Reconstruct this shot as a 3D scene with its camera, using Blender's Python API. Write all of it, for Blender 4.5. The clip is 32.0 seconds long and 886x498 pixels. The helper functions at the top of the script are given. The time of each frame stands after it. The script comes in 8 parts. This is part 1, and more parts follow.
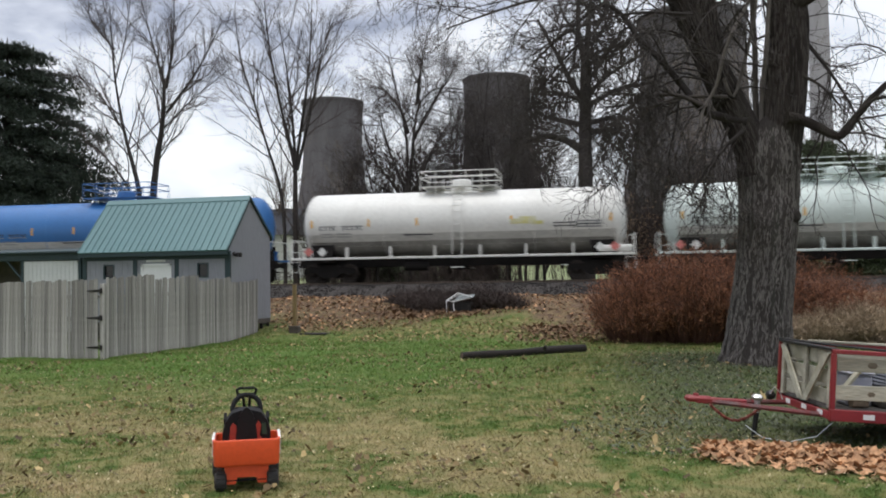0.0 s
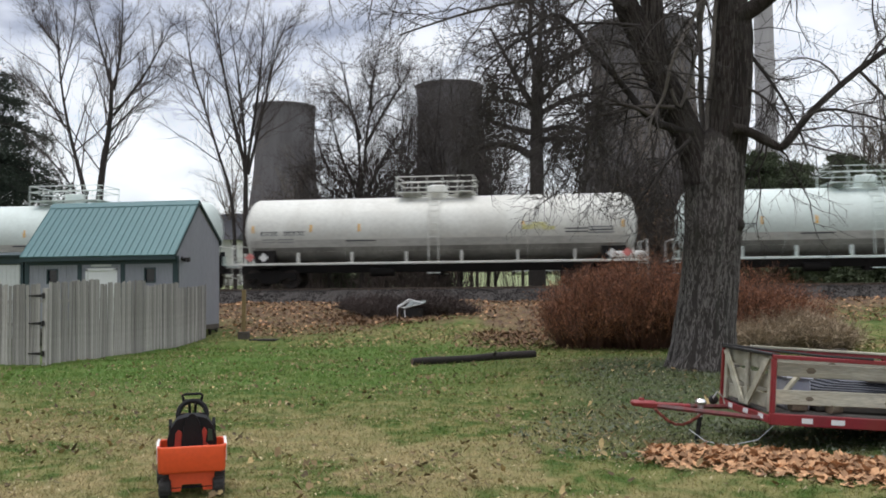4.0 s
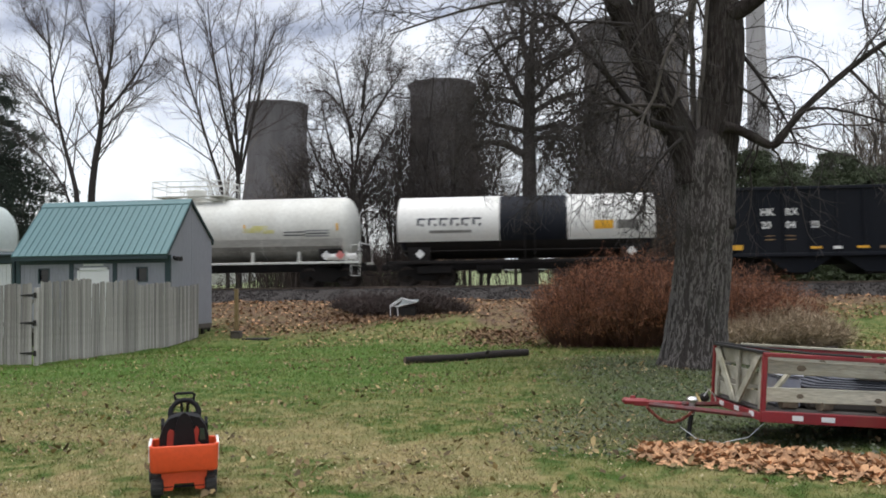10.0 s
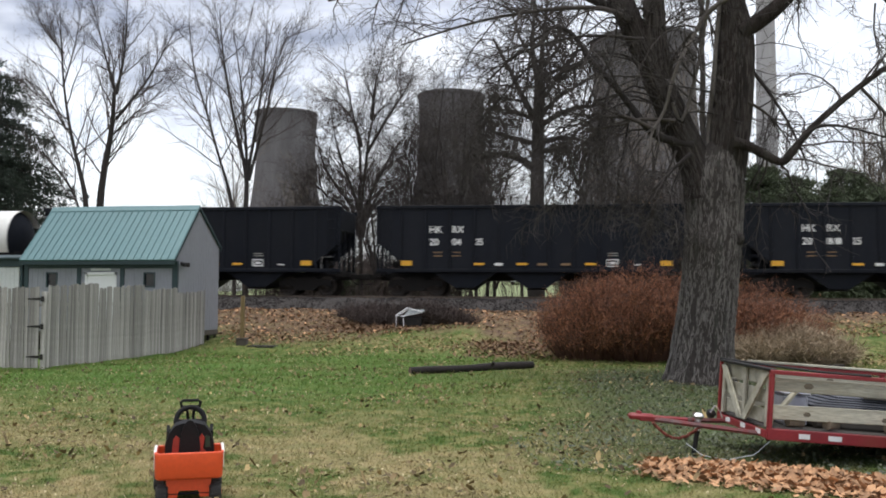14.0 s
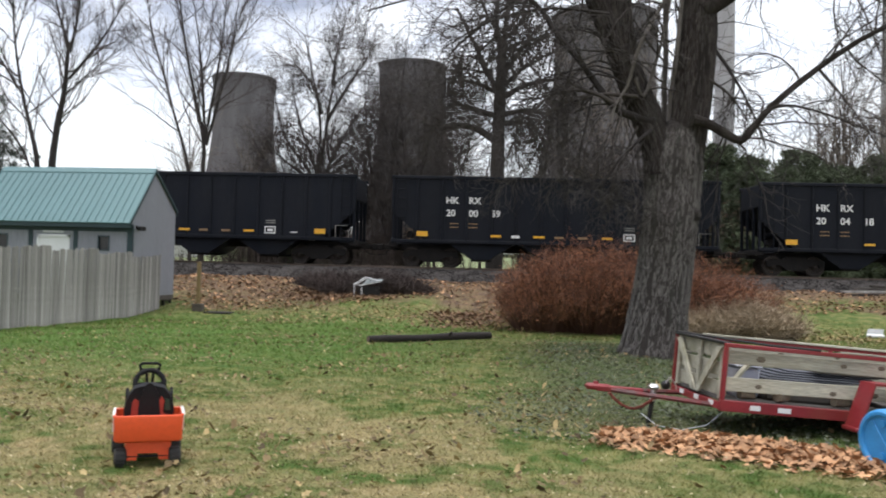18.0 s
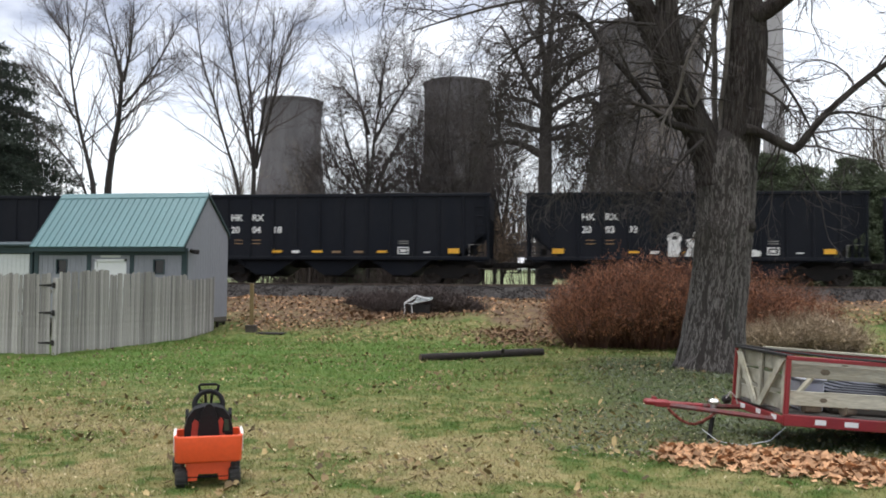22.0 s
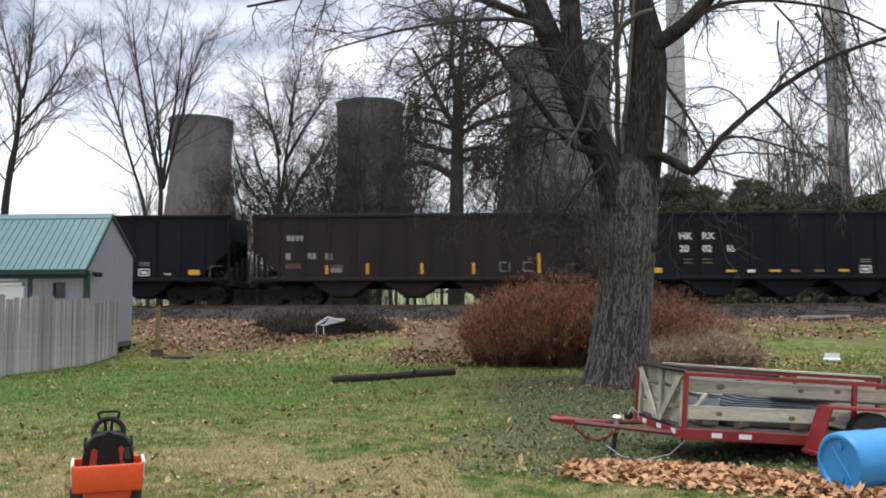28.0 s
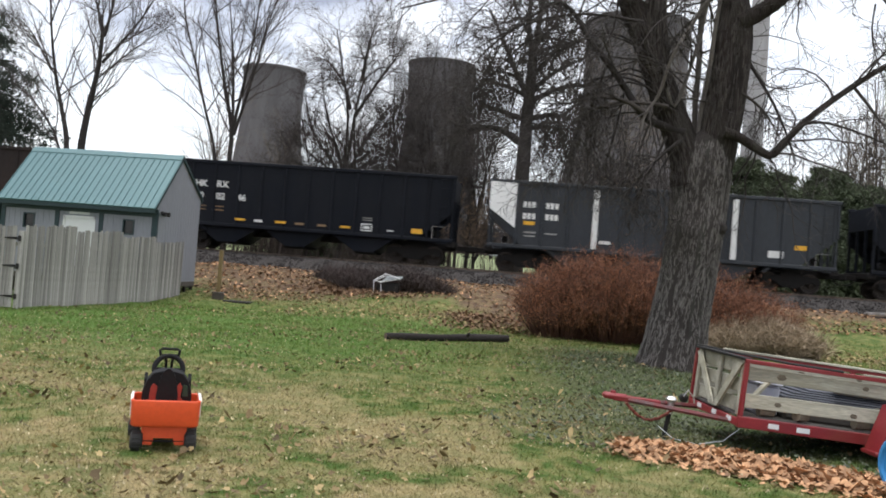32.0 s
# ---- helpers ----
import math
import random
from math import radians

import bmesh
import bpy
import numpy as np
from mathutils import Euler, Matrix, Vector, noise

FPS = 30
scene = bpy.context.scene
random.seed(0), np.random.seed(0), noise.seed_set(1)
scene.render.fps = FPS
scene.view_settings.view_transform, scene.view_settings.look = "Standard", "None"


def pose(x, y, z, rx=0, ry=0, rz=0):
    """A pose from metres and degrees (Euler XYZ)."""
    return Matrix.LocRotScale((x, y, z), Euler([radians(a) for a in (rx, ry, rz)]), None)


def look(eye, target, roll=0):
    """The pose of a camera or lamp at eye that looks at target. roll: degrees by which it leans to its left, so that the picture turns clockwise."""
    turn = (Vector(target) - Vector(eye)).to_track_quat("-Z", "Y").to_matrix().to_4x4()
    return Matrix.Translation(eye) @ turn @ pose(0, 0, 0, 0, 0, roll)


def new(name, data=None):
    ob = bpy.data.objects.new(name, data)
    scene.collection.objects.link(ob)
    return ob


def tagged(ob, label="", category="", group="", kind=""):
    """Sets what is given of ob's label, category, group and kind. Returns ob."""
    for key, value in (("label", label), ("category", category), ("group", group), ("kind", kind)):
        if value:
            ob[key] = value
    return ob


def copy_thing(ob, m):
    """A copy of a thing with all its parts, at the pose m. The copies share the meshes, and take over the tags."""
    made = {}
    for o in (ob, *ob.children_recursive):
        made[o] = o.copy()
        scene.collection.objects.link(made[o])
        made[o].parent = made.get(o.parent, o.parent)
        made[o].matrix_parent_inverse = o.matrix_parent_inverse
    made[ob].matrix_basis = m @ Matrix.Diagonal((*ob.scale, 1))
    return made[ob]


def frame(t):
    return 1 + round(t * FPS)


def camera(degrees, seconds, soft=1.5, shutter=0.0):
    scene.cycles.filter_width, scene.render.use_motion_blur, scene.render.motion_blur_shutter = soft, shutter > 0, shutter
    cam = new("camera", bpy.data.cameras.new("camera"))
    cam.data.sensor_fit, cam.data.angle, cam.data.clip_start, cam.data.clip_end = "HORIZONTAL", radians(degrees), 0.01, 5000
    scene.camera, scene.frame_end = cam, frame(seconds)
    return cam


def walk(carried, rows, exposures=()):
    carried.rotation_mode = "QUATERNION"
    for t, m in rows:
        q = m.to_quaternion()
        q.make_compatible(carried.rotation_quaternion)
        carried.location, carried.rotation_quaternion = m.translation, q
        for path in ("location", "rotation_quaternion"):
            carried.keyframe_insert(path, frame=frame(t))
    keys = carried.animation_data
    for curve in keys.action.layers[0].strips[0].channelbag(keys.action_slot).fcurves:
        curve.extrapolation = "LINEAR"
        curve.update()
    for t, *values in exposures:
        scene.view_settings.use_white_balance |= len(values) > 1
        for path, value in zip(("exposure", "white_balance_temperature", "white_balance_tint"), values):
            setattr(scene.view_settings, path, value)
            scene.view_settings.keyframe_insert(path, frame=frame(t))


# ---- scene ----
cam = camera(53.4, 32.0, soft=1.8, shutter=0.5)
PATH = [
    (0, (-0.068, 0.175, 1.791), (-0.52, 2.121, 1.865), -0.8),
    (0.5, (-0.064, 0.155, 1.788), (-0.494, 2.108, 1.831), -0.9),
    (1, (-0.065, 0.172, 1.783), (-0.491, 2.126, 1.817), -1.0),
    (1.5, (-0.054, 0.18, 1.783), (-0.523, 2.124, 1.815), -1.4),
    (2, (-0.035, 0.188, 1.78), (-0.504, 2.132, 1.813), -0.6),
    (2.5, (-0.014, 0.179, 1.788), (-0.442, 2.132, 1.844), -0.5),
    (3, (-0.022, 0.162, 1.782), (-0.401, 2.124, 1.844), -0.8),
    (3.5, (-0.038, 0.161, 1.781), (-0.393, 2.127, 1.856), -0.6),
    (5.5, (-0.03, 0.115, 1.797), (-0.347, 2.088, 1.895), -1.2),
    (6, (-0.046, 0.124, 1.78), (-0.393, 2.093, 1.827), -2.6),
    (6.5, (-0.029, 0.125, 1.78), (-0.377, 2.094, 1.83), -1.8),
    (7, (-0.028, 0.136, 1.79), (-0.357, 2.106, 1.892), -0.5),
    (7.5, (-0.03, 0.125, 1.793), (-0.339, 2.099, 1.889), -1.0),
    (8, (-0.006, 0.077, 1.798), (-0.27, 2.058, 1.892), -1.1),
    (8.5, (-0.012, 0.103, 1.779), (-0.277, 2.084, 1.849), -1.0),
    (9, (-0.018, 0.132, 1.781), (-0.329, 2.107, 1.838), -1.4),
    (9.5, (-0.026, 0.142, 1.782), (-0.352, 2.113, 1.868), -0.7),
    (10, (-0.024, 0.138, 1.783), (-0.354, 2.109, 1.867), -0.7),
    (10.5, (-0.02, 0.131, 1.787), (-0.34, 2.102, 1.902), -0.8),
    (11, (-0.026, 0.13, 1.784), (-0.351, 2.1, 1.89), -1.2),
    (11.5, (-0.033, 0.139, 1.789), (-0.364, 2.108, 1.901), -1.2),
    (12, (-0.027, 0.14, 1.796), (-0.35, 2.11, 1.918), -0.8),
    (12.5, (-0.032, 0.141, 1.798), (-0.368, 2.108, 1.929), -0.8),
    (13, (-0.04, 0.138, 1.797), (-0.383, 2.104, 1.924), -0.6),
    (13.5, (-0.042, 0.136, 1.791), (-0.397, 2.101, 1.901), -0.1),
    (14, (-0.04, 0.126, 1.797), (-0.384, 2.093, 1.904), 0.3),
    (14.5, (-0.042, 0.141, 1.794), (-0.381, 2.11, 1.884), 0.2),
    (16.5, (-0.162, 0.176, 1.791), (-0.548, 2.132, 1.943), -0.8),
    (17, (-0.124, 0.136, 1.78), (-0.421, 2.113, 1.845), 0.4),
    (17.5, (-0.086, 0.093, 1.773), (-0.247, 2.086, 1.814), 1.5),
    (18, (-0.104, 0.1, 1.768), (-0.352, 2.084, 1.811), 1.5),
    (18.5, (-0.129, 0.118, 1.757), (-0.451, 2.091, 1.832), -0.1),
    (19, (-0.154, 0.131, 1.764), (-0.52, 2.096, 1.848), 0.6),
    (19.5, (-0.152, 0.128, 1.764), (-0.512, 2.093, 1.859), 0.6),
    (20, (-0.15, 0.115, 1.761), (-0.504, 2.081, 1.846), 0.4),
    (20.5, (-0.137, 0.087, 1.775), (-0.438, 2.061, 1.882), 0.9),
    (21, (-0.141, 0.09, 1.759), (-0.449, 2.065, 1.823), 0.8),
    (21.5, (-0.141, 0.109, 1.761), (-0.473, 2.08, 1.828), 0.4),
    (22, (-0.156, 0.116, 1.761), (-0.512, 2.082, 1.842), 0.4),
    (22.5, (-0.169, 0.129, 1.757), (-0.536, 2.092, 1.858), 0.6),
    (23, (-0.16, 0.118, 1.766), (-0.52, 2.083, 1.862), 0.7),
    (23.5, (-0.156, 0.115, 1.767), (-0.499, 2.083, 1.868), 0.8),
    (24, (-0.146, 0.094, 1.769), (-0.458, 2.067, 1.874), 0.7),
    (24.5, (-0.148, 0.094, 1.766), (-0.444, 2.07, 1.859), 0.5),
    (25, (-0.148, 0.098, 1.768), (-0.421, 2.077, 1.864), 0.4),
    (25.5, (-0.134, 0.074, 1.775), (-0.39, 2.054, 1.881), 0.5),
    (27.5, (-0.089, 0.051, 1.777), (-0.262, 2.038, 1.921), -0.6),
    (28, (-0.082, 0.053, 1.773), (-0.244, 2.042, 1.9), -0.2),
    (28.5, (-0.084, 0.056, 1.767), (-0.259, 2.046, 1.857), 0.0),
    (29, (-0.098, 0.079, 1.755), (-0.329, 2.063, 1.871), -1.9),
    (29.5, (-0.087, 0.093, 1.731), (-0.342, 2.076, 1.795), -3.7),
    (30, (-0.091, 0.107, 1.738), (-0.408, 2.081, 1.782), -1.7),
    (30.5, (-0.116, 0.124, 1.763), (-0.46, 2.093, 1.842), 2.6),
    (31, (-0.108, 0.104, 1.783), (-0.383, 2.084, 1.864), 4.5),
    (31.5, (-0.127, 0.117, 1.77), (-0.416, 2.096, 1.817), 3.9),
    (32, (-0.138, 0.115, 1.769), (-0.432, 2.093, 1.81), 4.4),
]
EXPOSURE = [(0, -0.24), (4, -0.21), (8, -0.17), (12, -0.10), (15, 0.0), (18, 0.12), (25, 0.12), (32, 0.09)]
walk(cam, [(t, look(eye, target, roll)) for t, eye, target, roll in PATH], EXPOSURE)

# ---- sky and light ----
def sky():
    w = bpy.data.worlds.new("overcast_sky")
    w.use_nodes = True
    scene.world = w
    nt = w.node_tree
    nt.nodes.clear()
    N, L = nt.nodes.new, nt.links.new
    out, bg = N("ShaderNodeOutputWorld"), N("ShaderNodeBackground")
    tex = N("ShaderNodeTexSky")
    tex.sky_type, tex.sun_disc = "NISHITA", False
    tex.sun_elevation, tex.sun_rotation = radians(80), radians(222)
    co = N("ShaderNodeTexCoord")
    sep = N("ShaderNodeSeparateXYZ")
    L(co.outputs["Generated"], sep.inputs[0])
    # the clouds are stretched flat and break up towards the horizon
    mp = N("ShaderNodeMapping")
    mp.inputs["Scale"].default_value = (2.2, 2.2, 5.2)
    mp.inputs["Location"].default_value = (0.35, 0.2, 0.16)
    L(co.outputs["Generated"], mp.inputs[0])
    big, fine = N("ShaderNodeTexNoise"), N("ShaderNodeTexNoise")
    big.inputs["Scale"].default_value, big.inputs["Detail"].default_value, big.inputs["Roughness"].default_value = 1.5, 7, 0.52
    big.inputs["Distortion"].default_value = 0.35
    fine.inputs["Scale"].default_value, fine.inputs["Detail"].default_value = 6.0, 6
    for n in (big, fine):
        L(mp.outputs[0], n.inputs["Vector"])
    # cloud deck: grey undersides high up, bright breaks low down
    hi = N("ShaderNodeMapRange")
    hi.interpolation_type = "SMOOTHSTEP"
    for k, v in zip(("From Min", "From Max", "To Min", "To Max"), (0.235, 0.365, 0.0, 1.0)):
        hi.inputs[k].default_value = v
    back = N("ShaderNodeMapRange")
    back.interpolation_type = "SMOOTHSTEP"
    for k, v in zip(("From Min", "From Max", "To Min", "To Max"), (0.42, 0.75, 1.0, 0.0)):
        back.inputs[k].default_value = v
    L(sep.outputs["Z"], back.inputs["Value"])
    left = N("ShaderNodeMath")
    left.operation = "MULTIPLY_ADD"
    left.inputs[1].default_value = -0.24
    L(sep.outputs["X"], left.inputs[0])
    L(sep.outputs["Z"], left.inputs[2])
    wob = N("ShaderNodeMath")
    wob.operation = "MULTIPLY_ADD"
    wob.inputs[1].default_value = 0.42
    L(big.outputs["Fac"], wob.inputs[0])
    L(left.outputs[0], wob.inputs[2])
    off = N("ShaderNodeMath")
    off.operation = "SUBTRACT"
    off.inputs[1].default_value = 0.20
    L(wob.outputs[0], off.inputs[0])
    # heaped white clouds that stand before the deck, and a darker bank between them
    level = off.outputs[0]
    for az, el, size, amount in ((-0.265, 0.230, 0.13, -0.15), (-0.60, 0.185, 0.14, -0.14), (-0.482, 0.285, 0.12, 0.14), (-0.31, 0.36, 0.16, 0.14), (-0.66, 0.36, 0.14, 0.12)):
        far = N("ShaderNodeVectorMath")
        far.operation = "DISTANCE"
        far.inputs[1].default_value = (math.sin(az) * math.cos(el), math.cos(az) * math.cos(el), math.sin(el))
        L(co.outputs["Generated"], far.inputs[0])
        ragged = N("ShaderNodeMath")
        ragged.operation = "MULTIPLY_ADD"
        ragged.inputs[1].default_value = -0.16
        L(fine.outputs["Fac"], ragged.inputs[0])
        L(far.outputs["Value"], ragged.inputs[2])
        bump = N("ShaderNodeMapRange")
        bump.interpolation_type = "SMOOTHSTEP"
        for k, v in zip(("From Min", "From Max", "To Min", "To Max"), (size * 0.45 - 0.08, size - 0.08, amount, 0.0)):
            bump.inputs[k].default_value = v
        L(ragged.outputs[0], bump.inputs["Value"])
        add = N("ShaderNodeMath")
        add.operation = "ADD"
        L(level, add.inputs[0])
        L(bump.outputs[0], add.inputs[1])
        level = add.outputs[0]
    L(level, hi.inputs["Value"])
    deck = N("ShaderNodeMath")
    deck.operation = "MULTIPLY"
    L(hi.outputs[0], deck.inputs[0])
    L(back.outputs[0], deck.inputs[1])
    grey = N("ShaderNodeValToRGB")
    grey.color_ramp.elements[0].color = (0.345, 0.352, 0.415, 1)
    grey.color_ramp.elements[1].color = (0.86, 0.87, 0.925, 1)
    grey.color_ramp.elements[0].position, grey.color_ramp.elements[1].position = 0.36, 0.68
    L(fine.outputs["Fac"], grey.inputs[0])
    white = N("ShaderNodeValToRGB")
    white.color_ramp.elements[0].color = (0.80, 0.815, 0.86, 1)
    white.color_ramp.elements[1].color = (1.06, 1.06, 1.07, 1)
    white.color_ramp.elements[0].position, white.color_ramp.elements[1].position = 0.32, 0.56
    L(fine.outputs["Fac"], white.inputs[0])
    mix = N("ShaderNodeMix")
    mix.data_type = "RGBA"
    L(deck.outputs[0], mix.inputs["Factor"])
    L(white.outputs[0], mix.inputs[6])
    L(grey.outputs[0], mix.inputs[7])
    # the veiled sky above the clouds adds its own light
    top = N("ShaderNodeMix")
    top.data_type = "RGBA"
    top.blend_type = "ADD"
    top.inputs["Factor"].default_value = 0.05
    L(mix.outputs[2], top.inputs[6])
    L(tex.outputs[0], top.inputs[7])
    # overhead, out of view, the sky is brightened to light the ground
    zen = N("ShaderNodeMapRange")
    zen.interpolation_type = "SMOOTHSTEP"
    for k, v in zip(("From Min", "From Max", "To Min", "To Max"), (0.40, 0.8, 1.0, 1.66)):
        zen.inputs[k].default_value = v
    L(sep.outputs["Z"], zen.inputs["Value"])
    # behind, out of view, the sky is dimmed a little to darken upright faces
    ahead = N("ShaderNodeMapRange")
    ahead.interpolation_type = "SMOOTHSTEP"
    for k, v in zip(("From Min", "From Max", "To Min", "To Max"), (-0.7, 0.45, 0.86, 1.0)):
        ahead.inputs[k].default_value = v
    L(sep.outputs["Y"], ahead.inputs["Value"])
    both = N("ShaderNodeMath")
    both.operation = "MULTIPLY"
    L(ahead.outputs[0], both.inputs[0])
    L(zen.outputs[0], both.inputs[1])
    L(top.outputs[2], bg.inputs["Color"])
    L(both.outputs[0], bg.inputs["Strength"])
    L(bg.outputs[0], out.inputs["Surface"])


sky()
sun = bpy.data.lights.new("sun", "SUN")
sun.energy, sun.angle, sun.color = 1.55, radians(22), (1.0, 0.96, 0.9)
new("sun", sun).matrix_world = look((0, 0, 60), (5, 5.5, 60 - 42))

# ---- materials ----
def ramp_noise(nt, scale, detail, lo, hi, vector, dist=0.0):
    n = nt.nodes.new("ShaderNodeTexNoise")
    n.inputs["Scale"].default_value, n.inputs["Detail"].default_value = scale, detail
    n.inputs["Distortion"].default_value = dist
    nt.links.new(vector, n.inputs["Vector"])
    m = nt.nodes.new("ShaderNodeMapRange")
    m.inputs["From Min"].default_value, m.inputs["From Max"].default_value = lo, hi
    nt.links.new(n.outputs["Fac"], m.inputs["Value"])
    return m.outputs[0], n.outputs["Fac"]


def blend(nt, fac, a, b, how="MIX"):
    m = nt.nodes.new("ShaderNodeMix")
    m.data_type, m.blend_type = "RGBA", how
    for v, s in ((fac, m.inputs["Factor"]), (a, m.inputs[6]), (b, m.inputs[7])):
        if isinstance(v, (int, float)):
            s.default_value = v
        elif isinstance(v, tuple):
            s.default_value = (*v, 1)
        else:
            nt.links.new(v, s)
    return m.outputs[2]


def mat(name, base, worn=None, rough=0.7, metal=0.0, scale=3.0, fine=40.0, bump=0.2, amount=0.5, stretch=(1, 1, 1), vary=0.0, island=0.0, size=0.01, dirt=None, spec=0.5):
    """A surface with two scales of variation: large stains and fine grain, with relief from the grain."""
    m = bpy.data.materials.new(name)
    m.use_nodes = True
    nt = m.node_tree
    p = nt.nodes["Principled BSDF"]
    co = nt.nodes.new("ShaderNodeTexCoord")
    mp = nt.nodes.new("ShaderNodeMapping")
    mp.inputs["Scale"].default_value = stretch
    nt.links.new(co.outputs["Object"], mp.inputs[0])
    vec = mp.outputs[0]
    worn = worn or tuple(c * 0.6 for c in base)
    a, _ = ramp_noise(nt, scale, 5, 0.38, 0.68, vec, 0.4)
    b, raw = ramp_noise(nt, fine, 4, 0.3, 0.72, vec)
    am = nt.nodes.new("ShaderNodeMath")
    am.operation = "MULTIPLY"
    am.inputs[1].default_value = amount
    nt.links.new(a, am.inputs[0])
    col = blend(nt, am.outputs[0], base, worn)
    bm_ = nt.nodes.new("ShaderNodeMath")
    bm_.operation = "MULTIPLY"
    bm_.inputs[1].default_value = amount * 0.55
    nt.links.new(b, bm_.inputs[0])
    col = blend(nt, bm_.outputs[0], col, tuple(c * 0.55 for c in worn))
    if dirt:
        d, _ = ramp_noise(nt, scale * 0.45, 6, 0.5, 0.72, vec, 1.0)
        col = blend(nt, d, col, dirt)
    for amt, node, key in ((vary, "ShaderNodeObjectInfo", "Random"), (island, "ShaderNodeNewGeometry", "Random Per Island")):
        if amt:
            oi = nt.nodes.new(node)
            hs = nt.nodes.new("ShaderNodeHueSaturation")
            r = nt.nodes.new("ShaderNodeMapRange")
            r.inputs["To Min"].default_value, r.inputs["To Max"].default_value = 1 - amt, 1 + amt
            nt.links.new(oi.outputs[key], r.inputs["Value"])
            nt.links.new(r.outputs[0], hs.inputs["Value"])
            nt.links.new(col, hs.inputs["Color"])
            col = hs.outputs[0]
    nt.links.new(col, p.inputs["Base Color"])
    rr = nt.nodes.new("ShaderNodeMapRange")
    rr.inputs["To Min"].default_value, rr.inputs["To Max"].default_value = max(0.03, rough - 0.12), min(1.0, rough + 0.12)
    nt.links.new(raw, rr.inputs["Value"])
    nt.links.new(rr.outputs[0], p.inputs["Roughness"])
    p.inputs["Metallic"].default_value = metal
    p.inputs["Specular IOR Level"].default_value = spec
    if bump:
        bn = nt.nodes.new("ShaderNodeBump")
        bn.inputs["Strength"].default_value, bn.inputs["Distance"].default_value = bump, size
        nt.links.new(raw, bn.inputs["Height"])
        nt.links.new(bn.outputs[0], p.inputs["Normal"])
    return m


# ---- mesh building ----
class Shape:
    """Collects corners and faces of one mesh."""

    def __init__(self):
        self.v, self.f = [], []

    def add(self, verts, faces):
        o = len(self.v)
        self.v.extend(verts)
        self.f.extend([tuple(i + o for i in q) for q in faces])
        return self

    def box(self, x0, x1, y0, y1, z0, z1, c=0.0, m=None):
        """A box with chamfered edges c."""
        if c <= 0:
            vs = [(x, y, z) for z in (z0, z1) for y in (y0, y1) for x in (x0, x1)]
            fs = [(0, 2, 3, 1), (4, 5, 7, 6), (0, 1, 5, 4), (2, 6, 7, 3), (0, 4, 6, 2), (1, 3, 7, 5)]
        else:
            c = min(c, 0.45 * min(x1 - x0, y1 - y0, z1 - z0))
            lo, hi = (x0, y0, z0), (x1, y1, z1)
            vs, idx = [], {}
            for corner in ((a, b, d) for a in (0, 1) for b in (0, 1) for d in (0, 1)):
                for ax in range(3):
                    q = []
                    for k in range(3):
                        e = (lo[k], hi[k])[corner[k]]
                        q.append(e if k == ax else e + (c if corner[k] == 0 else -c))
                    idx[corner, ax] = len(vs)
                    vs.append(tuple(q))
            fs = []
            for ax in range(3):
                b1, b2 = [k for k in range(3) if k != ax]
                for s in (0, 1):
                    ring = []
                    for p, q in ((0, 0), (1, 0), (1, 1), (0, 1)):
                        cn = [0, 0, 0]
                        cn[ax], cn[b1], cn[b2] = s, p, q
                        ring.append(idx[tuple(cn), ax])
                    flip = (s == 0) ^ (ax == 1)
                    fs.append(tuple(reversed(ring)) if flip else tuple(ring))
                for p in (0, 1):
                    for q in (0, 1):
                        cs = []
                        for s in (0, 1):
                            cn = [0, 0, 0]
                            cn[ax], cn[b1], cn[b2] = s, p, q
                            cs.append(tuple(cn))
                        fs.append((idx[cs[0], b1], idx[cs[1], b1], idx[cs[1], b2], idx[cs[0], b2]))
            for corner in ((a, b, d) for a in (0, 1) for b in (0, 1) for d in (0, 1)):
                fs.append((idx[corner, 0], idx[corner, 1], idx[corner, 2]))
        if m:
            vs = [tuple(m @ Vector(q)) for q in vs]
        return self.add(vs, fs)

    def tube(self, pts, radii, n=8, caps=True):
        """A round bar along the points, its radius changing from point to point."""
        pts = [Vector(p) for p in pts]
        if isinstance(radii, (int, float)):
            radii = [radii] * len(pts)
        vs, fs, up = [], [], None
        for i, p in enumerate(pts):
            d = (pts[min(i + 1, len(pts) - 1)] - pts[max(i - 1, 0)]).normalized()
            if up is None:
                up = Vector((0, 0, 1)) if abs(d.z) < 0.9 else Vector((1, 0, 0))
            a = d.cross(up).normalized()
            up = a.cross(d)
            for k in range(n):
                t = 2 * math.pi * k / n
                vs.append(tuple(p + (a * math.cos(t) + up * math.sin(t)) * radii[i]))
        for i in range(len(pts) - 1):
            for k in range(n):
                fs.append((i * n + k, i * n + (k + 1) % n, (i + 1) * n + (k + 1) % n, (i + 1) * n + k))
        if caps:
            fs.append(tuple(reversed(range(n))))
            fs.append(tuple((len(pts) - 1) * n + k for k in range(n)))
        return self.add(vs, fs)

    def prism(self, poly, y0, y1, axis="y"):
        """A flat outline (pairs) pushed along an axis: outline in x,z for y; y,z for x; x,y for z."""
        def at(a, b, d):
            return {"y": (a, d, b), "x": (d, a, b), "z": (a, b, d)}[axis]
        n = len(poly)
        vs = [at(a, b, y0) for a, b in poly] + [at(a, b, y1) for a, b in poly]
        fs = [tuple(range(n)), tuple(reversed(range(n, 2 * n)))]
        fs += [(k, n + k, n + (k + 1) % n, (k + 1) % n) for k in range(n)]
        return self.add(vs, fs)

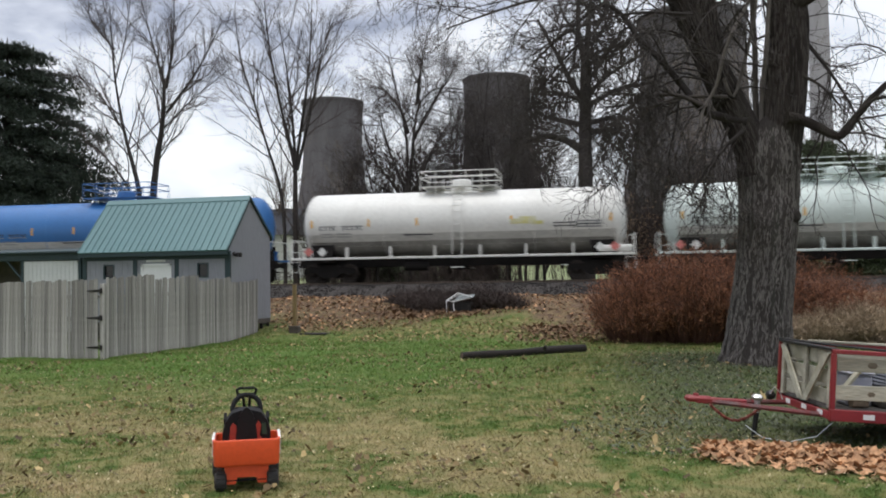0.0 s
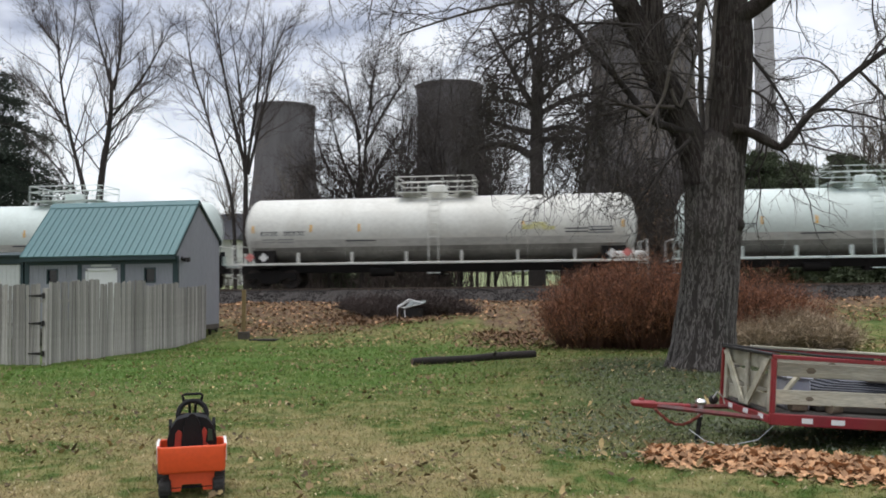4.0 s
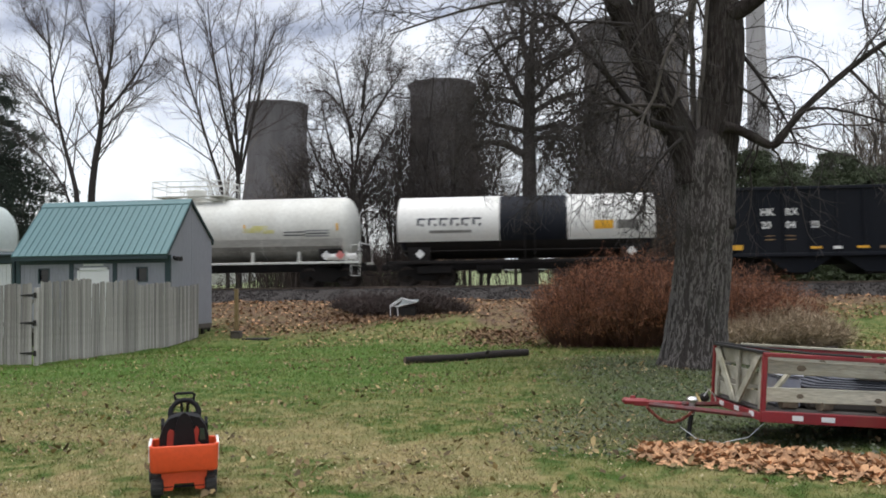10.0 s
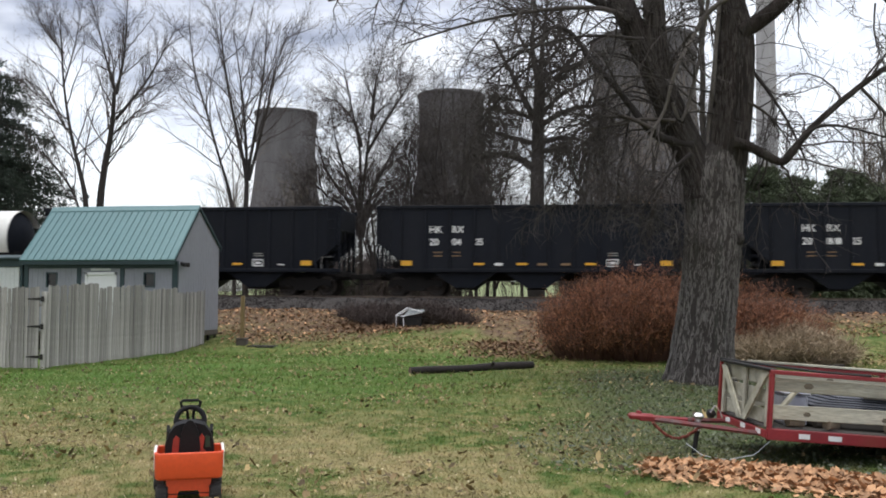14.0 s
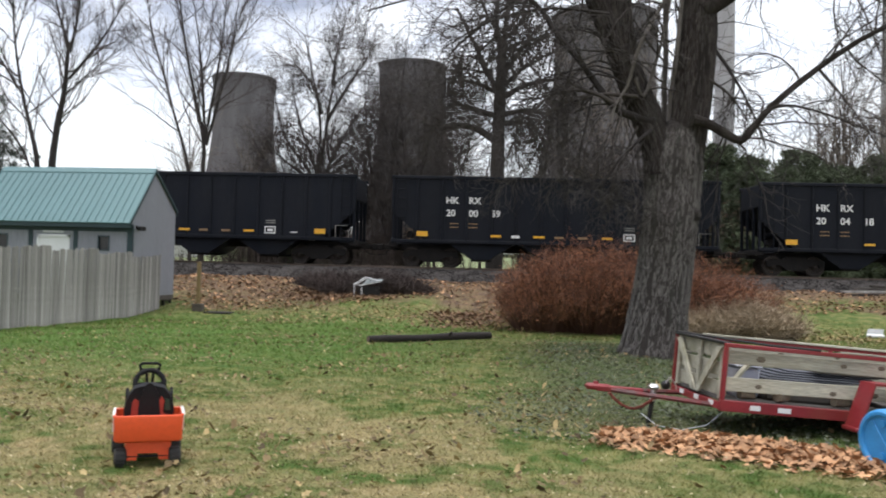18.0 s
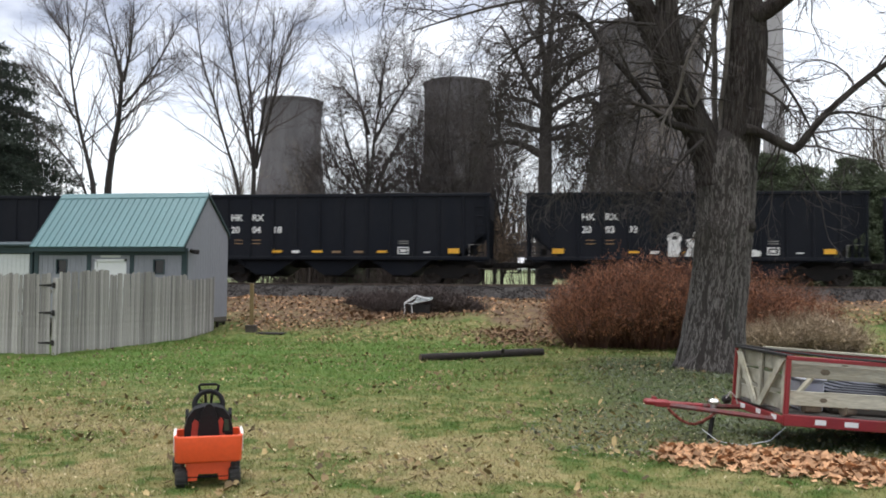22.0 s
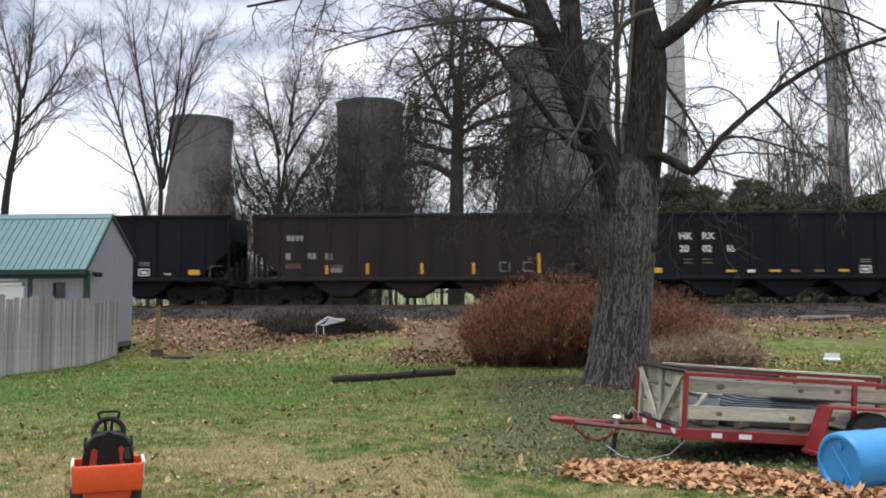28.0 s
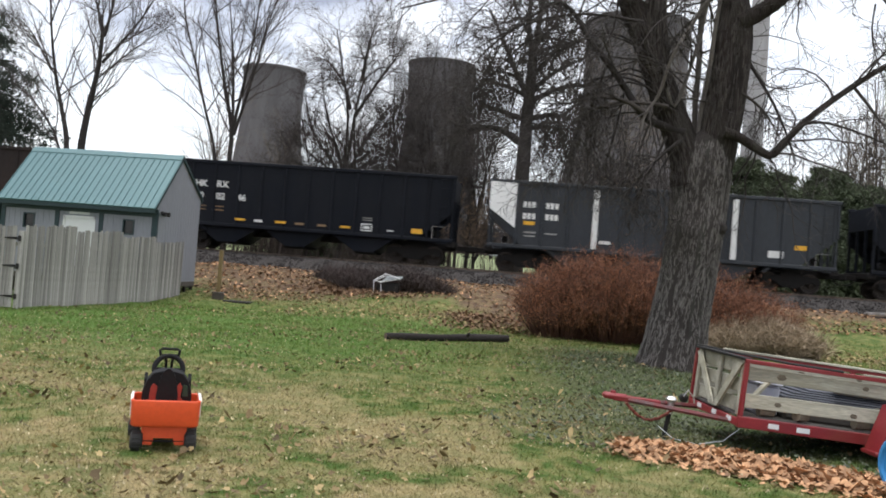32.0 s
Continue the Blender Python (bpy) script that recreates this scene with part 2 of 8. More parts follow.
    def lathe(self, prof, n=32, axis="z", centre=(0, 0, 0), close=False):
        """Turns a profile of (radius, height) round an axis."""
        vs, fs = [], []
        cx, cy, cz = centre
        for r, h in prof:
            for k in range(n):
                t = 2 * math.pi * k / n
                a, b = r * math.cos(t), r * math.sin(t)
                vs.append({"z": (cx + a, cy + b, cz + h), "x": (cx + h, cy + a, cz + b), "y": (cx + a, cy + h, cz - b)}[axis])
        for i in range(len(prof) - 1):
            for k in range(n):
                fs.append((i * n + k, i * n + (k + 1) % n, (i + 1) * n + (k + 1) % n, (i + 1) * n + k))
        if close:
            fs.append(tuple(reversed(range(n))))
            fs.append(tuple((len(prof) - 1) * n + k for k in range(n)))
        return self.add(vs, fs)

    def mesh(self, name, material, smooth=40):
        me = bpy.data.meshes.new(name)
        me.from_pydata(self.v, [], self.f)
        me.materials.append(material)
        if smooth:
            me.shade_smooth()
            me.set_sharp_from_angle(angle=radians(smooth))
        return me


def part(name, shape, material, parent, label="", m=None, smooth=40):
    """One mesh object under a thing or under a part; shape may be a mesh that is shared."""
    me = shape if isinstance(shape, bpy.types.Mesh) else shape.mesh(name, material, smooth)
    ob = new(name, me)
    ob.parent = parent
    if m is not None:
        ob.matrix_basis = m
    if label:
        ob["label"] = label
    return ob


def thing(name, label, category, m=None, group="", kind=""):
    ob = new(name)
    ob.empty_display_size = 0.2
    if m is not None:
        ob.matrix_basis = m
    return tagged(ob, label, category, group, kind)


def single(name, shape, material, label, category="", group="", kind="", m=None, smooth=40):
    ob = new(name, shape.mesh(name, material, smooth))
    if m is not None:
        ob.matrix_basis = m
    return tagged(ob, label, category, group, kind)


def soup(name, verts, faces, material, smooth=False):
    """A mesh from arrays: verts (n,3), faces (m,3 or 4)."""
    me = bpy.data.meshes.new(name)
    verts, faces = np.asarray(verts, np.float32), np.asarray(faces, np.int32)
    k = faces.shape[1]
    me.vertices.add(len(verts))
    me.vertices.foreach_set("co", verts.ravel())
    me.loops.add(faces.size)
    me.loops.foreach_set("vertex_index", faces.ravel())
    me.polygons.add(len(faces))
    me.polygons.foreach_set("loop_start", np.arange(0, faces.size, k, dtype=np.int32))
    me.update(calc_edges=True)
    me.validate()
    me.materials.append(material)
    if smooth:
        me.shade_smooth()
    return me

# ---- ground ----
SLANT = 0.05  # the railway runs along x and drifts away by this much a metre
TRACK_Y = 40.75
RAIL_Z = 1.8


def rise(x, y):
    """Height of the ground: level lawn, bank up to the railway, level bed, field that climbs slowly behind."""
    x, y = np.asarray(x, float), np.asarray(y, float)
    v = y - SLANT * x
    s = np.clip((v - 26.2) / 9.3, 0, 1)
    bank = 1.15 * (0.35 * s + 0.65 * s * s * (3 - 2 * s))
    f = np.clip((v - 45) / 60, 0, 1)
    h = bank + 2.4 * f * f * (3 - 2 * f) - 0.25 * np.exp(-((v - 47) / 2.0) ** 2)
    w = np.clip((v - 4) / 8, 0.15, 1) * np.clip((120 - v) / 40, 0.2, 1)
    rough = 0.030 * np.sin(0.9 * x + 1.3) * np.cos(0.7 * y) + 0.016 * np.sin(2.3 * x + 0.6 * y) + 0.012 * np.sin(3.1 * y - 1.1 * x)
    lump = 0.06 * np.sin(1.7 * x + 0.4) * np.sin(1.3 * y + 0.8 * x) * np.clip((v - 27.5) / 3, 0, 1) * np.clip((38.5 - v) / 3, 0, 1)
    # loose soil heaped up at the foot of the bank by the shrubs
    heap = 0.16 * np.exp(-(((x + 2.8) / 2.2) ** 2 + ((y - 27.2) / 1.1) ** 2))
    return h + rough * w * 0.7 + lump + heap


def ground_z(x, y):
    return float(rise(x, y))


def lawn_colour(nt, fresh=1.0):
    """Colour of the ground by where it lies: green and dry grass, weeds by the tree, leaf litter on the bank, pale field behind."""
    N, L = nt.nodes.new, nt.links.new
    g = N("ShaderNodeNewGeometry")
    pos = g.outputs["Position"]
    sep = N("ShaderNodeSeparateXYZ")
    L(pos, sep.inputs[0])

    def span(sock, lo, hi, a=0.0, b=1.0):
        r = N("ShaderNodeMapRange")
        r.interpolation_type = "SMOOTHSTEP"
        for k, v in zip(("From Min", "From Max", "To Min", "To Max"), (lo, hi, a, b)):
            r.inputs[k].default_value = v
        L(sock, r.inputs["Value"])
        return r.outputs[0]

    def calc(op, a, b):
        n = N("ShaderNodeMath")
        n.operation = op
        n.use_clamp = op in ("MULTIPLY", "ADD")
        for v, s in ((a, n.inputs[0]), (b, n.inputs[1])):
            if isinstance(v, (int, float)):
                s.default_value = v
            else:
                L(v, s)
        return n.outputs[0]

    patch, _ = ramp_noise(nt, 0.62, 8, 0.42, 0.57, pos, 1.0)
    spot, _ = ramp_noise(nt, 3.2, 6, 0.42, 0.62, pos, 0.5)
    grain, _ = ramp_noise(nt, 28, 4, 0.35, 0.7, pos)
    near = span(sep.outputs["Y"], 7.5, 16.0, 0.95, 0.26)
    near = calc("MULTIPLY", near, span(sep.outputs["X"], -2.0, 1.5, 1.0, 0.45))
    green = blend(nt, spot, (0.064 * fresh, 0.106 * fresh, 0.024), (0.165 * fresh, 0.172 * fresh, 0.060))
    dry = blend(nt, grain, (0.37, 0.295, 0.155), (0.20, 0.165, 0.080))
    dryness = calc("MULTIPLY", calc("ADD", calc("MULTIPLY", patch, 0.75), calc("MULTIPLY", spot, 0.35)), near)
    col = blend(nt, dryness, green, dry)
    # lusher strip between the fence and the log
    lush = calc("MULTIPLY", calc("MULTIPLY", span(sep.outputs["Y"], 11.5, 17.0), span(sep.outputs["Y"], 25.0, 28.0, 1.0, 0.0)), span(sep.outputs["X"], -4.5, -0.5, 1.0, 0.0))
    lush = calc("MULTIPLY", lush, calc("ADD", calc("MULTIPLY", patch, 0.4), 0.35))
    col = blend(nt, lush, col, (0.075 * fresh, 0.158 * fresh, 0.032))
    # grey-green weeds under the big tree
    wx, wy = span(sep.outputs["X"], -1.6, 0.8), span(sep.outputs["Y"], 8.6, 11.5)
    weeds = calc("MULTIPLY", calc("MULTIPLY", wx, calc("MULTIPLY", wy, span(sep.outputs["Y"], 21.5, 24.5, 1.0, 0.0))), calc("ADD", calc("MULTIPLY", spot, 0.5), 0.45))
    col = blend(nt, weeds, col, blend(nt, grain, (0.048, 0.068, 0.035), (0.105, 0.108, 0.072)))
    # leaf litter on the bank
    slope = N("ShaderNodeMath")
    slope.operation = "MULTIPLY_ADD"
    slope.inputs[1].default_value = -SLANT
    L(sep.outputs["X"], slope.inputs[0])
    L(sep.outputs["Y"], slope.inputs[2])
    wav, _ = ramp_noise(nt, 0.35, 4, 0.3, 0.7, pos, 0.8)
    edge = N("ShaderNodeMath")
    edge.operation = "MULTIPLY_ADD"
    edge.inputs[1].default_value = 4.6
    L(wav, edge.inputs[0])
    L(slope.outputs[0], edge.inputs[2])
    dip = N("ShaderNodeMath")
    dip.operation = "SUBTRACT"
    gap = calc("MULTIPLY", span(sep.outputs["X"], -9.5, -5.5), span(sep.outputs["X"], -5.2, -3.2, 1.0, 0.0))
    gap = calc("MAXIMUM", gap, span(sep.outputs["X"], 5.0, 8.5))
    three = N("ShaderNodeMath")
    three.operation = "MULTIPLY"
    three.inputs[1].default_value = 3.0
    L(gap, three.inputs[0])
    L(edge.outputs[0], dip.inputs[0])
    L(three.outputs[0], dip.inputs[1])
    litter = calc("MULTIPLY", span(dip.outputs[0], 29.6, 33.2), span(slope.outputs[0], 43.5, 45.5, 1.0, 0.0))
    litter = calc("MULTIPLY", litter, calc("ADD", calc("MULTIPLY", spot, 0.35), 0.72))
    brown = blend(nt, grain, (0.14, 0.085, 0.055), (0.26, 0.17, 0.11))
    brown = blend(nt, spot, brown, (0.10, 0.066, 0.048))
    col = blend(nt, litter, col, brown)
    field = span(slope.outputs[0], 46.0, 49.0)
    col = blend(nt, field, col, blend(nt, spot, (0.27, 0.305, 0.165), (0.21, 0.25, 0.13)))
    far = span(slope.outputs[0], 92.0, 108.0)
    col = blend(nt, far, col, blend(nt, spot, (0.10, 0.085, 0.070), (0.13, 0.11, 0.08)))
    return col, grain


def ground_material(name, bump):
    m = bpy.data.materials.new(name)
    m.use_nodes = True
    nt = m.node_tree
    p = nt.nodes["Principled BSDF"]
    col, grain = lawn_colour(nt)
    nt.links.new(col, p.inputs["Base Color"])
    p.inputs["Roughness"].default_value = 0.95
    p.inputs["Specular IOR Level"].default_value = 0.15
    if bump:
        b = nt.nodes.new("ShaderNodeBump")
        b.inputs["Strength"].default_value, b.inputs["Distance"].default_value = 0.6, 0.03
        nt.links.new(grain, b.inputs["Height"])
        nt.links.new(b.outputs[0], p.inputs["Normal"])
    return m


def build_ground():
    grow = np.cumsum(0.5 * 1.16 ** np.arange(46))
    xs = np.concatenate((-42 - grow[::-1], np.arange(-42, 42.1, 0.42), 42 + grow))
    ys = np.concatenate((-16 - grow[::-3], np.arange(-16, 60.1, 0.32), 60 + grow))
    X, Y = np.meshgrid(xs, ys)
    V = np.stack((X, Y, rise(X, Y)), -1).reshape(-1, 3)
    nx, ny = len(xs), len(ys)
    i = (np.arange(ny - 1)[:, None] * nx + np.arange(nx - 1)[None]).ravel()
    F = np.stack((i, i + 1, i + nx + 1, i + nx), -1)
    ob = new("ground", soup("ground", V, F, ground_material("ground", True), smooth=True))
    tagged(ob, "backyard lawn with green and dry grass rising to a leaf-covered bank", "ground", kind="structure")


build_ground()

# ---- railway ----
STEEL = mat("rail_steel", (0.20, 0.16, 0.13), (0.10, 0.06, 0.045), 0.5, 0.7, 4, 60, 0.2)
TIE = mat("sleeper_timber", (0.055, 0.045, 0.038), (0.03, 0.025, 0.022), 0.9, 0, 3, 30, 0.5, stretch=(6, 1, 1))
STONE = mat("ballast_stone", (0.042, 0.036, 0.033), (0.021, 0.018, 0.017), 0.95, 0, 1.2, 18, 1.0, 0.8, size=0.06, island=0.35)
ALONG = pose(0, TRACK_Y, RAIL_Z, 0, 0, math.degrees(math.atan(SLANT)))


def build_track():
    rng = np.random.default_rng(5)
    xs = np.arange(-90, 90.1, 0.5)
    prof = [(-4.9, -0.80), (-3.9, -0.60), (-2.9, -0.36), (-2.1, -0.16), (-1.6, -0.13), (0, -0.14), (1.6, -0.13), (2.1, -0.16), (2.9, -0.36), (3.9, -0.60), (4.9, -0.80)]
    V, F = [], []
    for x in xs:
        for y, z in prof:
            V.append((x, y + rng.normal(0, 0.05), z + rng.normal(0, 0.03)))
    k = len(prof)
    for i in range(len(xs) - 1):
        for j in range(k - 1):
            F.append((i * k + j, (i + 1) * k + j, (i + 1) * k + j + 1, i * k + j + 1))
    bed = new("ballast_bed", soup("ballast_bed", V, F, STONE))
    bed.matrix_basis = ALONG
    tagged(bed, "dark grey crushed stone ballast bed under the railway track", "ballast", kind="structure")
    n = 14000
    c = np.stack((rng.uniform(-34, 34, n), rng.uniform(-4.7, -1.0, n), np.zeros(n)), -1)
    c[:, 2] = np.interp(c[:, 1], [p[0] for p in prof], [p[1] for p in prof]) + 0.015
    tet = np.array([(1, 0, -0.4), (-0.5, 0.85, -0.4), (-0.5, -0.85, -0.4), (0.1, 0.1, 0.9)])
    T = tet[None] * rng.uniform(0.6, 1.3, (n, 4, 3)) * rng.uniform(0.035, 0.075, (n, 1, 1)) + c[:, None]
    o = np.arange(n)[:, None, None] * 4
    Fs = (np.array([(0, 2, 1), (0, 1, 3), (1, 2, 3), (2, 0, 3)])[None] + o).reshape(-1, 3)
    st = new("ballast_stones", soup("ballast_stones", T.reshape(-1, 3), Fs, STONE))
    st.matrix_basis = ALONG
    tagged(st, "loose grey ballast stones along the track shoulder", "stones", kind="stuff")
    tr = thing("railway_track", "steel railway track on dark timber sleepers", "track", ALONG, kind="structure")
    head = [(-0.07, -0.17), (0.07, -0.17), (0.07, -0.15), (0.012, -0.12), (0.012, -0.045), (0.036, -0.035), (0.036, -0.004), (0.03, 0), (-0.03, 0), (-0.036, -0.004), (-0.036, -0.035), (-0.012, -0.045), (-0.012, -0.12), (-0.07, -0.15)]
    for y in (-0.755, 0.755):
        part("rail", Shape().prism([(y + a, b) for a, b in head], -90, 90, "x"), STEEL, tr)
    me = Shape().box(-0.11, 0.11, -1.3, 1.3, -0.30, -0.125, 0.012).mesh("sleeper", TIE)
    for i in range(-62, 63):
        part("sleeper", me, TIE, tr, m=pose(i * 0.55 + 0.03 * math.sin(i * 7.1), 0.03 * math.sin(i * 3.3), 0, 0, 0, 0.8 * math.sin(i * 5.7)))


build_track()

# ---- the train ----
BLACK_PAINT = mat("black_car_paint", (0.0085, 0.0105, 0.016), (0.016, 0.017, 0.021), 0.62, 0, 0.8, 14, 0.12, 0.7, stretch=(1, 1, 0.35), vary=0.15, spec=0.12)
BROWN_PAINT = mat("brown_car_paint", (0.021, 0.0165, 0.0160), (0.034, 0.024, 0.021), 0.8, 0, 0.9, 14, 0.2, 0.8, stretch=(1, 1, 0.35), spec=0.25)
GREY_PAINT = mat("grey_car_paint", (0.025, 0.030, 0.039), (0.018, 0.021, 0.026), 0.6, 0, 0.9, 14, 0.15, 0.7, stretch=(1, 1, 0.35))
TANK_WHITE = mat("white_tank_paint", (0.74, 0.74, 0.71), (0.60, 0.59, 0.55), 0.45, 0, 0.7, 12, 0.06, 0.5, stretch=(1, 0.6, 0.6))
TANK_CREAM = mat("cream_tank_paint", (0.69, 0.695, 0.65), (0.53, 0.52, 0.47), 0.5, 0, 0.7, 12, 0.06, 0.6, stretch=(1, 0.6, 0.6))
TANK_GREEN = mat("pale_green_tank_paint", (0.64, 0.72, 0.69), (0.50, 0.55, 0.52), 0.5, 0, 0.7, 12, 0.06, 0.5, stretch=(1, 0.6, 0.6))
TANK_BLUE = mat("blue_tank_paint", (0.035, 0.16, 0.42), (0.03, 0.11, 0.30), 0.4, 0, 0.7, 12, 0.06, 0.5)
MID_GREY = mat("mottled_mid_grey", (0.30, 0.295, 0.275), (0.15, 0.145, 0.135), 0.8, 0, 0.8, 9, 0.1, 0.8, stretch=(1, 0.5, 0.5))
LIGHT_GREY = mat("mottled_light_grey", (0.56, 0.56, 0.53), (0.42, 0.415, 0.39), 0.7, 0, 0.8, 9, 0.1, 0.8, stretch=(0.4, 1, 1))
CORAL = mat("coral_placard", (0.62, 0.20, 0.18), (0.5, 0.18, 0.16), 0.6, 0, 4, 20, 0.02, 0.3)
UNDER = mat("underframe_black", (0.015, 0.014, 0.0135), (0.027, 0.022, 0.020), 0.85, 0, 2, 20, 0.3, spec=0.2)
WHEEL = mat("wheel_steel", (0.035, 0.030, 0.027), (0.06, 0.042, 0.034), 0.6, 0.5, 3, 30, 0.2)
WHITE = mat("white_marking", (0.78, 0.78, 0.76), (0.55, 0.55, 0.53), 0.6, 0, 3, 20, 0.05, 0.4)
DOORPAINT = mat("fresh_white_paint", (0.86, 0.86, 0.85), (0.72, 0.72, 0.70), 0.5, 0, 1.5, 12, 0.05, 0.3)
YELLOW = mat("yellow_reflector", (0.80, 0.42, 0.03), (0.55, 0.28, 0.02), 0.45, 0, 4, 30, 0.05, 0.4)
INK = mat("dark_marking", (0.03, 0.035, 0.05), (0.06, 0.06, 0.07), 0.7, 0, 3, 20, 0.05, 0.3)
ORANGE_MARK = mat("orange_marking", (0.26, 0.16, 0.075), (0.16, 0.11, 0.07), 0.6, 0, 3, 20, 0.05, 0.4)
TAG = mat("yellow_spray_paint", (0.62, 0.58, 0.16), (0.66, 0.66, 0.55), 0.6, 0, 2.5, 20, 0.02, 0.9)
INKFADE = mat("faded_dark_marking", (0.24, 0.25, 0.26), (0.40, 0.40, 0.39), 0.7, 0, 4, 20, 0.02, 0.7)
RUST = mat("rust_patch", (0.15, 0.075, 0.045), (0.09, 0.05, 0.035), 0.9, 0, 1.5, 16, 0.2, 0.7)
FADED = mat("faded_white_marking", (0.36, 0.36, 0.35), (0.16, 0.15, 0.14), 0.8, 0, 4, 20, 0.05, 0.8)
CAR_TURN = math.degrees(math.atan(SLANT))


def run(t):
    """How far along the track the train's mark stands at t seconds; it slows down gently."""
    return 2.03012515e-04 * t ** 3 + 2.88166e-02 * t ** 2 - 8.44887884 * t + 88.6078781


def car_pose(left, t):
    c = math.hypot(1, SLANT)
    ux, uy = 1 / c, SLANT / c
    s = left + run(t)
    return pose(ux * s - uy * 1.55, TRACK_Y - 1.55 + uy * s + ux * 1.55, RAIL_Z, 0, 0, CAR_TURN)


CARS = []


def make_truck(parent, x):
    """A two-axle truck: side frames, bolster, springs and two wheelsets."""
    tr = part("truck", Shape().box(x - 0.19, x + 0.19, -1.0, 1.0, 0.42, 0.68, 0.03), UNDER, parent, "black cast-steel truck")
    for y in (-1.0, 1.0):
        fr = [(x - 1.25, 0.62), (x - 1.18, 0.70), (x - 0.55, 0.74), (x - 0.35, 0.84), (x + 0.35, 0.84), (x + 0.55, 0.74), (x + 1.18, 0.70), (x + 1.25, 0.62), (x + 1.22, 0.42), (x + 1.02, 0.40), (x + 0.95, 0.50), (x + 0.62, 0.44), (x + 0.35, 0.24), (x - 0.35, 0.24), (x - 0.62, 0.44), (x - 0.95, 0.50), (x - 1.02, 0.40), (x - 1.22, 0.42)]
        part("side_frame", Shape().prism(fr, y - 0.07, y + 0.07), UNDER, tr)
        for dx in (-0.2, 0.0, 0.2):
            part("spring", SPRING, UNDER, tr, m=pose(x + dx, y, 0.30))
    for dx in (-0.89, 0.89):
        part("wheelset", WHEELSET, WHEEL, tr, m=pose(x + dx, 0, 0.43))


def _wheelset():
    s = Shape()
    for y in (-0.755, 0.755):
        o = 1 if y > 0 else -1
        s.lathe([(0.08, -0.10), (0.15, -0.09), (0.17, -0.03), (0.33, -0.025), (0.35, -0.065), (0.43, -0.065), (0.43, 0.05), (0.455, 0.055), (0.455, 0.08), (0.37, 0.08), (0.33, 0.03), (0.17, 0.03), (0.10, 0.08)], 24, "y", (0, y, 0)) if o < 0 else s.lathe([(0.10, -0.08), (0.17, -0.03), (0.33, -0.03), (0.37, -0.08), (0.455, -0.08), (0.455, -0.055), (0.43, -0.05), (0.43, 0.065), (0.35, 0.065), (0.33, 0.025), (0.17, 0.03), (0.15, 0.09), (0.08, 0.10)], 24, "y", (0, y, 0))
    s.lathe([(0.08, -1.0), (0.08, 1.0)], 10, "y", close=True)
    # web holes in the discs' rims show the turning
    for y in (-0.80, 0.80):
        for k in range(6):
            a = k * math.pi / 3
            s.box(-0.02, 0.02, y - 0.01, y + 0.01, 0.18, 0.31, m=Matrix.Rotation(a, 4, "Y"))
    return s.mesh("wheelset", WHEEL)


WHEELSET = _wheelset()
SPRING = Shape().lathe([(0.075, 0.0), (0.085, 0.03), (0.07, 0.06), (0.085, 0.09), (0.07, 0.12), (0.085, 0.15), (0.075, 0.18)], 8).mesh("spring", UNDER)


def make_ends(car, length, z=0.88):
    for x, s in ((0.0, -1), (length, 1)):
        part("coupler", Shape().box(min(x, x + s * 0.55), max(x, x + s * 0.55), -0.09, 0.09, z - 0.12, z + 0.1, 0.02).box(min(x + s * 0.5, x + s * 0.82), max(x + s * 0.5, x + s * 0.82), -0.16, 0.16, z - 0.16, z + 0.14, 0.05), UNDER, car)
        part("brake_hose", Shape().tube([(x + s * 0.2, -0.35, z - 0.1), (x + s * 0.45, -0.3, z - 0.35), (x + s * 0.75, -0.12, z - 0.36)], 0.025, 6), UNDER, car)


def bars(car, x, z, widths, h, y, material, gap=0.05, name="lettering", th=0.006):
    """Unreadable lettering as plain bars."""
    s = Shape()
    for w in widths:
        if w > 0:
            s.box(x, x + w, y - th, y, z, z + h, 0.0)
        x += abs(w) + gap
    return part(name, s, material, car)


GLYPHS = {}


def writing(car, text, x, z, high, y, material, name="lettering"):
    """Block letters painted on a car side, with their foot at z and their left edge at x."""
    if text not in GLYPHS:
        cu = bpy.data.curves.new("lettering", "FONT")
        cu.body, cu.size, cu.offset, cu.extrude, cu.resolution_u = text, 1.0, 0.022, 0.004, 3
        ob = bpy.data.objects.new("lettering", cu)
        me = bpy.data.meshes.new_from_object(ob)
        bpy.data.objects.remove(ob)
        me.materials.clear()
        me.materials.append(material)
        GLYPHS[text] = me
    return part(name, GLYPHS[text], material, car, m=pose(x, y - 0.005, z, 90) @ Matrix.Diagonal((high / 0.70, high / 0.70, 1, 1)))


def number_car(car, digits):
    """Reporting mark and car number; pairs that cannot be read are plain bars."""
    y = -1.532
    for text, x in (("HK", 2.42), ("RX", 3.44)):
        writing(car, text, x, 2.84, 0.29, y, WHITE)
    for text, x in zip(digits, (2.44, 3.45, 4.44)):
        if text:
            writing(car, text, x, 2.28, 0.29, y, WHITE)
        else:
            bars(car, x, 2.29, [0.06, 0.12, 0.05, -0.06, 0.05, 0.12, 0.06], 0.26, y, WHITE, 0.012)


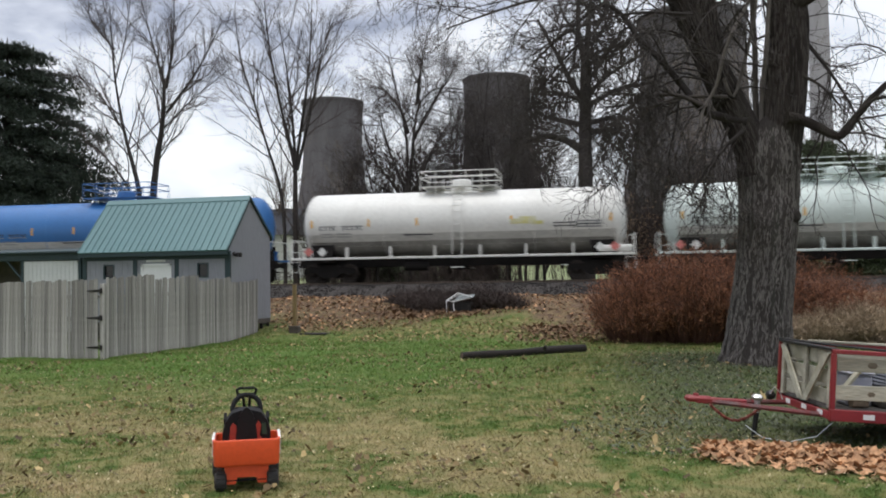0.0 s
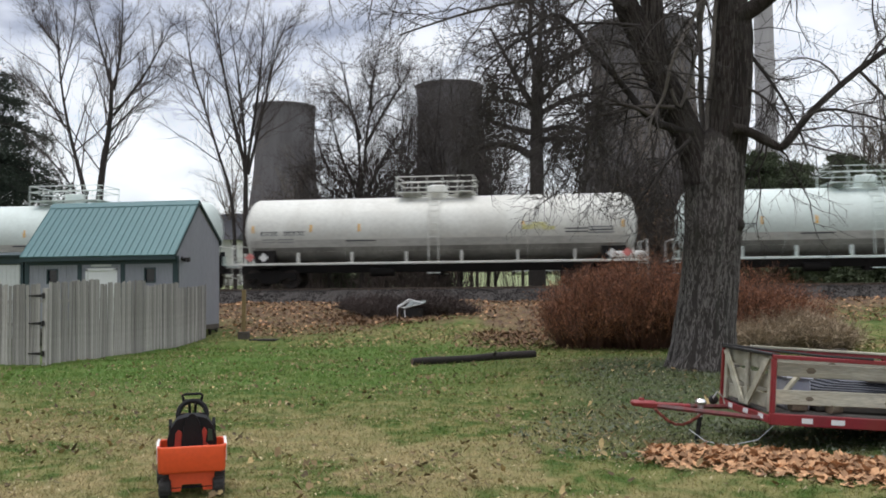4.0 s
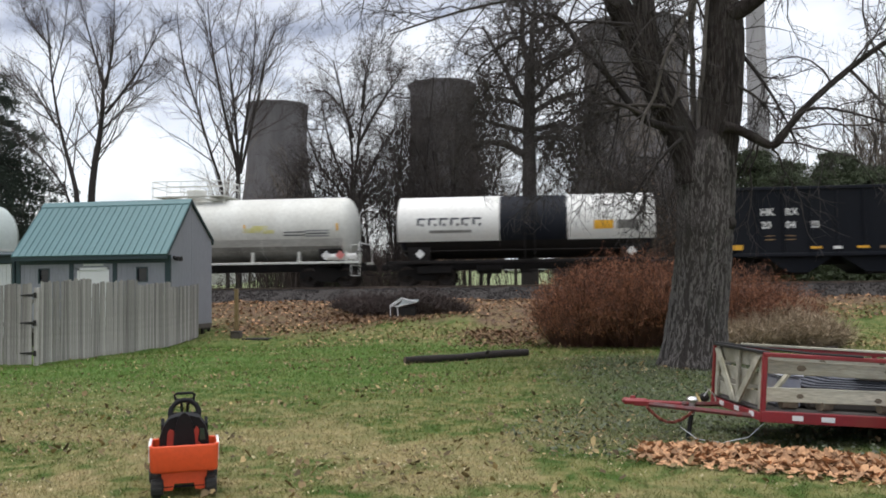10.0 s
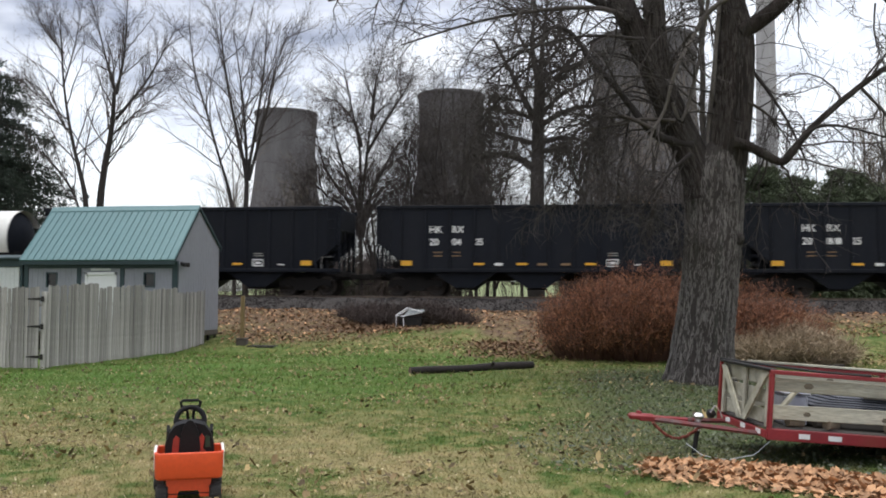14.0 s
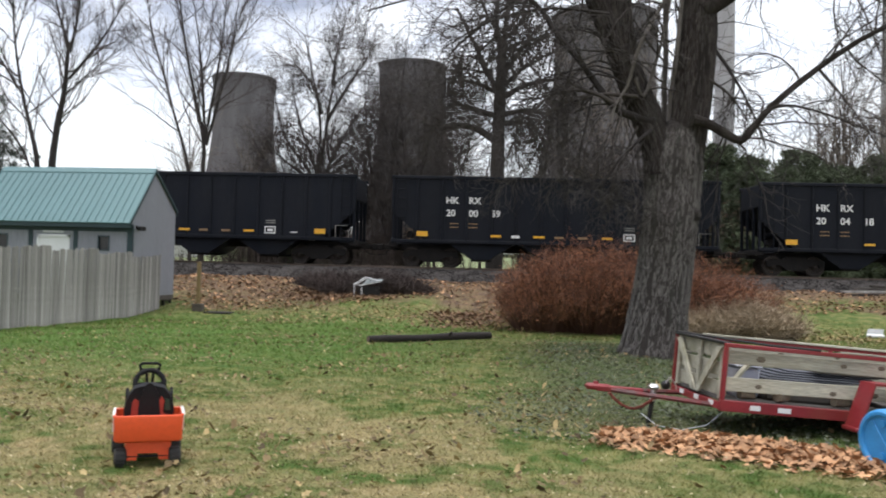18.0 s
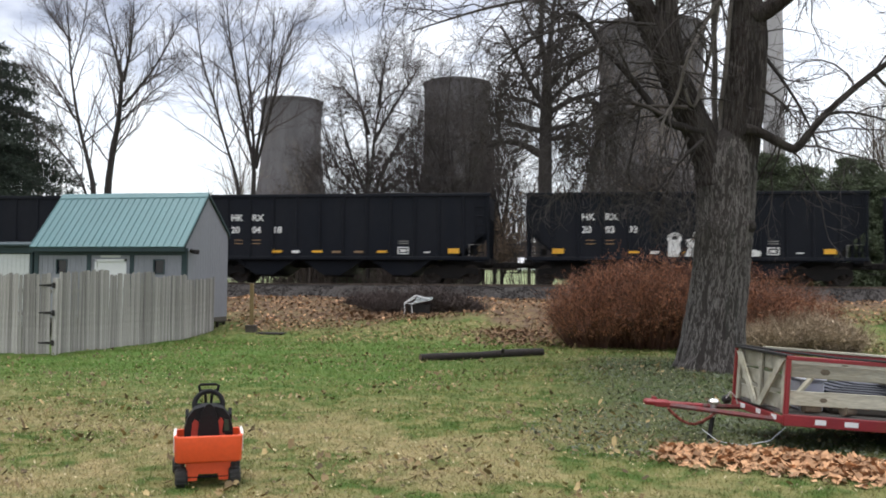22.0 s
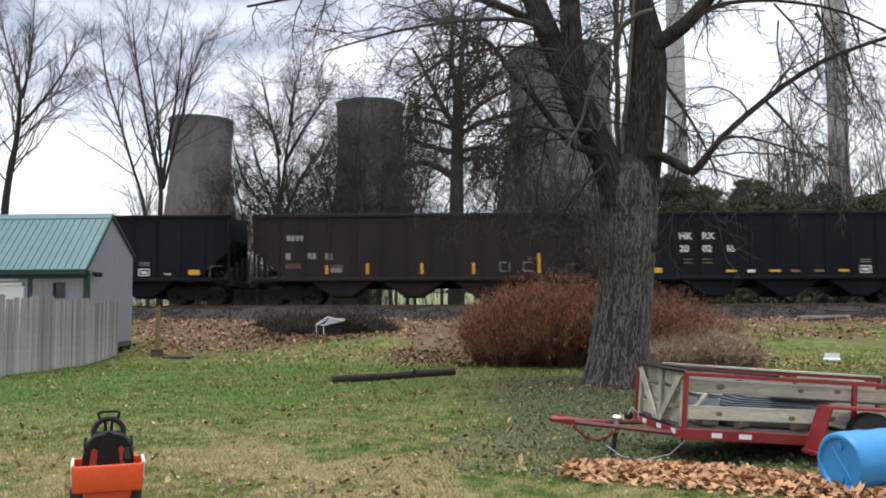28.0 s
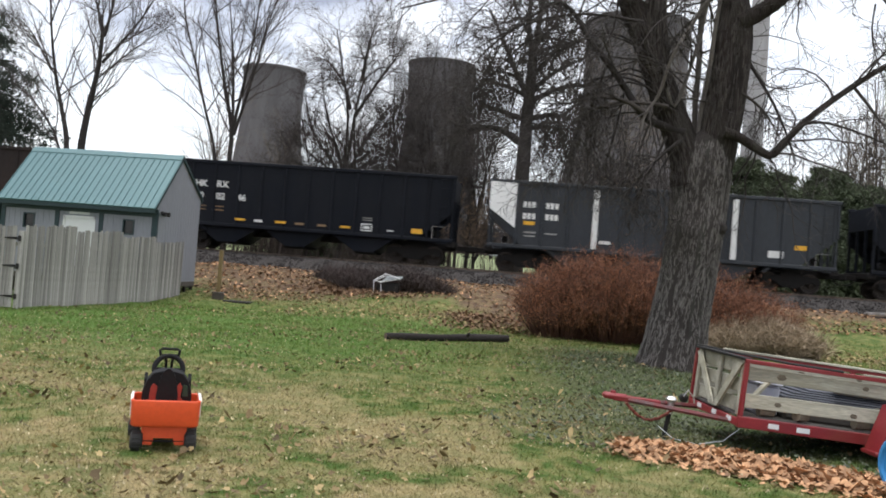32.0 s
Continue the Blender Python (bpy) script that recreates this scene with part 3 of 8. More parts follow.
def ladder(car, x, y, z0, z1, material, w=0.4, axis="x", name="ladder"):
    s = Shape()
    for d in (0, w):
        p = (x + d, y) if axis == "x" else (x, y + d)
        s.tube([(*p, z0), (*p, z1)], 0.02, 6)
    n = max(2, int((z1 - z0) / 0.36))
    for i in range(n + 1):
        z = z0 + (z1 - z0) * i / n
        a = (x, y, z)
        b = (x + w, y, z) if axis == "x" else (x, y + w, z)
        s.tube([a, b], 0.016, 6)
    return part(name, s, material, car)


def hopper_car(name, paint, label, length=14.4, top=3.96, low=1.16, marks="hopper", cat="hopper car"):
    """An open-top coal hopper: ribbed sides, sloped ends open underneath, three hopper bays, two trucks."""
    car = thing(name, label, cat, group="railway cars of the train")
    W, L = 1.53, length
    outline = [(0.0, top), (L, top), (L, 2.45), (L - 1.55, low), (1.55, low), (0.0, 2.45)]
    for y0, y1 in ((-W, -W + 0.05), (W - 0.05, W)):
        part("side_sheet", Shape().prism(outline, y0, y1), paint, car)
    for y0, y1 in ((-W - 0.06, -W + 0.06), (W - 0.06, W + 0.06)):
        part("top_chord", Shape().box(-0.04, L + 0.04, y0, y1, top - 0.05, top + 0.10, 0.02), paint, car)
        part("side_sill", Shape().box(0.0, L, y0 + 0.01, y1 - 0.01, low - 0.10, low + 0.06, 0.02), paint, car)
    n = 13
    full = Shape().prism([(-0.06, -W), (-0.035, -W - 0.065), (0.035, -W - 0.065), (0.06, -W)], low + 0.05, top - 0.05, "z").mesh("rib", paint)
    short = Shape().prism([(-0.06, -W), (-0.035, -W - 0.065), (0.035, -W - 0.065), (0.06, -W)], 2.45, top - 0.05, "z").mesh("rib", paint)
    for i in range(n + 1):
        x = 0.07 + (L - 0.14) * i / n
        me = short if i in (0, n) else full
        part("rib", me, paint, car, m=pose(x, 0, 0))
        part("rib", me, paint, car, m=pose(x, 0, 0, 0, 0, 180))
    # sloped end sheets, end posts and the crosswise end sill
    for e in (0, 1):
        def q(x):
            return x if e == 0 else L - x
        sl = [(q(0.02), 3.0), (q(0.10), 3.0), (q(3.1), 0.85), (q(3.0), 0.80)]
        part("end_slope_sheet", Shape().prism(sl if e == 0 else sl[::-1], -W + 0.06, W - 0.06), paint, car)
        part("end_panel", Shape().box(min(q(0.02), q(0.07)), max(q(0.02), q(0.07)), -W + 0.06, W - 0.06, 2.98, top, 0.01), paint, car)
        for y in (-1.45, -0.5, 0.5, 1.45):
            part("end_post", Shape().box(min(q(0.02), q(0.14)), max(q(0.02), q(0.14)), y - 0.06, y + 0.06, 1.0, 3.1, 0.015), paint, car)
        part("end_sill", Shape().box(min(q(-0.1), q(0.25)), max(q(-0.1), q(0.25)), -1.5, 1.5, 0.86, 1.10, 0.02), UNDER, car)
        ladder(car, q(0.25) if e == 0 else q(0.65), -W - 0.05, 1.0, top - 0.1, paint)
        part("grab_iron", Shape().tube([(q(0.9), -1.52, 1.08), (q(0.9), -1.55, 1.75), (q(0.35), -1.55, 1.75)], 0.018, 6), FADED if e else paint, car)
        part("brake_cylinder", Shape().lathe([(0.0, -0.25), (0.16, -0.25), (0.16, 0.2), (0.06, 0.3), (0, 0.3)], 12, "y", (q(0.75), -0.55, 1.45)), UNDER, car)
    part("centre_sill", Shape().box(0, L, -0.28, 0.28, 0.72, 1.05, 0.02), UNDER, car)
    for x in (4.0, 7.2, 10.4):
        bay = [(x - 1.55, low - 0.02), (x + 1.55, low - 0.02), (x + 0.42, 0.38), (x - 0.42, 0.38)]
        part("hopper_bay", Shape().prism(bay, -1.35, 1.35), paint, car)
        part("bay_door", Shape().box(x - 0.45, x + 0.45, -1.2, 1.2, 0.30, 0.385, 0.02), UNDER, car)
    part("coal_load", Shape().prism([(0.3, 3.2), (L - 0.3, 3.2), (L - 1.0, 3.62), (L * 0.66, 3.75), (L * 0.5, 3.6), (L * 0.33, 3.76), (1.0, 3.6)], -W + 0.07, W - 0.07), UNDER, car)
    make_ends(car, L)
    for x in (1.75, L - 1.75):
        make_truck(car, x)
    y = -W - 0.002
    if marks == "hopper":
        for x0 in (2.62, 3.46):
            for z in (1.93, 1.77):
                bars(car, x0, z, [0.10, 0.14, 0.08], 0.045, y, ORANGE_MARK, 0.03, name="small_lettering")
        for x, w, z, h in ((1.15, 0.5, 1.36, 0.22), (4.44, 0.46, 1.38, 0.10), (6.32, 0.5, 1.38, 0.10), (9.32, 0.46, 1.38, 0.10), (12.55, 0.5, 1.36, 0.22)):
            part("reflector", Shape().box(x, x + w, y - 0.075, y - 0.068, z, z + h, 0.0), YELLOW, car)
        for x in (7.25, 8.28):
            part("faded_reflector", Shape().box(x, x + 0.4, y - 0.075, y - 0.068, 1.37, 1.47, 0.0), ORANGE_MARK, car)
        part("label_plate", Shape().box(5.36, 5.72, y - 0.075, y - 0.068, 1.36, 1.48), WHITE, car)
        part("label_plate", Shape().box(11.45, 11.75, y - 0.012, y - 0.004, 1.38, 1.43), WHITE, car)
        fr = Shape()
        for a in ((10.26, 10.76, 1.32, 1.37), (10.26, 10.76, 1.60, 1.65), (10.26, 10.31, 1.32, 1.65), (10.71, 10.76, 1.32, 1.65), (10.38, 10.64, 1.42, 1.54)):
            fr.box(a[0], a[1], y - 0.012, y - 0.004, a[2], a[3])
        part("stencil_frame", fr, WHITE, car)
        bars(car, 10.3, 1.78, [0.44], 0.05, y, MID_GREY, name="small_lettering")
        bars(car, 10.3, 1.88, [0.44], 0.05, y, MID_GREY, name="small_lettering")
    CARS.append(car)
    return car


def tank_shell(L, r, z, n=40):
    s = Shape()
    prof = []
    for i in range(7):
        a = math.pi / 2 * i / 6
        prof.append((r * (0.02 + 0.98 * math.sin(a)), 0.62 * (1 - math.cos(a))))
    prof += [(r, L * k / 6) for k in range(1, 6)]
    for i in range(6, -1, -1):
        a = math.pi / 2 * i / 6
        prof.append((r * (0.02 + 0.98 * math.sin(a)), L - 0.62 * (1 - math.cos(a))))
    return s.lathe(prof, n, "x", (0, 0, z), close=True)


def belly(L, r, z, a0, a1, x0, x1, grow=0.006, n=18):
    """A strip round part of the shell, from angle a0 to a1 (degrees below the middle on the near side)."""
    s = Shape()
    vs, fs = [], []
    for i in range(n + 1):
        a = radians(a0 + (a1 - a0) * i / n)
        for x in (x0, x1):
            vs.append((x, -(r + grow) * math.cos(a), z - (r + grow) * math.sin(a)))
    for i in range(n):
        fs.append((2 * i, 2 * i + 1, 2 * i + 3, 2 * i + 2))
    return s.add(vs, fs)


def arc_mark(car, x, z, w, h, r, zc, material, name="lettering"):
    """A flat mark that lies on the round shell."""
    a1 = math.degrees(math.asin(max(-1, min(1, (zc - z) / r))))
    a0 = math.degrees(math.asin(max(-1, min(1, (zc - z - h) / r))))
    return part(name, belly(0, r, zc, a0, a1, x, x + w, 0.010, 4), material, car)


def tank_car(name, paint, label, length, r=1.5, z=2.70, platform=True, kind="white", ladder_at=0.5):
    """A tank car: shell with rounded heads, dome and railed platform, walkways, ladders, stub sills and trucks."""
    car = thing(name, label, "tank car", group="railway cars of the train")
    L = length
    part("tank", tank_shell(L, r, z), paint, car, smooth=60)
    # two grey strips along the shell, the lower one darker
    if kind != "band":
        part("grime_film", belly(L, r, z, 19, 161, 0.50, L - 0.50, 0.004), LIGHT_GREY, car, "light grey band along the flank")
        part("grime_band", belly(L, r, z, 33, 147, 0.55, L - 0.55), MID_GREY, car, "darker grey band along the belly")
    for x in (0.62, 0.27 * L, 0.73 * L, L - 0.62):
        part("shell_seam", Shape().lathe([(r + 0.003, -0.02), (r + 0.012, 0.0), (r + 0.003, 0.02)], 40, "x", (x, 0, z)), paint, car)
    xm = L * ladder_at
    if kind != "band":
        part("dome", Shape().lathe([(0.0, 0.62), (0.40, 0.60), (0.46, 0.55), (0.48, 0.0)][::-1], 20, "z", (xm, 0, z + r - 0.08)), paint, car)
    frame_paint = UNDER if kind == "band" else paint
    if platform:
        s = Shape()
        w = 1.75
        s.box(xm - w, xm + w, -1.0, -0.52, z + r + 0.12, z + r + 0.16).box(xm - w, xm + w, 0.52, 1.0, z + r + 0.12, z + r + 0.16)
        s.box(xm - w, xm - 0.8, -0.52, 0.52, z + r + 0.12, z + r + 0.16).box(xm + 0.8, xm + w, -0.52, 0.52, z + r + 0.12, z + r + 0.16)
        part("platform", s, frame_paint, car)
        for y in (-1.0, 1.0):
            s = Shape()
            for h in (0.42, 0.70):
                s.tube([(xm - w, y, z + r + 0.15 + h), (xm + w, y, z + r + 0.15 + h)], 0.022, 6)
            for k in range(6):
                x = xm - w + 2 * w * k / 5
                s.tube([(x, y, z + r - 0.25), (x, y, z + r + 0.85)], 0.022, 6)
            part("platform_railing", s, frame_paint, car)
        for x in (xm - w, xm + w):
            s = Shape()
            for h in (0.42, 0.70):
                s.tube([(x, -1.0, z + r + 0.15 + h), (x, 1.0, z + r + 0.15 + h)], 0.022, 6)
            part("platform_railing", s, frame_paint, car)
    for y in (-1.0, 1.0):
        s = Shape()
        prev = []
        for k in range(9):
            a = radians(-68 + 84 * k / 8)
            prev.append((y * (r + 0.14) * math.cos(a), z - (r + 0.14) * math.sin(a)))
        prev.append((y * (r + 0.10), 1.1))
        for d in (-0.22, 0.22):
            s.tube([(xm + d, a, b) for a, b in prev], 0.022, 6)
        for k in range(1, len(prev)):
            s.tube([(xm - 0.22, *prev[k]), (xm + 0.22, *prev[k])], 0.018, 6)
        s.box(xm - 0.28, xm + 0.28, min(y * 1.3, y * 1.62), max(y * 1.3, y * 1.62), 0.62, 0.66)
        part("side_ladder", s, frame_paint, car)
    if kind != "band":
        for y0, y1 in ((-1.62, -1.30), (1.30, 1.62)):
            part("walkway", Shape().box(-0.35, L + 0.35, y0, y1, 1.06, 1.16, 0.01), paint, car)
            bracket = Shape().box(-0.04, 0.04, min(y0, y1) + 0.02, max(y0, y1) - 0.02, 1.16, 1.62).mesh("walkway_bracket", paint)
            for k in range(8):
                part("walkway_bracket", bracket, paint, car, m=pose(0.3 + (L - 0.6) * k / 7, 0, 0))
    else:
        for y0, y1 in ((-1.5, -1.2), (1.2, 1.5)):
            part("walkway", Shape().box(-0.35, L + 0.35, y0, y1, 0.98, 1.12, 0.02), UNDER, car)
        part("black_belly", belly(L, r, z, 28, 152, 0.5, L - 0.5, 0.014), UNDER, car)
    part("centre_sill", Shape().box(-0.3, L + 0.3, -0.25, 0.25, 0.72, 1.12, 0.02), UNDER, car)
    for x in (1.1, L - 1.1):
        part("saddle", Shape().prism([(x - 0.4, 0.95), (x + 0.4, 0.95), (x + 0.55, 1.75), (x - 0.55, 1.75)], -1.2, 1.2), UNDER, car)
    part("bottom_outlet", Shape().lathe([(0.28, 0.55), (0.28, 0.9), (0.4, 1.3)], 14, "z", (L * 0.5, 0, 0), close=True), UNDER, car)
    part("brake_reservoir", Shape().lathe([(0, -0.6), (0.2, -0.55), (0.2, 0.55), (0, 0.6)], 12, "x", (L * 0.36, -0.45, 0.72)), UNDER, car)
    make_ends(car, L)
    for e, x in ((0, 0.0), (1, L)):
        s = Shape()
        d = -1 if e == 0 else 1
        for y in (-1.45, 1.45):
            s.tube([(x + d * 0.3, y, 1.1), (x + d * 0.3, y, 2.0)], 0.025, 6)
        s.tube([(x + d * 0.3, -1.45, 2.0), (x + d * 0.3, 1.45, 2.0)], 0.025, 6)
        part("end_railing", s, WHITE if kind != "band" else UNDER, car)
        ladder(car, x + d * 0.12 - 0.2, -1.52, 0.5, 1.9, frame_paint)
        part("placard", Shape().prism([(x - d * 1.2 - 0.22, 1.42), (x - d * 1.2, 1.20), (x - d * 1.2 + 0.22, 1.42), (x - d * 1.2, 1.64)], -1.60, -1.59), WHITE, car, "white diamond placard")
        if kind != "band":
            part("placard", Shape().prism([(x - d * 0.55 - 0.22, 1.44), (x - d * 0.55, 1.22), (x - d * 0.55 + 0.22, 1.44), (x - d * 0.55, 1.66)], -1.60, -1.59), CORAL, car, "coral-red diamond placard")
    for x in (1.35, L - 1.35):
        make_truck(car, x)
    if kind == "white":
        for k in range(10):
            if k != 4:
                x = 1.05 + 0.21 * k
                arc_mark(car, x, 2.42, 0.15, 0.05, r, z, INKFADE)
                arc_mark(car, x, 2.56, 0.15, 0.05, r, z, INK)
                arc_mark(car, x + 0.05 * (k % 3), 2.46, 0.05, 0.12, r, z, INK)
        for x, w in ((1.1, 0.6), (1.8, 0.75)):
            arc_mark(car, x, 2.22, w, 0.05, r, z, INKFADE, "small_lettering")
            arc_mark(car, x, 2.10, w, 0.04, r, z, INKFADE, "small_lettering")
        for x in (0.62, 3.35, 5.6, L - 5.1, L - 0.75):
            arc_mark(car, x, 2.55, 0.09, 0.34, r, z, YELLOW, "reflector")
        for x, w, zz, hh in ((L - 5.1, 0.85, 2.52, 0.22), (L - 4.7, 0.75, 2.62, 0.22), (L - 4.2, 0.55, 2.48, 0.16)):
            arc_mark(car, x, zz, w, hh, r, z, TAG, "yellow_scrawl")
        for zz in (2.30, 2.42, 2.54):
            arc_mark(car, L - 2.2, zz, 1.1, 0.07, r, z, INKFADE, "stencil_block")
        for x, w, zz in ((L - 3.2, 1.0, 2.50), (L - 3.2, 1.0, 2.36), (5.0, 1.4, 2.12), (L - 2.1, 0.9, 2.42)):
            arc_mark(car, x, zz, w, 0.05, r, z, INK, "small_lettering")
        part("valve_tank", Shape().lathe([(0.02, -0.75), (0.14, -0.7), (0.16, 0.7), (0.02, 0.75)], 12, "x", (L - 0.55, -1.35, 1.36)), WHITE, car)
    CARS.append(car)
    return car


def banded_tank_car():
    """A short tank car, white at both ends with a black middle band and a black belly."""
    L = 11.7
    car = tank_car("tank_car", BLACK_PAINT, "black and white tank car with a dark middle band", L, 1.42, 2.66, False, "band", 0.52)
    for x0, x1 in ((0.14, 4.75), (7.75, L - 0.14)):
        part("white_panel", belly(L, 1.42, 2.66, -152, 28, x0, x1, 0.016, 30), TANK_WHITE, car, "white painted tank end")
    for k, w in enumerate((0.42, 0.42, 0.42, 0.42, 0.42, 0.42)):
        x = 1.05 + k * 0.50
        arc_mark(car, x, 2.95, 0.40, 0.08, 1.438, 2.66, INK)
        arc_mark(car, x, 2.70, 0.10, 0.25, 1.438, 2.66, INK)
        arc_mark(car, x + (0.28 if k % 2 else 0.18), 2.66, 0.10, 0.12, 1.438, 2.66, INK)
    arc_mark(car, 1.6, 2.36, 1.9, 0.12, 1.438, 2.66, MID_GREY, "small_lettering")
    arc_mark(car, 8.9, 2.42, 0.85, 0.38, 1.438, 2.66, YELLOW, "yellow_label")
    arc_mark(car, 9.9, 2.42, 1.0, 0.38, 1.438, 2.66, MID_GREY, "grey_label")
    part("handrail", Shape().tube([(0.3, -1.5, 1.55), (L - 0.3, -1.5, 1.55)], 0.025, 6), UNDER, car)
    part("brake_box", Shape().box(1.0, 2.6, -1.35, -0.9, 0.55, 0.9, 0.03), UNDER, car)
    return car


PLACES = []


def place(car, left):
    car.matrix_basis = car_pose(left, 0)
    PLACES.append((car, left))
    return car


def build_train():
    numbers = (("20", "04", "83"), ("20", "04", "05"), ("20", "", "25"), ("20", "00", "59"), ("20", "04", "18"), ("20", "03", "93"), ("20", "03", "14"))
    place(tank_car("tank_car", TANK_BLUE, "blue tank car with grey belly", 15.2, kind="white"), -121.6)
    place(tank_car("tank_car", TANK_WHITE, "white tank car with yellow reflectors and dome platform", 15.0), -104.5)
    place(tank_car("tank_car", TANK_GREEN, "pale greenish-white tank car with grey belly", 14.7), -87.85)
    place(tank_car("tank_car", TANK_CREAM, "long off-white tank car with grey belly", 18.1), -71.6)
    place(tank_car("tank_car", TANK_GREEN, "pale grey-white tank car with dome platform", 16.3), -51.75)
    place(tank_car("tank_car", TANK_CREAM, "cream-white tank car with yellow label and railed platform", 15.9), -33.75)
    place(banded_tank_car(), -15.95)
    first = place(hopper_car("hopper_car", BLACK_PAINT, "black steel open-top coal hopper car with yellow reflectors"), -2.42)
    for i in range(1, 7):
        h = copy_thing(first, car_pose(0, 0))
        place(h, -2.42 + 16.02 * i)
        number_car(h, numbers[i])
        if i == 5:
            h["label"] = "black coal hopper car with white graffiti along its side"
            # swollen block shapes with dark hollows
            s = Shape()
            for blob in ([(6.10, 1.24), (6.62, 1.24), (6.66, 1.50), (6.60, 1.82), (6.72, 2.02), (6.62, 2.24), (6.40, 2.30), (6.16, 2.22), (6.08, 2.02), (6.14, 1.80)], [(6.80, 1.24), (7.50, 1.24), (7.50, 1.92), (7.44, 2.20), (7.22, 2.32), (7.14, 2.05), (6.86, 1.95), (6.98, 1.60)], [(7.56, 1.24), (8.00, 1.24), (8.02, 2.30), (7.84, 2.34), (7.78, 2.10), (7.58, 2.22)], [(8.08, 1.24), (8.92, 1.26), (8.94, 2.42), (8.66, 2.44), (8.62, 2.34), (8.10, 2.30)], [(9.05, 1.24), (9.95, 1.26), (10.0, 1.46), (9.7, 1.56), (9.3, 1.42)]):
                s.prism(blob[::-1], -1.616, -1.605)
            part("graffiti", s, WHITE, h, "white spray-painted block graffiti")
            s = Shape()
            for blob in ([(6.26, 1.98), (6.50, 1.98), (6.52, 2.12), (6.30, 2.14)], [(7.16, 1.96), (7.36, 1.98), (7.34, 2.10), (7.20, 2.10)], [(6.52, 1.30), (6.64, 1.30), (6.92, 1.66), (6.84, 1.72)], [(7.62, 1.80), (7.72, 1.80), (7.74, 2.04), (7.62, 2.06)]):
                s.prism(blob[::-1], -1.620, -1.617)
            part("graffiti_hollow", s, BLACK_PAINT, h)
    b = place(hopper_car("hopper_car", BROWN_PAINT, "rusty brown open-top hopper car with worn markings", 14.9, 3.96, 1.16, "none"), 109.1)
    y = -1.532
    for x, w, z, h, m in ((1.55, 0.16, 2.86, 0.24, FADED), (1.76, 0.14, 2.86, 0.24, FADED), (1.95, 0.16, 2.86, 0.24, FADED), (2.16, 0.12, 2.86, 0.24, FADED), (1.5, 0.22, 2.02, 0.28, FADED), (1.5, 0.7, 1.62, 0.22, RUST), (2.5, 0.16, 2.05, 0.26, FADED), (2.72, 0.14, 2.05, 0.26, FADED), (3.30, 0.12, 2.0, 0.3, FADED), (3.48, 0.12, 2.0, 0.3, FADED), (3.4, 0.7, 1.62, 0.16, RUST), (3.3, 0.12, 1.36, 0.4, YELLOW), (3.52, 0.5, 1.44, 0.20, FADED), (5.12, 0.11, 1.36, 0.48, YELLOW), (7.55, 0.11, 1.36, 0.48, YELLOW), (9.85, 0.11, 1.36, 0.48, YELLOW), (12.75, 0.11, 1.36, 0.9, YELLOW), (12.3, 0.4, 1.95, 0.14, RUST)):
        part("marking", Shape().box(x, x + w, y - 0.008, y, z, z + h), m, b)
    for x in (11.05, 12.1):
        fr = Shape()
        for a in ((0, 0.46, 0, 0.04), (0, 0.46, 0.38, 0.42), (0, 0.04, 0.04, 0.38), (0.42, 0.46, 0.04, 0.38)):
            fr.box(x + a[0], x + a[1], y - 0.012, y - 0.004, 1.45 + a[2], 1.45 + a[3])
        part("stencil_frame", fr, FADED, b)
    h = copy_thing(first, car_pose(0, 0))
    place(h, 125.65)
    number_car(h, ("20", "02", "46"))
    g = place(hopper_car("hopper_car", GREY_PAINT, "grey open-top hopper car with a white end panel", 15.0, 3.96, 1.16, "none"), 141.6)
    part("white_panel", Shape().prism([(0.02, 3.94), (1.18, 3.94), (1.18, 1.95), (0.02, 2.75)], y - 0.085, y - 0.078), DOORPAINT, g, "white painted end panel")
    for x in (4.55, 10.5):
        part("white_stripe", Shape().box(x, x + 0.24, y - 0.10, y - 0.09, 1.25, 3.85), WHITE, g)
    for x, w, z, k, m in (*[(x + 0.2 * i, 0.15, zz, 0.26, WHITE) for zz, n in ((2.88, 3), (2.38, 3)) for x in (1.5, 2.5) for i in range(n)], (1.55, 0.5, 2.12, 0.16, YELLOW), (1.6, 0.5, 1.75, 0.08, FADED), (1.6, 0.5, 1.60, 0.06, FADED), (2.5, 0.55, 1.75, 0.06, FADED), (4.9, 0.5, 1.5, 0.14, WHITE), (12.1, 0.65, 1.45, 0.3, WHITE), (13.2, 0.5, 1.85, 0.2, YELLOW)):
        part("marking", Shape().box(x, x + w, y - 0.008, y, z, z + k), m, g)
    h = copy_thing(first, car_pose(0, 0))
    place(h, 158.0)
    number_car(h, ("", "", ""))
    number_car(first, numbers[0])


build_train()

# ---- shed ----
SIDING = mat("grey_vertical_siding", (0.27, 0.275, 0.302), (0.21, 0.213, 0.235), 0.75, 0, 1.2, 30, 0.15, 0.45, stretch=(1, 1, 0.2))
ROOF = mat("green_metal_roof", (0.086, 0.178, 0.188), (0.066, 0.140, 0.148), 0.42, 0.15, 0.8, 20, 0.05, 0.4)
TRIM = mat("dark_green_trim", (0.020, 0.043, 0.047), (0.014, 0.028, 0.031), 0.6, 0, 2, 30, 0.1, 0.4)
DOORWHITE = mat("white_door_paint", (0.78, 0.78, 0.77), (0.66, 0.66, 0.64), 0.5, 0, 2, 30, 0.05, 0.3)
PANEWHITE = mat("white_wall_panel", (0.62, 0.63, 0.62), (0.5, 0.5, 0.48), 0.65, 0, 1, 25, 0.1, 0.5)
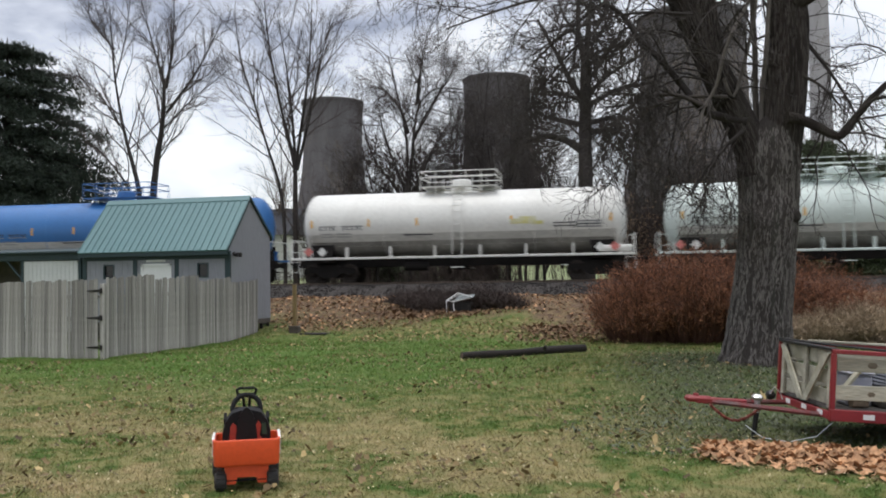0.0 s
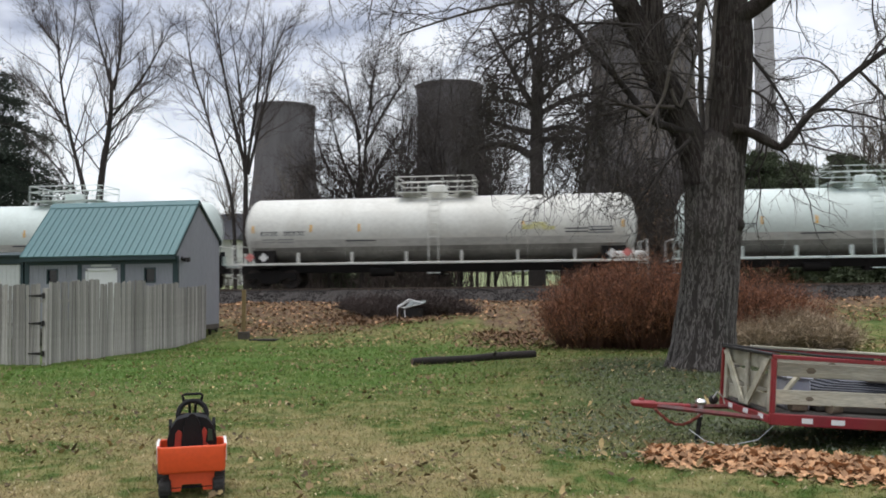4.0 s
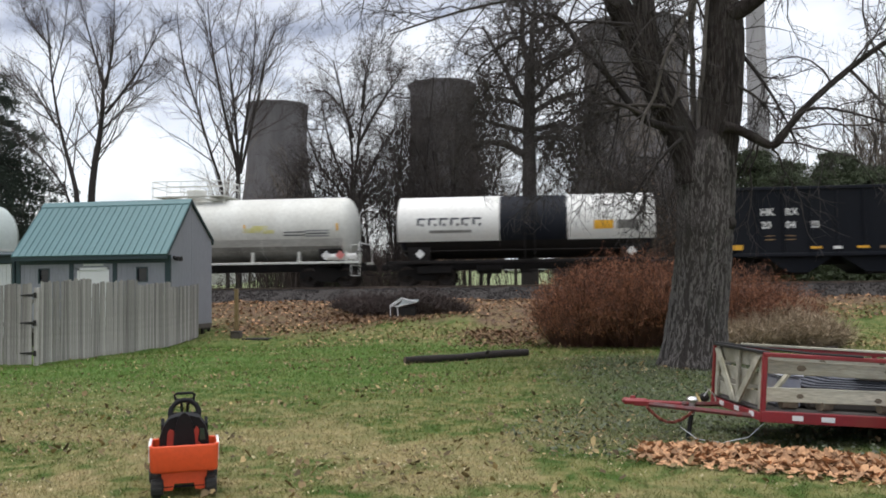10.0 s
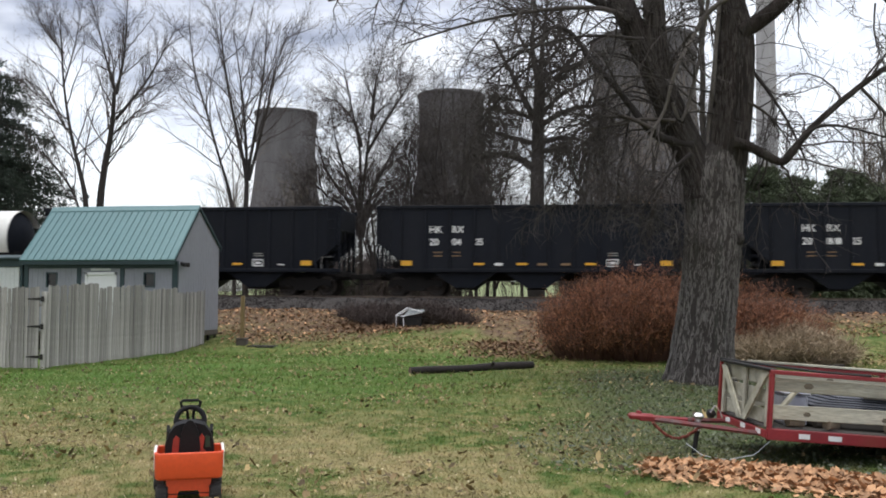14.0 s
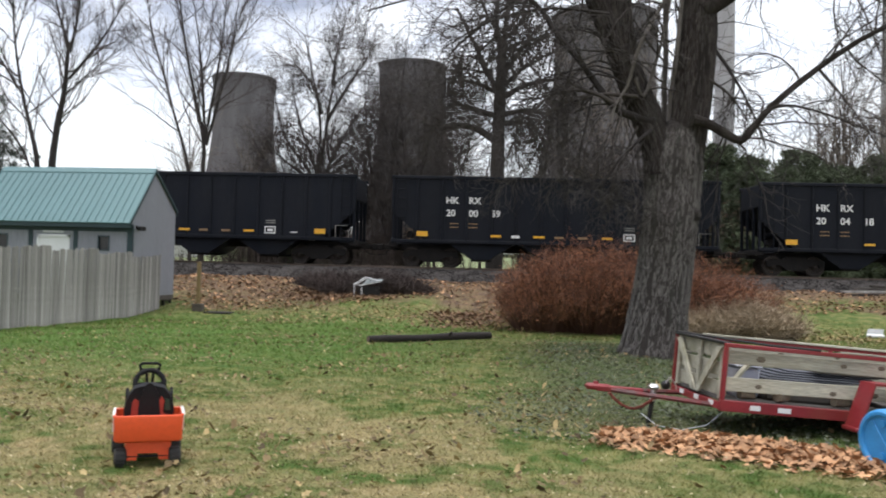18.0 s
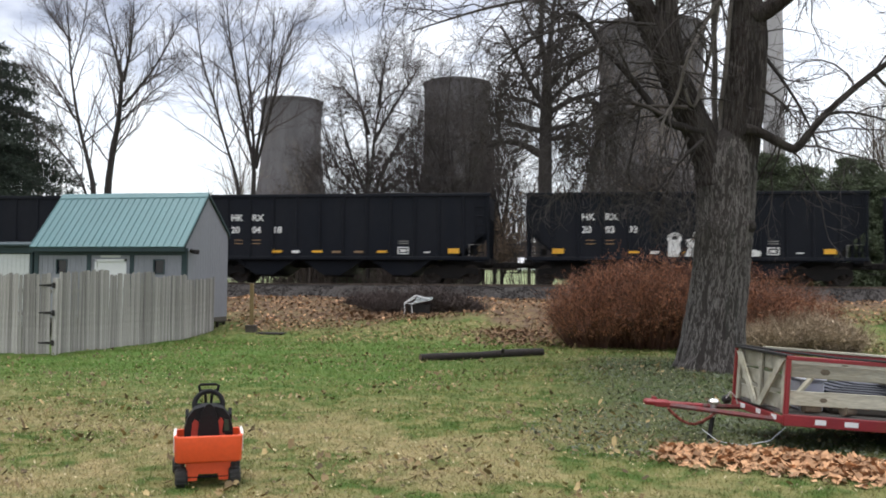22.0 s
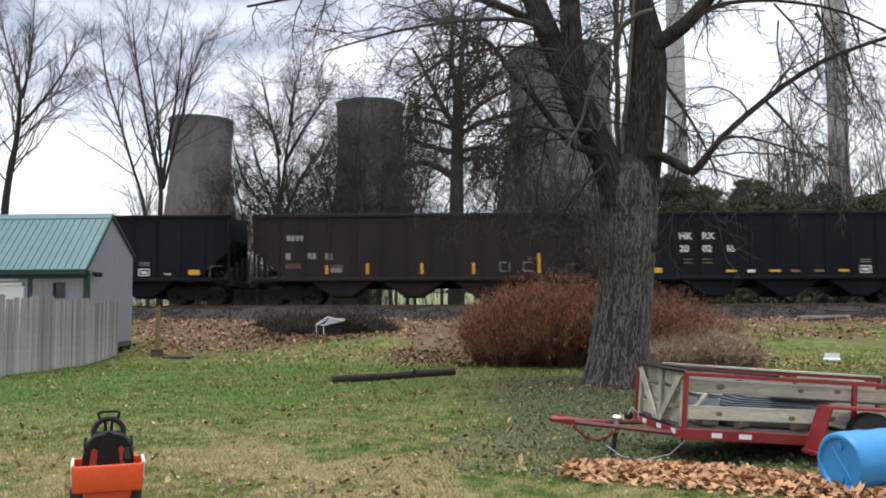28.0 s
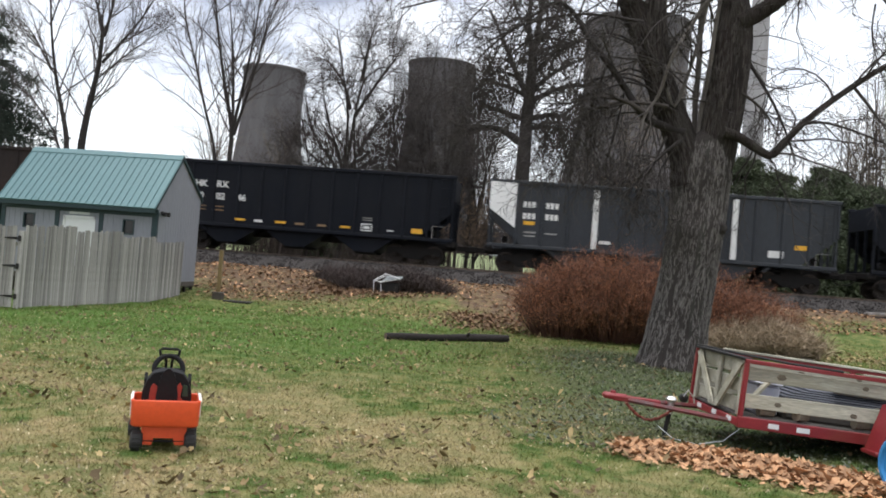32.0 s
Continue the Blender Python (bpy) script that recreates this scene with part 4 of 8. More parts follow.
GLASS = mat("dark_window_glass", (0.012, 0.014, 0.018), (0.02, 0.02, 0.025), 0.12, 0, 2, 20, 0.0, 0.3)
PICKET = mat("weathered_picket", (0.47, 0.445, 0.415), (0.19, 0.178, 0.165), 0.9, 0, 1.0, 22, 0.6, 1.0, stretch=(9, 9, 0.45), vary=0.36, dirt=(0.165, 0.156, 0.142))
BLACKIRON = mat("black_iron", (0.015, 0.015, 0.016), (0.04, 0.03, 0.025), 0.55, 0.4, 6, 60, 0.2)
BLOCK = mat("timber_block", (0.10, 0.085, 0.07), (0.05, 0.045, 0.04), 0.9, 0, 4, 30, 0.4)


def build_shed():
    X0, X1, YF, YB = -18.17, -12.95, 25.75, 28.85
    Z0, ZE, ZR, YR = 0.62, 2.92, 4.66, 27.22
    ZB = 3.46  # the roof comes less far down behind
    sh = thing("shed", "grey-sided garden shed with a green metal gable roof", "shed")
    t = 0.10
    DX0, DX1 = -16.06, -14.97
    WIN = ((-17.43, -17.02), (-14.06, -13.66))
    # front wall in pieces round the door and the two windows
    fw = part("front_wall", Shape().box(X0, X1, YF, YF + t, 2.50, ZE + 0.1), SIDING, sh)
    for a, b, zt in ((X0, WIN[0][0], 2.5), (WIN[0][1], DX0, 2.5), (DX1, WIN[1][0], 2.5), (WIN[1][1], X1, 2.5), (WIN[0][0], WIN[0][1], 2.02), (WIN[1][0], WIN[1][1], 2.02)):
        part("front_wall", Shape().box(a, b, YF, YF + t, Z0, zt), SIDING, sh)
    part("back_wall", Shape().box(X0, X1, YB - t, YB, Z0, ZB + 0.05), SIDING, sh)
    gable = [(YF, Z0), (YB, Z0), (YB, ZB), (YR, ZR - 0.05), (YF, ZE + 0.08)]
    gw = part("gable_wall", Shape().prism(gable, X1 - t, X1 - 0.002, "x"), SIDING, sh)
    part("gable_wall", Shape().prism(gable, X0 + 0.002, X0 + t, "x"), SIDING, sh)
    part("floor", Shape().box(X0, X1, YF, YB, Z0 - 0.16, Z0, 0.01), BLOCK, sh)
    # raised battens on the siding
    n = 26
    for i in range(n + 1):
        x = X0 + 0.05 + (X1 - X0 - 0.1) * i / n
        if not (DX0 - 0.05 < x < DX1 + 0.05 or WIN[0][0] - 0.03 < x < WIN[0][1] + 0.03 or WIN[1][0] - 0.03 < x < WIN[1][1] + 0.03):
            part("batten", Shape().box(x - 0.012, x + 0.012, YF - 0.012, YF, Z0, ZE - 0.08), SIDING, fw)
    for i in range(17):
        y = YF + 0.12 + (YB - YF - 0.24) * i / 16
        zt = ZE + (ZR - ZE) * (y - YF) / (YR - YF) if y < YR else ZR - (ZR - ZB) * (y - YR) / (YB - YR)
        part("batten", Shape().box(X1, X1 + 0.004, y - 0.008, y + 0.008, Z0, zt - 0.06), SIDING, gw)
    # roof: two slabs with standing ribs, ridge cap and fascia
    E0, E1 = X0 - 0.06, X1 + 0.05
    for s, ye, ze in ((-1, YF - 0.22, ZE - 0.06), (1, YB + 0.06, ZB - 0.03)):
        dy, dz = YR - ye, ZR - ze
        ln = math.hypot(dy, dz)
        nx, nz = -dz / ln * (1 if dy > 0 else -1), abs(dy) / ln
        poly = [(ye, ze), (YR, ZR), (YR + nx * 0.04, ZR + nz * 0.04), (ye + nx * 0.04, ze + nz * 0.04)]
        slab = part("roof_slope", Shape().prism(poly if s < 0 else poly[::-1], E0, E1, "x"), ROOF, sh)
        for i in range(24):
            x = E0 + 0.02 + (E1 - E0 - 0.04) * i / 23
            a, b = Vector((x, ye + nx * 0.045, ze + nz * 0.045)), Vector((x, YR + nx * 0.045, ZR + nz * 0.045))
            w = 0.016
            sh2 = Shape()
            up = Vector((0, nx, nz)) * 0.020
            sh2.add([tuple(a + Vector((-w, 0, 0))), tuple(a + Vector((w, 0, 0))), tuple(b + Vector((w, 0, 0))), tuple(b + Vector((-w, 0, 0))), tuple(a + up + Vector((-w * 0.4, 0, 0))), tuple(a + up + Vector((w * 0.4, 0, 0))), tuple(b + up + Vector((w * 0.4, 0, 0))), tuple(b + up + Vector((-w * 0.4, 0, 0)))], [(4, 5, 6, 7), (0, 4, 7, 3), (1, 2, 6, 5), (0, 1, 5, 4), (3, 7, 6, 2)])
            part("roof_rib", sh2, ROOF, slab)
        part("fascia", Shape().box(E0, E1, min(ye, ye + s * -0.03), max(ye, ye + s * -0.03), ze - 0.13, ze + 0.02, 0.005), TRIM, sh)
        for x in (E0 - 0.015, E1):
            rk = [(ye, ze - 0.06), (YR, ZR - 0.06), (YR, ZR + 0.045), (ye, ze + 0.045)]
            part("rake_board", Shape().prism(rk if s < 0 else rk[::-1], x, x + 0.015, "x"), TRIM, sh)
    part("ridge_cap", Shape().prism([(YR - 0.16, ZR - 0.12), (YR, ZR + 0.02), (YR + 0.16, ZR - 0.12), (YR + 0.16, ZR - 0.07), (YR, ZR + 0.09), (YR - 0.16, ZR - 0.07)], E0, E1, "x"), ROOF, sh)
    part("soffit_band", Shape().box(X0 - 0.02, X1 + 0.02, YF - 0.035, YF, ZE - 0.30, ZE - 0.08), TRIM, sh)
    for x in (X0 - 0.02, X1 - 0.14, DX0 - 0.28, DX1 + 0.12):
        part("corner_post", Shape().box(x, x + 0.15, YF - 0.03, YF - 0.002, Z0, ZE - 0.28, 0.006), TRIM, sh)
    part("corner_post", Shape().box(X1, X1 + 0.025, YF - 0.03, YF + 0.09, Z0, ZE - 0.06), TRIM, sh)
    d = part("door", Shape().box(DX0 + 0.07, DX1 - 0.07, YF + 0.02, YF + 0.06, Z0 + 0.02, 2.42, 0.006), DOORWHITE, sh, "white panelled door")
    part("door_frame", Shape().box(DX0, DX0 + 0.07, YF - 0.02, YF + 0.08, Z0, 2.50).box(DX1 - 0.07, DX1, YF - 0.02, YF + 0.08, Z0, 2.50).box(DX0, DX1, YF - 0.02, YF + 0.08, 2.42, 2.50), DOORWHITE, d)
    part("door_light", Shape().box(DX0 + 0.2, DX1 - 0.2, YF - 0.025, YF - 0.005, 2.55, 2.68, 0.01), PANEWHITE, sh)
    for a, b in WIN:
        w = part("window", Shape().box(a + 0.04, b - 0.04, YF + 0.05, YF + 0.06, 2.06, 2.46), GLASS, sh, "small dark window")
        part("window_frame", Shape().box(a, a + 0.04, YF - 0.012, YF + 0.07, 2.02, 2.50).box(b - 0.04, b, YF - 0.012, YF + 0.07, 2.02, 2.50).box(a + 0.04, b - 0.04, YF - 0.012, YF + 0.07, 2.46, 2.50).box(a + 0.04, b - 0.04, YF - 0.012, YF + 0.07, 2.02, 2.06), TRIM, w)
    fl = part("flood_light", Shape().lathe([(0.05, 0), (0.06, 0.02), (0.06, 0.05)], 12, "x", (X1, YF + 0.28, 2.78), close=True), BLACKIRON, sh, "black twin flood light")
    for dy in (-0.09, 0.12):
        part("lamp_head", Shape().lathe([(0.02, 0.0), (0.045, 0.03), (0.075, 0.15), (0.075, 0.17)], 12, "x", (X1 + 0.05, YF + 0.28 + dy, 2.74), close=True), BLACKIRON, fl)
    for x in (X0 + 0.2, -15.5, X1 - 0.75):
        for y in (YF + 0.2, YB - 0.2):
            gz = ground_z(x, y)
            part("foundation_block", Shape().box(x - 0.2, x + 0.2, y - 0.15, y + 0.15, gz - 0.05, Z0 - 0.17, 0.02), BLOCK, sh)
    for y in (YB - 0.62, YB - 0.10):
        part("leg", Shape().box(X1 - 0.10, X1 - 0.02, y - 0.04, y + 0.04, ground_z(X1, y) - 0.03, Z0 - 0.165, 0.008), BLACKIRON, sh, "black timber leg")
    part("leg_brace", Shape().box(X1 - 0.085, X1 - 0.035, YB - 0.58, YB - 0.14, 0.40, 0.45, 0.005), BLACKIRON, sh)


build_shed()


def build_leanto():
    """The open-sided shelter beside the shed, closed by one pale wall panel."""
    ob = thing("lean_to", "open lean-to shelter with a pale wall panel beside the shed", "shelter")
    YF = 25.85
    part("wall_panel", Shape().box(-20.55, -18.45, YF, YF + 0.06, 0.3, 2.66), PANEWHITE, ob, "pale ribbed wall panel")
    for i in range(14):
        x = -20.5 + i * 0.155
        part("panel_rib", Shape().box(x, x + 0.02, YF - 0.012, YF, 0.3, 2.66), PANEWHITE, ob.children[0])
    part("beam", Shape().box(-26.0, -18.30, YF - 0.06, YF + 0.1, 2.68, 2.92, 0.01), TRIM, ob)
    for x in (-26.0, -23.2, -20.62, -18.42):
        part("post", Shape().box(x, x + 0.10, YF - 0.03, YF + 0.09, ground_z(x, YF) - 0.05, 2.68, 0.008), TRIM, ob)
    for x0, x1 in ((-23.2, -22.6), (-20.6, -21.2)):
        s = 1 if x1 > x0 else -1
        part("brace", Shape().tube([(x0 + s * 0.05, YF + 0.03, 2.1), (x1, YF + 0.03, 2.68)], 0.04, 6), TRIM, ob)
    part("roof", Shape().prism([(YF - 0.2, 2.92), (YF + 2.8, 3.15), (YF + 2.8, 3.20), (YF - 0.2, 2.97)], -26.2, -18.32, "x"), TRIM, ob)
    part("back_wall", Shape().box(-26.0, -18.3, YF + 2.7, YF + 2.76, 0.2, 3.1), BLOCK, ob)


build_leanto()


# ---- fence ----
def build_fence():
    rng = random.Random(11)
    fe = thing("wooden_fence", "weathered grey wooden picket fence with a hinged gate", "fence")
    part("gate_post", Shape().box(-13.16, -13.05, 19.30, 19.42, -0.05, 1.86, 0.008), PICKET, fe)

    def picket(w, h):
        c = 0.012
        return Shape().prism([(0, 0), (w, 0), (w, h - c), (w - c, h), (c, h), (0, h - c)], -0.009, 0.009).mesh("picket", PICKET)

    pool = [[picket(w, h) for w in (0.079, 0.087, 0.0925)] for h in [1.50 + 0.02 * k for k in range(34)]]

    def row(x0, y0, x1, y1, top):
        d = Vector((x1 - x0, y1 - y0, 0))
        n = int(d.length / 0.0935)
        turn = math.degrees(math.atan2(d.y, d.x))
        for i in range(n):
            f = (i + 0.5) / n
            x, y = x0 + d.x * i / n, y0 + d.y * i / n
            z = ground_z(x, y) + 0.03
            h = top(f) - z + rng.uniform(-0.028, 0.024)
            k = max(0, min(33, round((h - 1.50) / 0.02)))
            part("picket", pool[k][rng.randrange(3)], PICKET, fe, m=pose(x, y, z + rng.uniform(-0.008, 0.012), rng.uniform(-0.6, 0.6), rng.uniform(-0.7, 0.7), turn + rng.uniform(-1.2, 1.2)))

    def side_top(f):
        # each panel rises towards the shed, then the next one starts lower
        for f0, f1, z0, z1 in ((0.0, 0.257, 1.99, 2.11), (0.257, 0.53, 1.96, 2.07), (0.53, 0.777, 1.91, 2.01), (0.777, 1.01, 1.85, 1.94)):
            if f < f1:
                return z0 + (z1 - z0) * (f - f0) / (f1 - f0)

    row(-13.06, 19.42, -12.83, 27.55, side_top)
    row(-20.6, 19.30, -13.20, 19.30, lambda f: 1.95 + 0.02 * math.sin(7 * f))
    for z in (0.35, 0.95, 1.5):
        part("rail", Shape().box(0, 8.0, 0.012, 0.05, z, z + 0.085, 0.004), PICKET, fe, m=pose(-13.07, 19.45, 0, 0, 0, 88.4))
        part("rail", Shape().box(-20.6, -13.2, 19.32, 19.36, z, z + 0.085, 0.004), PICKET, fe)
    for i in range(5):
        part("fence_post", Shape().box(-0.05, 0.05, -0.05, 0.05, -0.1, 1.7, 0.006), PICKET, fe, m=pose(-13.2 + 0.045 * i, 19.6 + 1.98 * i, 0))
    for z in (1.68, 1.02, 0.30):
        h = part("strap_hinge", Shape().prism([(-0.42, z - 0.012), (-0.08, z - 0.035), (-0.08, z + 0.035), (-0.42, z + 0.012)], 19.268, 19.276), BLACKIRON, fe, "black iron strap hinge", m=pose(-13.08, 0, 0))
        part("hinge_plate", Shape().box(-0.07, 0.015, 19.264, 19.276, z - 0.065, z + 0.065, 0.003), BLACKIRON, h)


build_fence()


def build_post():
    ob = thing("marker_post", "thin wooden marker post in a dark box base", "post")
    x, y = -11.52, 27.6
    z = ground_z(x, y)
    wood = mat("post_wood", (0.23, 0.16, 0.07), (0.13, 0.10, 0.05), 0.85, 0, 3, 30, 0.3, stretch=(4, 4, 0.5))
    part("stake", Shape().box(x - 0.06, x + 0.06, y - 0.05, y + 0.05, z - 0.05, 1.76, 0.01), wood, ob)
    part("base_box", Shape().box(x - 0.16, x + 0.16, y - 0.14, y + 0.14, z - 0.03, z + 0.20, 0.02), BLOCK, ob)
    part("lid", Shape().box(x - 0.18, x + 0.18, y - 0.16, y + 0.16, z + 0.20, z + 0.235, 0.01), BLOCK, ob)
    st = Shape().box(-11.2, -10.3, 27.2, 27.7, 0, 0.06, 0.02, m=pose(0, 0, ground_z(-10.8, 27.4) - 0.02))
    single("stone_slab", st, STONE, "flat grey slab lying in the grass", "slab")


build_post()


# ---- log ----
def build_log():
    bark = mat("log_bark", (0.030, 0.023, 0.020), (0.017, 0.013, 0.012), 0.95, 0, 3, 14, 1.0, 0.8, stretch=(0.3, 2, 2), size=0.03)
    cut = mat("sawn_end", (0.17, 0.115, 0.085), (0.10, 0.07, 0.055), 0.9, 0, 6, 40, 0.3)
    a, b = Vector((-4.30, 20.15, 0.07)), Vector((-1.62, 22.1, 0.10))
    ob = thing("log", "dark brown fallen log lying on the lawn", "log")
    d = (b - a)
    pts, rad = [], []
    for i in range(15):
        f = i / 14
        p = a + d * f
        pts.append((p.x + 0.012 * math.sin(9 * f), p.y, p.z + ground_z(p.x, p.y) + 0.012 * math.sin(7 * f)))
        rad.append(0.085 + 0.008 * math.sin(11 * f) + 0.012 * f)
    part("trunk_section", Shape().tube(pts, rad, 14), bark, ob)
    for p, r, s in ((pts[0], rad[0], -1), (pts[-1], rad[-1], 1)):
        n = d.normalized() * s
        q = Vector(p)
        part("cut_end", Shape().tube([q + n * 0.002, q + n * 0.006], r * 0.9, 14), cut, ob)
    part("branch_stub", Shape().tube([pts[9], Vector(pts[9]) + Vector((0.1, -0.12, 0.12))], [0.05, 0.035], 8), bark, ob)


build_log()

# ---- trees ----
BARK_BIG = mat("maple_bark", (0.072, 0.062, 0.057), (0.040, 0.034, 0.031), 0.95, 0, 2.2, 9, 1.0, 0.55, stretch=(3.2, 3.2, 0.42), size=0.10, dirt=(0.066, 0.066, 0.056), spec=0.2)
BARK_STEM_RIDGE = mat("stem_bark_ridge", (0.085, 0.071, 0.063), (0.046, 0.039, 0.035), 0.95, 0, 3, 14, 0.8, 0.9, stretch=(2, 2, 0.5), size=0.03, island=0.3)
BARK_STEM = mat("stem_bark", (0.062, 0.050, 0.045), (0.030, 0.025, 0.023), 0.95, 0, 1.6, 10, 1.0, 1.0, stretch=(3.0, 3.0, 0.6), size=0.10, dirt=(0.058, 0.053, 0.045), spec=0.15)
BARK_RIDGE = mat("maple_bark_ridge", (0.180, 0.163, 0.151), (0.098, 0.087, 0.080), 0.95, 0, 3, 14, 0.8, 0.45, stretch=(2, 2, 0.5), size=0.03, island=0.35)
BARK_DARK = mat("dark_bark", (0.038, 0.031, 0.028), (0.022, 0.018, 0.016), 0.95, 0, 2, 12, 0.6, 0.8, stretch=(2, 2, 0.5), size=0.03)
BARK_GREY = mat("grey_bark", (0.080, 0.067, 0.060), (0.050, 0.042, 0.038), 0.95, 0, 2, 12, 0.6, 0.8, stretch=(2, 2, 0.5), size=0.03)
BARK_PALE = mat("pale_limb_bark", (0.17, 0.15, 0.135), (0.10, 0.088, 0.08), 0.95, 0, 2, 12, 0.6, 0.8, stretch=(2, 2, 0.5), size=0.03)
TWIG = mat("fine_twigs", (0.080, 0.064, 0.060), (0.055, 0.045, 0.042), 0.95, 0, 2, 12, 0.0, 0.6)
TWIG_DARK = mat("dark_twigs", (0.064, 0.054, 0.050), (0.042, 0.035, 0.033), 0.95, 0, 2, 12, 0.0, 0.6)
TWIG_PALE = mat("pale_twigs", (0.20, 0.165, 0.13), (0.14, 0.115, 0.095), 0.95, 0, 2, 12, 0.0, 0.6)


class Limbs:
    """Branches of a tree, grown limb by limb into one list of corners and faces."""

    def __init__(self, seed):
        self.s, self.rng = Shape(), random.Random(seed)

    def stem(self, pts, radii, sides=7):
        self.s.tube(pts, radii, sides, caps=False)

    def twig(self, p, d, length, r, segs, wob, lift):
        """A wandering branch; returns its points, directions and radii."""
        rng = self.rng
        pts, rad, dirs = [p.copy()], [r], [d.copy()]
        step = length / segs
        for i in range(segs):
            d = d + Vector((rng.gauss(0, wob), rng.gauss(0, wob), rng.gauss(0, wob) + lift))
            d.normalize()
            p = p + d * step
            pts.append(p.copy())
            dirs.append(d.copy())
            rad.append(r * (1 - 0.72 * (i + 1) / segs))
        return pts, dirs, rad

    def side(self, d, angle):
        rng = self.rng
        a = Vector((rng.gauss(0, 1), rng.gauss(0, 1), rng.gauss(0, 1)))
        a = (a - d * a.dot(d)).normalized()
        return (d * math.cos(angle) + a * math.sin(angle)).normalized()

    def dress(self, pts, radii, kids, cfg, level=0, start=0.15):
        """Sets side branches along a stem, and theirs along them."""
        rng = self.rng
        total = sum((Vector(pts[i + 1]) - Vector(pts[i])).length for i in range(len(pts) - 1))
        n = kids[level]
        for k in range(n):
            f = start + (1 - start) * (k + rng.random()) / n
            g = min(f, 0.999) * (len(pts) - 1)
            i = int(g)
            a, b = Vector(pts[i]), Vector(pts[i + 1])
            p = a.lerp(b, g - i)
            r = radii[i] + (radii[i + 1] - radii[i]) * (g - i)
            d = self.side((b - a).normalized(), radians(rng.uniform(*cfg["angle"])))
            d.z += cfg["bias"]
            d.normalize()
            ln = min(cfg["most"][level], max(cfg["least"][level], total * cfg["ratio"] * (1.15 - 0.6 * f) * rng.uniform(0.6, 1.3)))
            q, dd, rr = self.twig(p, d, ln, max(cfg["thin"][level], min(r * 0.6, cfg["thick"][level])), cfg["segs"][level], cfg["wob"], cfg["lift"])
            self.s.tube(q, rr, cfg["sides"][level], caps=False)
            if level + 1 < len(kids):
                self.dress(q, rr, kids, cfg, level + 1, 0.12)


UPRIGHT = dict(angle=(26, 56), bias=0.10, ratio=0.44, most=(6, 2.6, 1.2), least=(1.3, 0.8, 0.45), thin=(0.017, 0.0085, 0.0052), thick=(0.055, 0.018, 0.008), segs=(6, 4, 2), sides=(5, 3, 3), wob=0.13, lift=0.06)
SPREAD = dict(UPRIGHT, angle=(35, 75), bias=0.0, ratio=0.55, most=(5, 2.8, 1.5), thin=(0.026, 0.014, 0.009), thick=(0.10, 0.028, 0.012), wob=0.20, lift=0.03)
DROOP = dict(UPRIGHT, angle=(30, 72), bias=-0.12, ratio=0.55, most=(2.3, 1.4, 0.8), least=(0.8, 0.5, 0.3), thin=(0.012, 0.0085, 0.006), thick=(0.024, 0.012, 0.0075), wob=0.19, lift=-0.07)


LACY = dict(SPREAD, angle=(30, 68), ratio=0.60, most=(3.4, 2.0, 1.1), least=(1.2, 0.8, 0.5), thin=(0.015, 0.009, 0.006), thick=(0.038, 0.015, 0.008), wob=0.24, lift=0.03)


GNARL = dict(LACY, most=(2.8, 1.5, 0.9), least=(1.0, 0.7, 0.45), thin=(0.026, 0.016, 0.010), thick=(0.06, 0.026, 0.013), wob=0.30)


def taper(pts, r0, r1, depth, rng, sway=0.3):
    """Control points x, z of a stem become 3D points at a depth, with a little sway."""
    out = [Vector((x, depth + rng.uniform(-sway, sway) * (0 if i == 0 else 1), z)) for i, (x, z) in enumerate(pts)]
    smooth = []
    for i in range(len(out) - 1):
        for k in range(3):
            smooth.append(out[i].lerp(out[i + 1], k / 3))
    smooth.append(out[-1])
    for _ in range(2):
        smooth = [smooth[0]] + [(smooth[i - 1] + smooth[i] * 2 + smooth[i + 1]) / 4 for i in range(1, len(smooth) - 1)] + [smooth[-1]]
    n = len(smooth)
    return smooth, [r0 + (r1 - r0) * (i / (n - 1)) ** 0.8 for i in range(n)]


def bare_tree(label, depth, stems, seed, kids=(9, 7, 5), cfg=UPRIGHT, bark=BARK_DARK, twigs=TWIG, foot=True, limb_start=0.12, trunk_start=0.34):
    """A leafless tree from its main stems (points x, z; radius at foot and tip); the first stem starts at the ground."""
    ob = thing("tree", label, "tree", group="bare trees behind the railway")
    rng = random.Random(seed)
    crown = Limbs(seed)
    for i, (pts, r0, r1) in enumerate(stems):
        pts = list(pts)
        if i == 0 and foot:
            x, z = pts[0]
            pts.insert(0, (x + 0.15 * (x - pts[1][0]), ground_z(x, depth) - 0.15))
        p, r = taper(pts, r0, r1, depth, rng)
        s = Shape()
        s.tube(p, r, 9, caps=True)
        part("trunk" if i == 0 else "limb", s, bark, ob)
        crown.dress(p, r, kids, cfg, 0, trunk_start if i == 0 else limb_start)
    part("crown", crown.s, twigs, ob, "bare twigs")
    return ob


